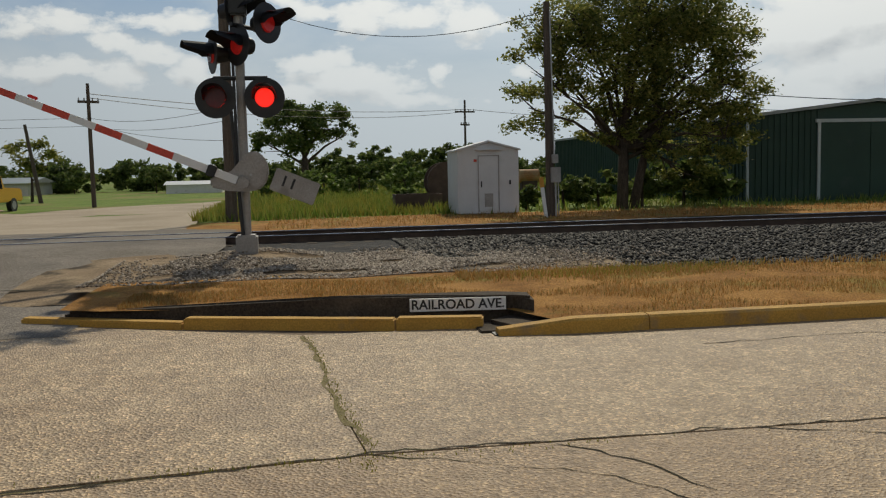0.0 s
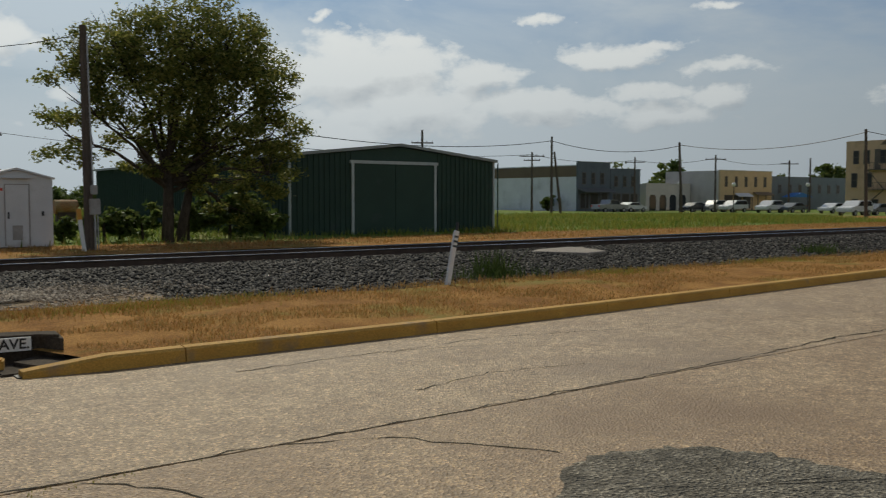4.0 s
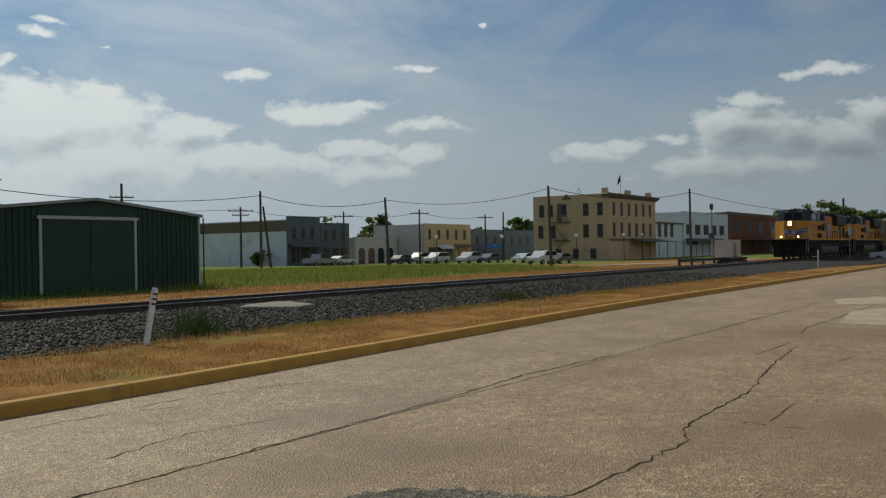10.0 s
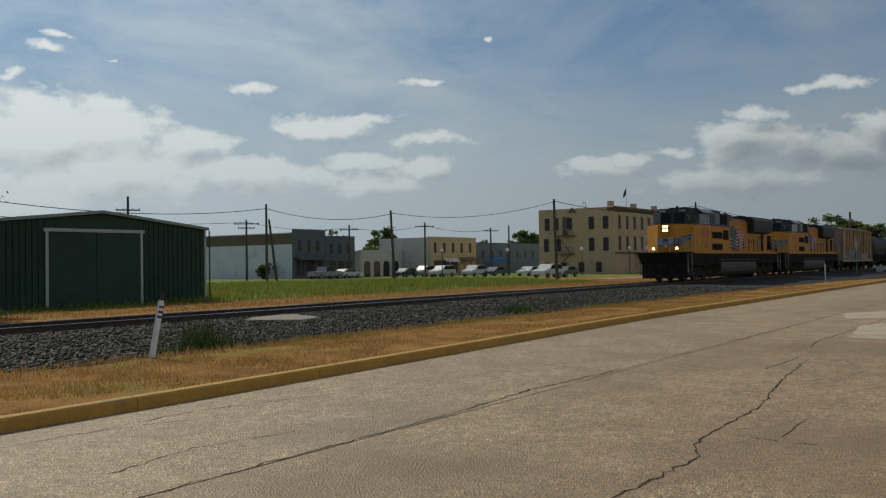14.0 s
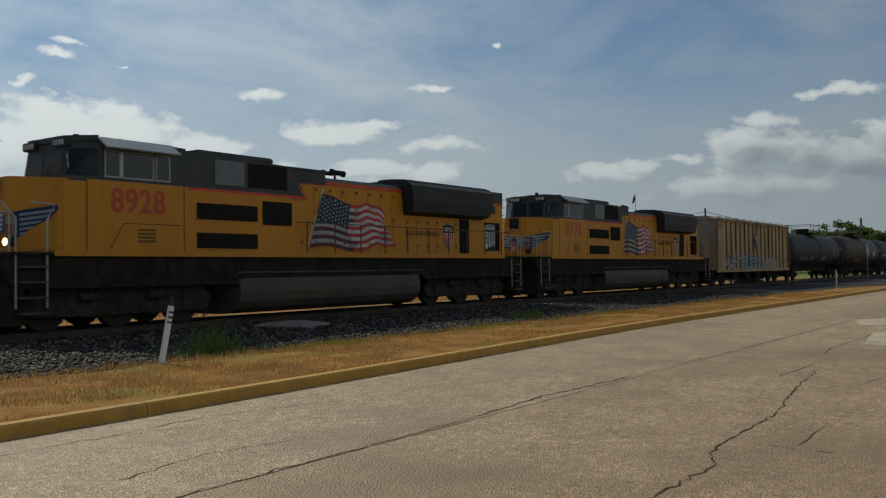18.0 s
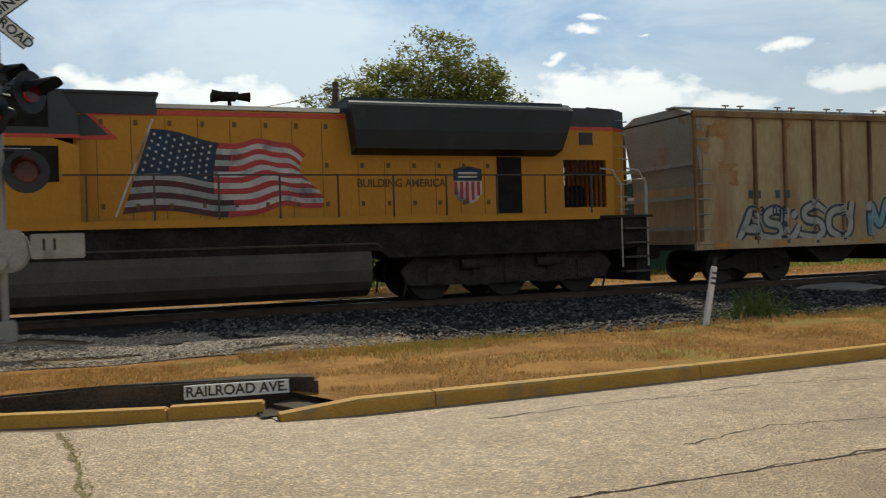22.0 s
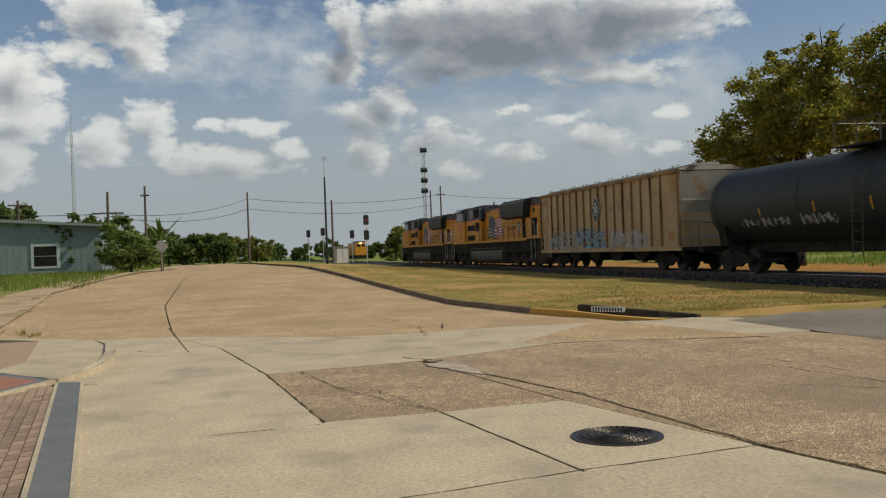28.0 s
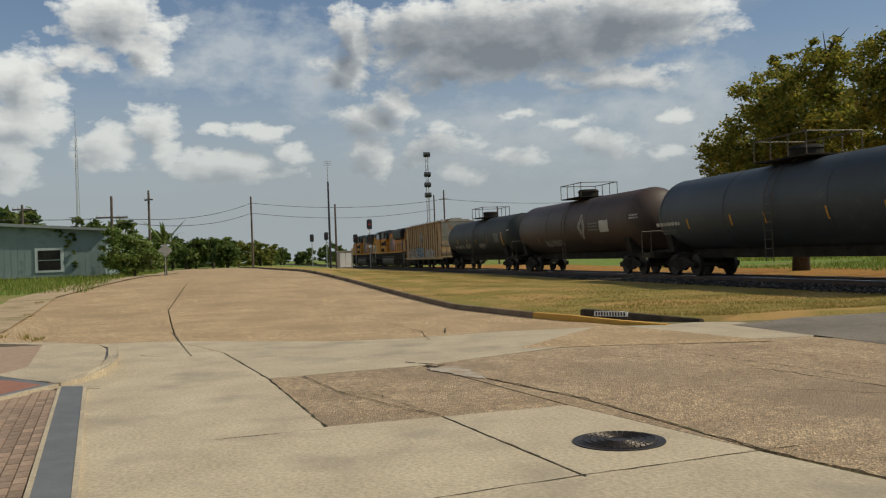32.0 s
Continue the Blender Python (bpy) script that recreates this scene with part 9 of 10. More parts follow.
def east_signals():
    T = thing("warning_sign", place(88.7, 15.2, -0.35), "diamond warning sign on a post, seen from behind", "road sign")
    part("post", B(-0.03, 0.03, -0.02, 0.02, 0, 3.2), STEELG, T)
    part("plate", P([(-0.75, 3.1), (0, 2.35), (0.75, 3.1), (0, 3.85)], -0.03, -0.01), ALU, T)
    T = thing("crossing_signal", place(100.1, 31.5, -0.3), "far railway crossing signal with dark lights", "crossing signal")
    part("mast", C((0, 0, 0), (0, 0, 5.6), 0.08, 0.08, 8), ALU, T)
    part("light", C((0, -0.1, 6.3), (0, 0.1, 6.3), 0.36, 0.36, 16), BLACK, T)
    part("mast_top", C((0, 0, 5.6), (0, 0, 6.2), 0.06, 0.05, 8), ALU, T)
    part("bracket", B(-0.7, 0.7, -0.08, 0.08, 2.7, 3.3), BLACK, T)
    T = thing("relay_hut", place(101, 29.5, -0.35), "pale metal equipment cabinet beside the line", "hut")
    part("body", B(0, 3.2, 0, 2.0, 0, 2.5, bev=0.03), HUTW, T)
    part("roof", B(-0.08, 3.28, -0.08, 2.08, 2.5, 2.6), HUTW, T)
    part("door", B(0.5, 1.4, -0.03, 0, 0.1, 2.2), ALU, T)
    T = thing("guard_rail", place(70, 24.6, -0.2), "wooden guard rail beside the far crossing", "fence")
    for i in range(6):
        part("post", B(i * 3.0, i * 3.0 + 0.18, -0.09, 0.09, 0, 0.75), WOODP, T)
    part("rail", B(-0.3, 15.6, -0.13, -0.09, 0.48, 0.72), WOODP, T)
    T = thing("pallet_stack", place(79, 23.2, -0.2), "stack of dark timber ties beside the line", "timber")
    for i in range(4):
        for j in range(3):
            part("timber", B(j * 0.02, 5.2, i * 0.3, i * 0.3 + 0.24, j * 0.24, j * 0.24 + 0.22), TIE, T)
    T = thing("marker_post", place(62, 12.4, -0.1), "thin white marker post in the verge", "post")
    part("post", B(-0.05, 0.05, -0.03, 0.03, 0, 1.3), WHITE, T)


east_signals()


# ---- west end ----
SIDING = pm("teal_siding", (0.155, 0.205, 0.20), (0.19, 0.24, 0.23), 0.8, 0.6, 0, 0.06, 12, 0.1, (0.09, 0.14, 0.13), 0.8)


def green_house():
    T = thing("green_building", place(-61.2, -21.2, 0.62), "low teal-green building with a boarded window", "building")
    part("front_wall", B(-0.2, 0.0, 0.0, 13.0, 0.0, 3.3), SIDING, T)
    part("side_wall", B(-9, -0.2, 12.8, 13.0, 0.0, 3.3), SIDING, T)
    part("side_wall", B(-9, -0.2, 0.0, 0.2, 0.0, 3.3), SIDING, T)
    part("rear_wall", B(-9, -8.8, 0.2, 12.8, 0.0, 3.3), SIDING, T)
    for i in range(32):
        part("board_seam", B(0.0, 0.012, 0.2 + i * 0.4, 0.22 + i * 0.4, 0.05, 3.2), SIDING, T)
    part("roof", P([(-0.4, 3.25), (6.5, 3.75), (13.4, 3.25), (13.4, 3.4), (6.5, 3.95), (-0.4, 3.4)], -9.2, 0.45, "x"), ROOFM, T, "pale shallow metal roof")
    part("gable", P([(0, 3.28), (6.5, 3.74), (13, 3.28)], -0.15, -0.01, "x"), SIDING, T)
    w = part("window", B(-0.02, 0.06, 8.8, 10.5, 0.72, 2.28), TRIM, T, "pale framed window with dark shutters")
    part("pane", B(0.06, 0.07, 8.98, 10.32, 0.86, 2.12), DARKP, w)
    part("mullion", B(0.07, 0.085, 8.98, 10.32, 1.47, 1.52), SIDING, w)
    part("downpipe", B(0.0, 0.1, 5.9, 6.02, 0.0, 3.2), TRIM, T)
    part("skirt", B(0.0, 0.02, 0, 13, 0, 0.4), BLACK, T)
    leaf_cloud("vine", [(0.1, 11.0, 2.6, 0.15, 0.5, 0.6), (0.1, 10.7, 3.2, 0.15, 0.8, 0.25), (0.1, 11.2, 1.6, 0.12, 0.25, 0.7)], 500, 0.12, LEAF_B, T, 61)


green_house()


def west_signals():
    T = thing("radio_mast", place(-94.5, 9.8, 0.5), "tall slim radio mast with an aerial on top", "mast")
    part("shaft", C((0, 0, 0), (0, 0, 9.2), 0.13, 0.09, 10), BLACK, T)
    part("aerial", C((0, 0, 9.2), (0, 0, 11.4), 0.035, 0.03, 6), STEELG, T)
    for z in (10.9, 11.1, 11.3):
        part("element", B(-0.02, 0.02, -0.4, 0.4, z, z + 0.03), STEELG, T)
    T = thing("relay_hut", place(-94.4, 10.6, 0.5), "small silver signal cabinet beside the line", "hut")
    part("body", B(-1.5, 0, 0, 1.5, 0, 1.75, bev=0.02), ALU, T)
    part("roof", B(-1.6, 0.08, -0.08, 1.58, 1.75, 1.83), ALU, T)
    part("door", B(0, 0.03, 0.2, 0.75, 0.1, 1.6), HUTW, T)
    part("door", B(0, 0.03, 0.8, 1.35, 0.1, 1.6), HUTW, T)
    for s, n, z, h, heads in ((-108.9, 16.2, 0.3, 5.3, 2), (-140, 14.0, 0.3, 4.8, 1), (-150, 12.6, 0.3, 4.8, 1), (-132, 17.5, 0.2, 4.2, 1)):
        T = thing("railway_signal", place(s, n, z), "black railway colour-light signal on a steel post", "signal", "railway signals")
        part("post", C((0, 0, 0), (0, 0, h), 0.07, 0.07, 8), STEELG, T)
        for k in range(heads):
            zz = h - k * 1.85
            hd = part("head", B(-0.1, 0.1, -0.33, 0.33, zz - 0.62, zz + 0.62, bev=0.09), BLACK, T, "black signal head")
            part("lens", C((0.10, 0, zz), (0.13, 0, zz), 0.11, 0.11, 12), REDM if k == 0 and heads == 2 else REDD, hd)
            part("number_board", B(0.1, 0.12, -0.2, 0.2, zz - 1.0, zz - 0.75), WHITE, T) if heads == 2 else None
    T = thing("aerial_tower", place(-127.1, 27.7, -0.1), "slim lattice aerial tower with drum antennas", "tower")
    for a in range(3):
        c = (0.22 * math.cos(a * 2.09), 0.22 * math.sin(a * 2.09))
        part("leg", C((c[0], c[1], 0), (c[0], c[1], 16.0), 0.04, 0.04, 6), STEELG, T)
    for i in range(26):
        a0, a1 = i % 3, (i + 1) % 3
        part("brace", C((0.22 * math.cos(a0 * 2.09), 0.22 * math.sin(a0 * 2.09), i * 0.6), (0.22 * math.cos(a1 * 2.09), 0.22 * math.sin(a1 * 2.09), i * 0.6 + 0.6), 0.025, 0.025, 5), STEELG, T)
    for z in (16.3, 13.4, 11.9, 10.4):
        part("drum", C((0, -0.45, z), (0, 0.45, z), 0.36, 0.36, 12), BLACK, T)
    T = thing("guyed_mast", place(-148.2, -23.5, 0.8), "very tall thin lattice radio mast", "mast")
    for a in range(3):
        c = (0.35 * math.cos(a * 2.09), 0.35 * math.sin(a * 2.09))
        part("leg", C((c[0], c[1], 0), (c[0] * 0.4, c[1] * 0.4, 21.0), 0.05, 0.04, 5), STEELG, T)
    for i in range(20):
        part("brace", C((-0.3 + 0.01 * i, 0, i), (0.3 - 0.01 * i, 0, i + 1), 0.03, 0.03, 4), STEELG, T)
    part("aerial", C((0, 0, 21), (0, 0, 25.3), 0.05, 0.03, 6), STEELG, T)
    T = thing("water_tower", place(-75.8, 129.6, 0), "tall lattice tower with a small round tank on top", "tower")
    for x, y in ((-1.2, -1.2), (1.2, -1.2), (1.2, 1.2), (-1.2, 1.2)):
        part("leg", C((x, y, 0), (x * 0.55, y * 0.55, 29), 0.10, 0.08, 6), STEELG, T)
    for i in range(14):
        k = 1.2 - 0.54 * i / 14
        for y in (-k, k):
            part("brace", C((-k, y, i * 2.0), (k, y, i * 2.0 + 2.0), 0.045, 0.045, 4), STEELG, T)
            part("brace", C((k, y, i * 2.0), (-k, y, i * 2.0 + 2.0), 0.045, 0.045, 4), STEELG, T)
    bm = bmesh.new()
    bmesh.ops.create_uvsphere(bm, u_segments=14, v_segments=8, radius=0.85, matrix=Matrix.Translation((0, 0, 29.5)))
    part("tank", bm, STEELG, T, "", True)
    T = thing("road_sign", place(-60.0, -4.4, 0.85), "grey diamond road sign seen from behind", "road sign")
    part("post", B(-0.03, 0.03, -0.03, 0.03, 0, 2.1), STEELG, T)
    part("plate", P([(-0.45, 1.6), (0, 1.15), (0.45, 1.6), (0, 2.05)], 0.03, 0.05, "x"), ALU, T)
    # a second engine standing far down the line
    T = thing("parked_locomotive", place(-215, 30.6, 0.0), "distant yellow locomotive standing on a far track", "locomotive")
    part("body", P([(-1.4, 1.0), (-1.4, 3.0), (-0.9, 4.2), (0.9, 4.2), (1.4, 3.0), (1.4, 1.0)], -16, 0, "x"), UPY, T)
    part("frame", B(-16, 0.3, -1.4, 1.4, 0.2, 1.1), DIRT, T)
    part("cab_roof", B(-5, -0.1, -1.2, 1.2, 4.15, 4.45, bev=0.05), UPG, T)
    for y in (-0.6, 0.6):
        part("windscreen", B(0.0, 0.03, y - 0.4, y + 0.4, 3.1, 3.7), GLASS, T)
    for y, z in ((-0.15, 3.95), (0.15, 3.95)):
        part("headlight", C((0, y, z), (0.05, y, z), 0.12, 0.12, 12), WARM, T)


west_signals()


def pavement():
    """The brick corner with its ramp, at the street's near side."""
    PV = thing("pavement", TRK, "brick pavement corner with a pale concrete ramp and dark edging", "pavement", kind="structure")
    part("ramp", P([(-20.4, -4.9), (-19.7, -3.85), (-18.5, -2.55), (-15.6, -2.08), (-13.7, -2.04), (-12.7, -2.36), (-13.2, -2.85), (-14.1, -3.5), (-15.05, -3.25), (-19.2, -3.85), (-20.2, -4.95)], -0.1, 0.05, "z"), CONC, PV, "pale concrete ramp")
    nose = [(-18.5, -2.55), (-17.4, -2.22), (-15.6, -1.98), (-14.5, -1.9), (-13.6, -1.93), (-12.95, -2.12), (-12.62, -2.34)]
    bm = bmesh.new()
    prism(bm, nose + [(s, n - 0.16) for s, n in nose][::-1], -0.1, 0.06, "z")
    for v in bm.verts:
        if v.co.z > 0:
            v.co.z = 0.055 + 0.055 * smooth01((v.co.x + 18.5) / 2.5) * (1 - 0.9 * smooth01((v.co.x + 13.6) / 0.9))
    apron = [(s, n - 0.3) for s, n in nose][::-1] + [(-19.0, -2.75), (-17.6, -1.95), (-15.6, -1.6), (-13.9, -1.5), (-12.2, -1.8), (-12.3, -2.1)]
    part("apron", P(apron, -0.1, 0.004, "z"), CONC, PV, "pale concrete gutter round the ramp")
    part("ramp_kerb", bm, CONC, PV, "pale rounded kerb nose")
    part("edging", P([(-12.44, -2.31), (-12.32, -2.02), (-6.2, -1.15), (-3.0, -0.70), (-3.0, -0.98), (-6.3, -1.43)], -0.1, 0.03, "z"), SLATE, PV, "dark slate edging band")
    part("corner_band", P([(-14.3, -3.75), (-14.08, -3.5), (-12.6, -2.40), (-11.5, -2.92), (-11.3, -3.75)], -0.1, 0.045, "z"), SLATE, PV, "dark slate corner band")
    part("tactile_strip", P([(-13.7, -3.74), (-13.35, -3.15), (-12.62, -2.58), (-11.75, -2.98), (-11.6, -3.74)], -0.1, 0.049, "z"), TERR, PV, "terracotta warning strip")
    part("pale_edge", P([(-11.38, -2.86), (-11.48, -2.95), (-12.60, -2.42), (-12.55, -2.36)], -0.1, 0.052, "z"), CONC, PV, "pale concrete edge line")
    part("pale_edge", P([(-12.30, -2.02), (-12.28, -1.975), (-3.0, -0.655), (-3.0, -0.70)], -0.1, 0.034, "z"), CONC, PV, "pale concrete edge line")
    part("pale_edge", P([(-12.46, -2.31), (-12.47, -2.35), (-6.3, -1.47), (-3.0, -1.02), (-3.0, -0.98), (-6.3, -1.43)], -0.1, 0.034, "z"), CONC, PV, "pale concrete edge line")
    part("verge_patch", P([(-19.3, -4.9), (-19.25, -3.82), (-15.1, -3.22), (-14.3, -3.64), (-14.0, -4.9)], -0.1, 0.04, "z"), BRICK, PV)
    bm = B(-0.098, 0.098, -0.048, 0.048, -0.05, 0.0, bev=0.004)
    me = bpy.data.meshes.new("brick")
    bm.to_mesh(me)
    bm.free()
    me.materials.append(BRICK)
    bed = part("bed", P([(-12.4, -2.38), (-6.3, -1.48), (-3.05, -1.04), (-3.05, -6), (-13.4, -6), (-11.5, -3.0)], -0.1, 0.004, "z"), KDARK, PV)
    lines = []
    for r in range(30):
        for c in range(53):
            s0 = -3.2 - c * 0.205 + (0.1 if r % 2 else 0)
            n0 = -1.44 + (s0 + 5.6) * 0.137 - r * 0.103
            if s0 > -12.2 + max(0, r - 1) * 0.16:
                lines.append((s0, n0))
    lines.sort(key=lambda q: (q[0] + 8.5) ** 2 * 0.15 + (q[1] + 1.9) ** 2)
    for s0, n0 in lines[:300]:
        o = new("brick", me)
        o.parent = PV
        o.matrix_basis = pose(s0, n0, 0.024, 0, 0, 7.8)
    verts, faces = [], []
    for s0, n0 in lines[300:]:
        b = len(verts)
        verts += [(s0 - 0.098, n0 - 0.048, 0.024), (s0 + 0.098, n0 - 0.048, 0.024), (s0 + 0.098, n0 + 0.048, 0.024), (s0 - 0.098, n0 + 0.048, 0.024)]
        verts += [(x, y, 0.0) for x, y, z in verts[b:b + 4]]
        faces += [(b, b + 1, b + 2, b + 3)] + [(b + i, b + 4 + i, b + 4 + (i + 1) % 4, b + (i + 1) % 4) for i in range(4)]
    tagged(raw("bricks", verts, faces, BRICK, PV), "weathered red-brown bricks", "", kind="stuff")


SLATE = pm("slate_edging", (0.11, 0.115, 0.12), (0.15, 0.155, 0.16), 2, 0.8, 0, 0.2, 60, 0.15)
TERR = pm("terracotta", (0.26, 0.11, 0.07), (0.31, 0.135, 0.085), 2, 0.8, 0, 0.1, 50, 0.15)
BRICK = pm("paving_brick", (0.25, 0.165, 0.11), (0.31, 0.215, 0.15), 6, 0.85, 0, 0.2, 50, 0.2, rand=0.25)
pavement()


# ---- loose small stuff: stones, blades, weeds ----
def stones(name, count, fs, fn, fz, size, mat, seed, lab):
    rng = np.random.default_rng(seed)
    base = np.array([(1, 0, 0.1), (-0.9, 0.25, 0), (0.1, 0.9, -0.1), (0, -1, 0.05), (0.15, 0.1, 0.8), (-0.1, 0, -0.7)])
    tri = [(0, 2, 4), (2, 1, 4), (1, 3, 4), (3, 0, 4), (2, 0, 5), (1, 2, 5), (3, 1, 5), (0, 3, 5)]
    s, n = fs(rng, count), fn(rng, count)
    z = np.array([fz(a, b) for a, b in zip(s, n)])
    ang = rng.uniform(0, math.tau, count)
    sc = size * rng.uniform(0.6, 1.5, count)
    wob = rng.uniform(0.7, 1.3, (count, 6, 3))
    v = base[None] * wob * sc[:, None, None]
    c, d = np.cos(ang)[:, None], np.sin(ang)[:, None]
    x = v[:, :, 0] * c - v[:, :, 1] * d + s[:, None]
    y = v[:, :, 0] * d + v[:, :, 1] * c + n[:, None]
    zz = v[:, :, 2] * 0.8 + z[:, None] + 0.25 * sc[:, None]
    verts = np.stack([x, y, zz], 2).reshape(-1, 3)
    faces = (np.array(tri)[None] + 6 * np.arange(count)[:, None, None]).reshape(-1, 3)
    me = bpy.data.meshes.new(name)
    me.vertices.add(len(verts))
    me.vertices.foreach_set("co", verts.ravel())
    me.loops.add(faces.size)
    me.loops.foreach_set("vertex_index", faces.ravel())
    me.polygons.add(len(faces))
    me.polygons.foreach_set("loop_start", np.arange(0, faces.size, 3))
    me.polygons.foreach_set("loop_total", np.full(len(faces), 3))
    me.update(calc_edges=True)
    me.materials.append(mat)
    ob = new(name, me)
    ob.matrix_basis = TRK
    return tagged(ob, lab, "gravel", kind="stuff")


def bed_z(s, n):
    return float(np.interp(n, [10.7, 11.3, 14.4, 16.7, 17.2, 21.2, 21.7, 23.2, 24.4], [0.02, 0.07, 0.10, 0.155, 0.14, 0.14, 0.155, 0.10, 0.0]))


stones("ballast_stones", 31000, lambda r, k: 1.8 + 45 * r.random(k) ** 1.5, lambda r, k: r.uniform(11.15, 18.2, k), bed_z, 0.042, STONE, 1, "loose dark grey crushed ballast stones")
stones("ballast_stones", 4000, lambda r, k: r.uniform(-45, -17.2, k), lambda r, k: r.uniform(15.9, 18.2, k), bed_z, 0.045, STONE, 2, "loose dark grey crushed ballast stones")
stones("pale_gravel", 17000, lambda r, k: r.normal(0.9, 1.8, k).clip(-2.9, 5.6), lambda r, k: r.normal(13.6, 1.0, k).clip(12.0, 16.6), lambda s, n: gz(s, n) + 0.085 + mound(s, n) + 0.035 * noise.noise(Vector((s * 0.9, n * 0.9, 5))) - (0.3 if noise.noise(Vector((s * 1.1, n * 1.3, 8))) < -0.28 else 0.0), 0.022, PALE, 3, "pale loose gravel by the crossing")


def blades(name, count, fs, fn, fz, h, mat, seed, lab, w=0.008):
    rng = np.random.default_rng(seed)
    s, n = fs(rng, count), fn(rng, count)
    z = np.array([fz(a, b) for a, b in zip(s, n)])
    a = rng.uniform(0, math.tau, count)
    hh = h * rng.uniform(0.4, 1.25, count)
    lean = rng.normal(0, 0.35, (count, 2)) * hh[:, None]
    dx, dy = np.cos(a) * w, np.sin(a) * w
    v = np.stack([np.stack([s - dx, n - dy, z - 0.01], 1), np.stack([s + dx, n + dy, z - 0.01], 1), np.stack([s + lean[:, 0], n + lean[:, 1], z + hh], 1)], 1).reshape(-1, 3)
    me = bpy.data.meshes.new(name)
    k = count
    me.vertices.add(3 * k)
    me.vertices.foreach_set("co", v.ravel())
    me.loops.add(3 * k)
    me.loops.foreach_set("vertex_index", np.arange(3 * k))
    me.polygons.add(k)
    me.polygons.foreach_set("loop_start", np.arange(0, 3 * k, 3))
    me.polygons.foreach_set("loop_total", np.full(k, 3))
    me.update(calc_edges=True)
    me.materials.append(mat)
    ob = new(name, me)
    ob.matrix_basis = TRK
    return tagged(ob, lab, "grass", kind="stuff")


BLADE_M = island("median_blade", [(0.17, 0.16, 0.035), (0.28, 0.22, 0.06), (0.36, 0.25, 0.09), (0.22, 0.21, 0.05)], 0.8, 0.35)
BLADE_W = island("weed_blade", [(0.04, 0.065, 0.015), (0.06, 0.09, 0.02), (0.09, 0.12, 0.03)], 0.8, 0.25)
BLADE_Y = island("yellow_green_blade", [(0.20, 0.19, 0.03), (0.30, 0.26, 0.045), (0.24, 0.25, 0.05)], 0.8, 0.35)
U_ = lambda a, b: (lambda r, k: r.uniform(a, b, k))
NEAR = lambda a, b: (lambda r, k: a + (b - a) * r.random(k) ** 1.7)
gv = lambda s, n: gz(s, n) + 0.09
gd = lambda s, n: gz(s, n) - (0.5 if noise.noise(Vector((s * 0.55, n * 1.1, 3))) < -0.12 else 0) + (0.085 if n > kerb_n(s) + 0.2 and (s > 2.4 or n > 9.9 - 0.25 * (s + 2)) else -0.6)
blades("dry_grass", 90000, NEAR(-2.0, 50), lambda r, k: 8.2 + 3.45 * r.random(k), gd, 0.05, BLADE_D, 5, "short dry brown grass blades", 0.006)
blades("dry_grass", 7000, NEAR(2, 40), lambda r, k: r.normal(11.35, 0.28, k), gv, 0.08, BLADE_D, 6, "ragged tufts of dry grass along the ballast", 0.007)
blades("green_weeds", 300, lambda r, k: r.choice([9.9, 10.5, 11.2, 10.8, 22.0], k) + r.normal(0, 0.3, k), lambda r, k: r.normal(12.0, 0.35, k), gv, 0.26, BLADE_W, 7, "thin green weeds growing by the ballast", 0.009)
blades("green_weeds", 110, lambda r, k: r.normal(10.73, 0.2, k), lambda r, k: r.normal(12.3, 0.2, k), gv, 0.5, BLADE_W, 27, "leafy green weed clump growing in the ballast edge", 0.016)
blades("green_weeds", 130, lambda r, k: r.normal(22.7, 0.3, k), lambda r, k: r.normal(12.8, 0.2, k), gv, 0.22, BLADE_W, 28, "low green weed clump growing in the ballast edge", 0.018)
blades("yellow_green_grass", 5000, lambda r, k: r.choice([3.6, 5.0, 13.0, 18.5, 26.0], k) + r.normal(0, 0.7, k), lambda r, k: r.normal(11.4, 0.28, k), gv, 0.06, BLADE_Y, 15, "low patches of yellow-green grass in the verge", 0.006)
def joint(r, k):
    f = r.random(k)
    joint.n = np.interp(f, [0, 0.85, 1], [8.5, 5.0, 4.5]) + r.normal(0, 0.02, k)
    return np.interp(joint.n, [4.5, 5.0, 6.1, 7.2, 8.5], [0.28, 0.32, 0.2, 0.12, 0.0]) + r.normal(0, 0.025, k)


blades("joint_weeds", 420, joint, lambda r, k: joint.n, lambda s, n: 0.003, 0.013, BLADE_Y, 23, "low dry weeds in the street joint", 0.006)
blades("joint_weeds", 200, lambda r, k: r.normal(0.1, 0.9, k), lambda r, k: r.normal(4.74, 0.035, k), lambda s, n: 0.003, 0.016, BLADE_Y, 24, "low dry weeds in the street joint", 0.006)
blades("far_dry_grass", 16000, U_(-1, 70), lambda r, k: r.uniform(24.0, 28.5, k), lambda s, n: gz(s, n) + 0.03, 0.10, BLADE_D, 8, "dry grass beyond the track", 0.015)
blades("tall_green_grass", 13000, U_(-3.6, 5.0), lambda r, k: r.uniform(30.0, 46, k), lambda s, n: gz(s, n), 0.34, BLADE_Y, 19, "yellow-green weeds behind the hut", 0.03)
blades("tall_green_grass", 12000, U_(-3.4, 5.0), lambda r, k: r.uniform(29.5, 46, k), lambda s, n: gz(s, n) - (0.0 if noise.noise(Vector((s * 0.7, n * 0.5, 6))) > -0.05 else 0.3), 0.44, BLADE_G, 9, "tall green grass behind the hut", 0.02)
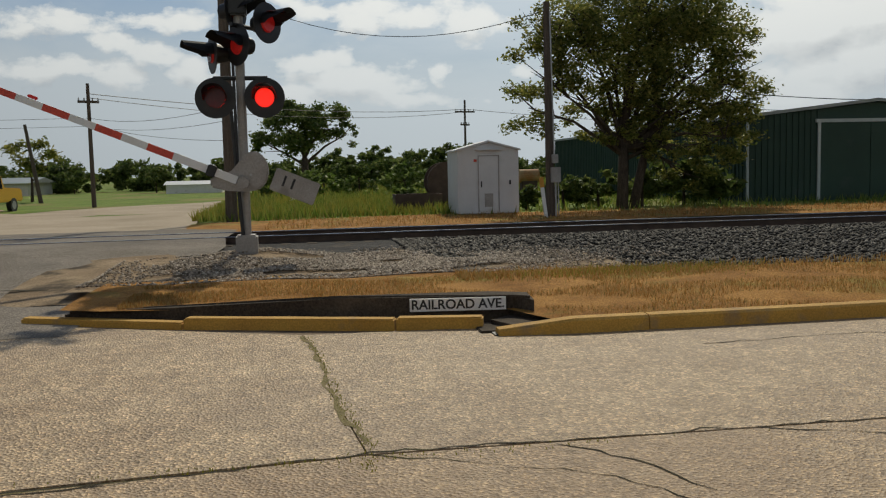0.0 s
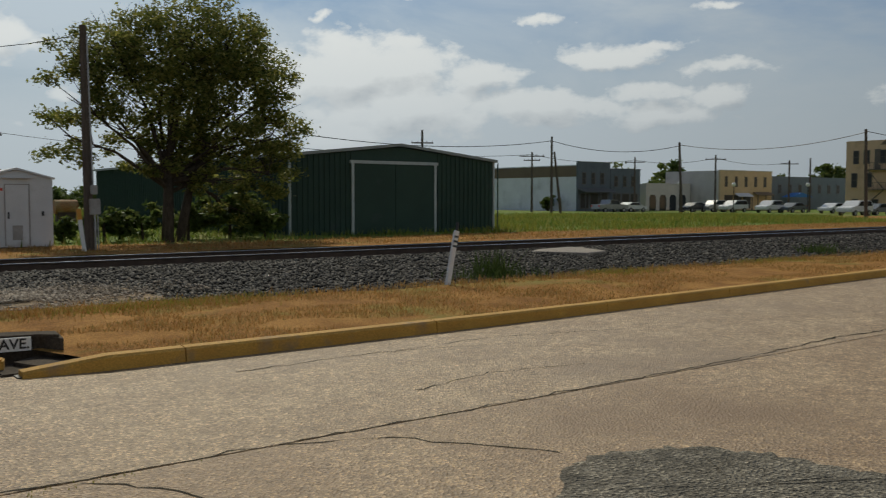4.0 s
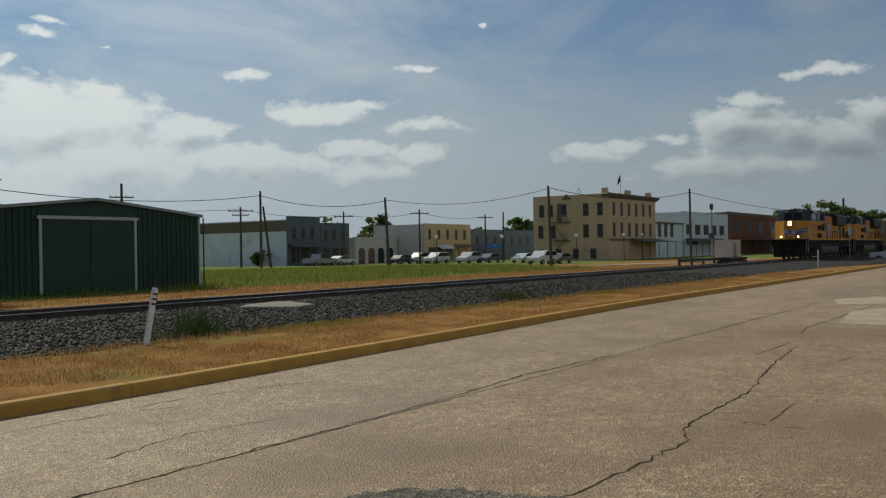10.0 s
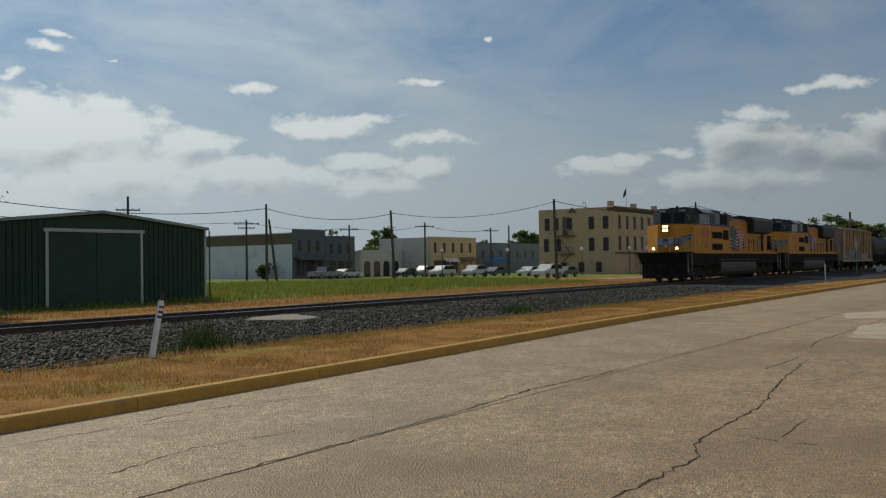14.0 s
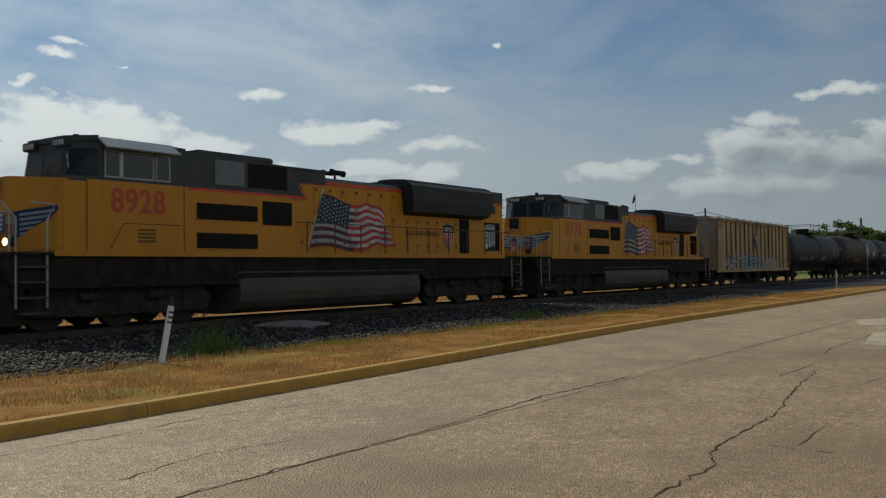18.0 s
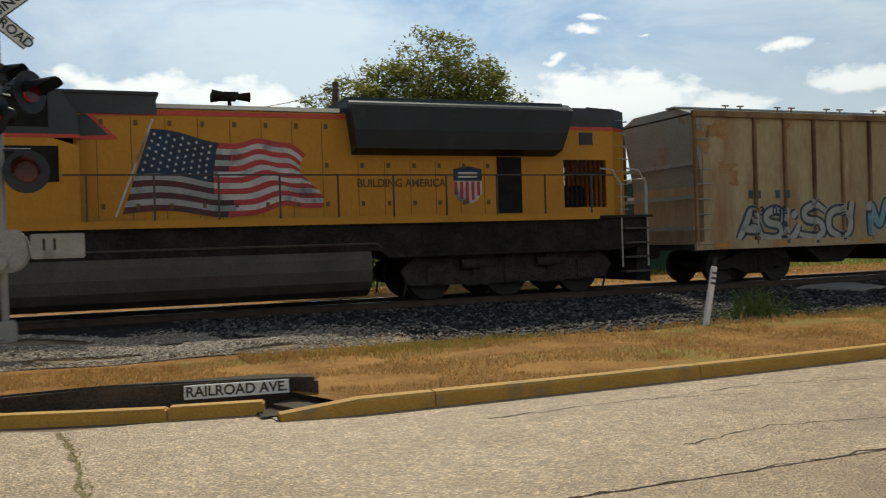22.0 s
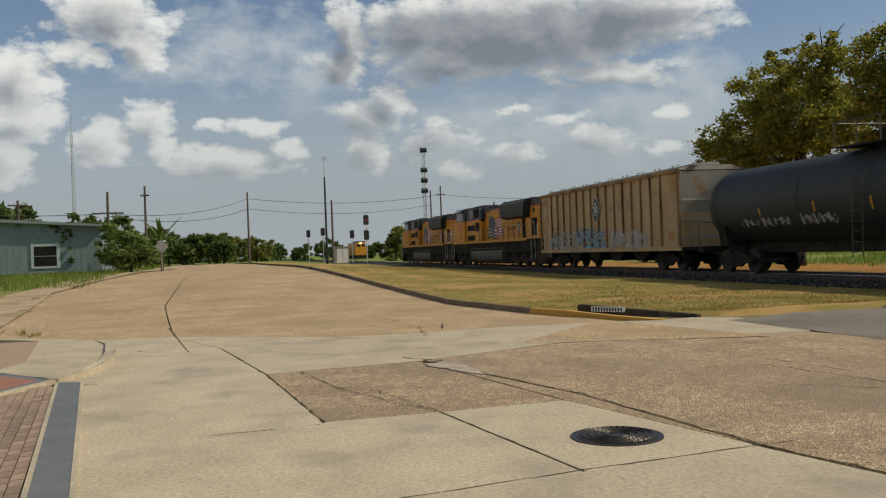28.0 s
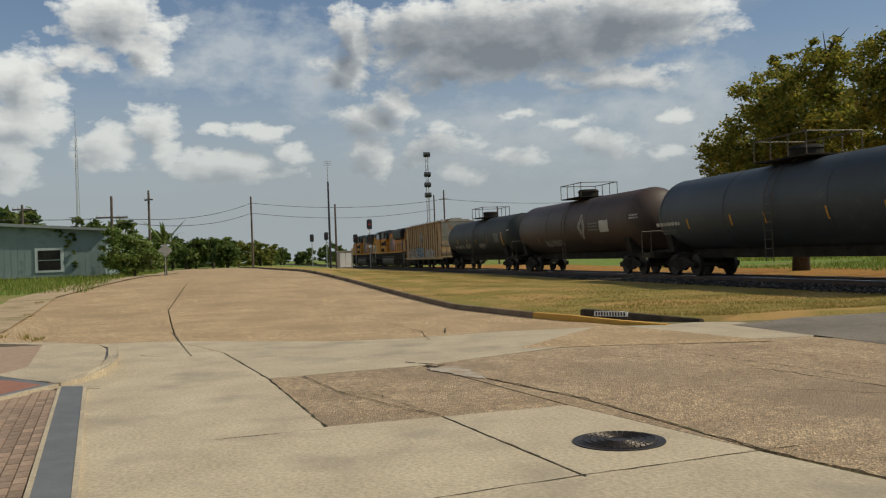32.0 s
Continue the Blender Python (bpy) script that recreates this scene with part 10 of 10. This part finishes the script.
blades("field_grass", 60000, U_(-50, 85), lambda r, k: 28.5 + 34 * r.random(k), lambda s, n: gz(s, n) - (2.0 if -22 - 0.35 * (n - 22) < s < -2.5 or (s > 58 and n < 25 + 21 * smooth01((s - 56) / 26)) else 0.0), 0.27, BLADE_G, 10, "green field grass", 0.03)
blades("field_grass", 22000, U_(20, 85), lambda r, k: 28.5 + 30 * r.random(k), lambda s, n: gz(s, n) - (2.0 if (s > 58 and n < 25 + 21 * smooth01((s - 56) / 26)) or noise.noise(Vector((s * 0.12, n * 0.2, 14))) < -0.05 else 0.0), 0.30, BLADE_Y, 43, "yellowing olive patches in the field", 0.03)
blades("far_field_grass", 46000, U_(-75, 30), lambda r, k: r.uniform(42, 95, k), lambda s, n: gz(s, n) - (0.0 if s < -22 - 0.35 * (n - 22) or s > -3.5 else 2.0) - 0.3 * (noise.noise(Vector((s * 0.16, n * 0.10, 4))) < -0.1), 0.5, BLADE_G, 41, "rough meadow grass beyond the crossing", 0.05)
blades("far_field_grass", 20000, U_(-75, 30), lambda r, k: r.uniform(42, 95, k), lambda s, n: gz(s, n) - (0.0 if s < -22 - 0.35 * (n - 22) or s > -3.5 else 2.0) - 0.4 * (noise.noise(Vector((s * 0.16, n * 0.10, 9))) < 0.05), 0.55, BLADE_Y, 42, "yellowing patches in the rough meadow", 0.05)
blades("median_blades", 80000, lambda r, k: -16.6 - 45 * r.random(k) ** 1.6, lambda r, k: 6.0 + 10.3 * r.random(k), lambda s, n: gz(s, n) + (0.045 if n > kerb_n(s) + 0.3 and n > 6.9 + 0.72 * (s + 20) and n > 9.6 + 2.2 * (s + 16.6) else -0.5), 0.045, BLADE_M, 11, "short yellow-green and dry median grass", 0.008)
for i, (s_, n_, h_, k_) in enumerate(((-21.9, -4.75, 0.20, 36), (-21.3, -4.35, 0.07, 60), (-22.6, -5.4, 0.07, 50), (-30, -6.4, 0.10, 70), (-36, -7.2, 0.10, 70))):
    blades("green_weeds", k_, lambda r, k: r.normal(s_, 0.22, k), lambda r, k: r.normal(n_, 0.07, k), lambda s, n: gz(s, n), h_, BLADE_M, 140 + i, "tuft of dry weeds in the broken street edge", 0.012)
blades("west_grass", 16000, U_(-100, -42), lambda r, k: r.uniform(-16, -6.5, k), lambda s, n: gz(s, n), 0.32, BLADE_G, 12, "green grass before the green building", 0.02)


OLDC = pm("old_grey_concrete", (0.27, 0.235, 0.20), (0.34, 0.295, 0.25), 1.6, 0.9, 0, 0.3, 40, 0.25, (0.19, 0.16, 0.13), 2.0)


def clutter():
    T = thing("cable_spool", place(5.4, 33.8, 0.2), "rusty round cable spool in the weeds", "spool")
    part("flange", C((0, -0.5, 0.9), (0, -0.42, 0.9), 0.75, 0.75, 24), RAILM, T)
    part("flange", C((0, 0.42, 0.9), (0, 0.5, 0.9), 0.75, 0.75, 24), RAILM, T)
    part("core", C((0, -0.42, 0.9), (0, 0.42, 0.9), 0.4, 0.4, 16), RAILM, T)
    part("cradle", B(-0.6, 0.6, -0.45, 0.45, -0.2, 0.2), RAILM, T)
    T = thing("rusty_bin", place(3.3, 32.0, 0.0), "rusty low steel bin beside the hut", "bin")
    for a in ((0, 1.7, 0, 0.05, 0, 0.7), (0, 1.7, 0.95, 1.0, 0, 0.7), (0, 0.05, 0.05, 0.95, 0, 0.7), (1.65, 1.7, 0.05, 0.95, 0, 0.7), (0.05, 1.65, 0.05, 0.95, 0, 0.05)):
        part("panel", B(*a), RAILM, T)
    T = thing("white_stake", place(7.05, 25.4, 0.03) @ pose(0, 0, 0, 0, -7, 0), "leaning white stake with an orange top", "post")
    part("post", B(-0.05, 0.05, -0.03, 0.03, 0, 0.95), WHITE, T)
    part("top", B(-0.06, 0.06, -0.04, 0.04, 0.95, 1.25), AMB, T, "orange top")
    T = thing("concrete_slab", place(17.2, 16.75, 0.12, 12), "pale concrete slab lying on the ballast", "slab")
    bm = P([(-1.25, 0.35), (-1.15, -0.2), (-0.85, -1.15), (0.2, -1.05), (1.25, 0.35), (1.1, 0.75), (-0.3, 0.75)], 0, 0.08, "z")
    bmesh.ops.bevel(bm, geom=bm.edges[:], offset=0.02, segments=1, affect="EDGES")
    part("block", bm, OLDC, T)
    T = thing("white_scrap", place(-0.2, 44, 0.1), "white scrap lying in the grass", "debris")
    part("heap", P([(-0.5, 0), (0.6, 0), (0.45, 0.35), (0.1, 0.5), (-0.3, 0.4)], -0.2, 0.2), WHITE, T)
    T = thing("white_shed", place(-11.3, 78, 0.0), "low white shed at the edge of the field", "building")
    part("wall", B(0, 4.6, 0, 3, 0, 0.8), WHITE, T)
    part("roof", P([(-0.2, 0.8), (1.5, 1.1), (3.2, 0.8)], -0.2, 4.8, "x"), HUTW, T)
    T = thing("grey_shed", place(-24, 84, 0.0), "low grey shed with a pale roof", "building")
    part("wall", B(-12, 0, 0, 8, 0, 1.2), W_PALE, T)
    part("roof", P([(-0.4, 1.2), (4, 1.7), (8.4, 1.2)], -12.4, 0.4, "x"), ROOFM, T)
    T = thing("orange_tank", place(11.2, 43.6, 0.0), "small rusty orange tank behind the hut", "tank")
    part("shell", C((-0.5, 0, 1.15), (0.5, 0, 1.15), 0.33, 0.33, 18), RUST, T)
    part("stand", B(-0.4, 0.4, -0.25, 0.25, 0, 0.9), RAILM, T)


clutter()


# ---- movement ----
REAR = [(0, 157.0), (4, 147.0), (7, 138.8), (8, 135.8), (9, 132.0), (10, 127.0), (11, 120.8), (12, 113.2), (13, 104.7), (14, 95.1), (14.5, 90.2), (16.5, 69.5), (17, 64.3), (18, 53.9), (19, 43.6), (20, 33.3), (21, 23.15), (22, 12.98), (22.5, 8.1), (23, 3.17), (23.5, -1.84), (24, -6.9), (24.5, -11.97), (25, -17.05), (26, -27.8), (28.5, -56.3), (30, -73.2), (32, -94.0)]


def motions():
    for ob, back in TRAIN:
        walk(ob, [(t, place(s + back, 19.2, 0.3)) for t, s in REAR])
    # the lamps flash turn and turn about: each added shutter, in place of switching, lifts for six tenths of a second,
    # every 1.2 s from its phase on
    for sh, phase in GATE["shutters"]:
        rows = [(0.0, pose(0, -0.135, 0.155, -86 if phase > 0.5 else 0, 0, 0))]
        for i in range(-1, 27):
            for t, a in ((0.0, 0), (0.07, -86), (0.6, -86), (0.67, 0)):
                t += phase + 1.2 * i
                if 0.02 < t < 31.9:
                    rows.append((t, pose(0, -0.135, 0.155, a, 0, 0)))
        rows.append((32.0, rows[-1][1]))
        walk(sh, rows)
    walk(GATE["arm"], [(t, pose(0.0, -0.36, 1.42, 0, a, 0)) for t, a in ((0, 22.6), (0.5, 17.4), (1, 14.7), (1.5, 13.8), (2, 13.0), (2.5, 12.0), (3, 10.6), (5, 4.6), (7, 0.5), (8, 0), (20, 0), (32, 0))])


motions()
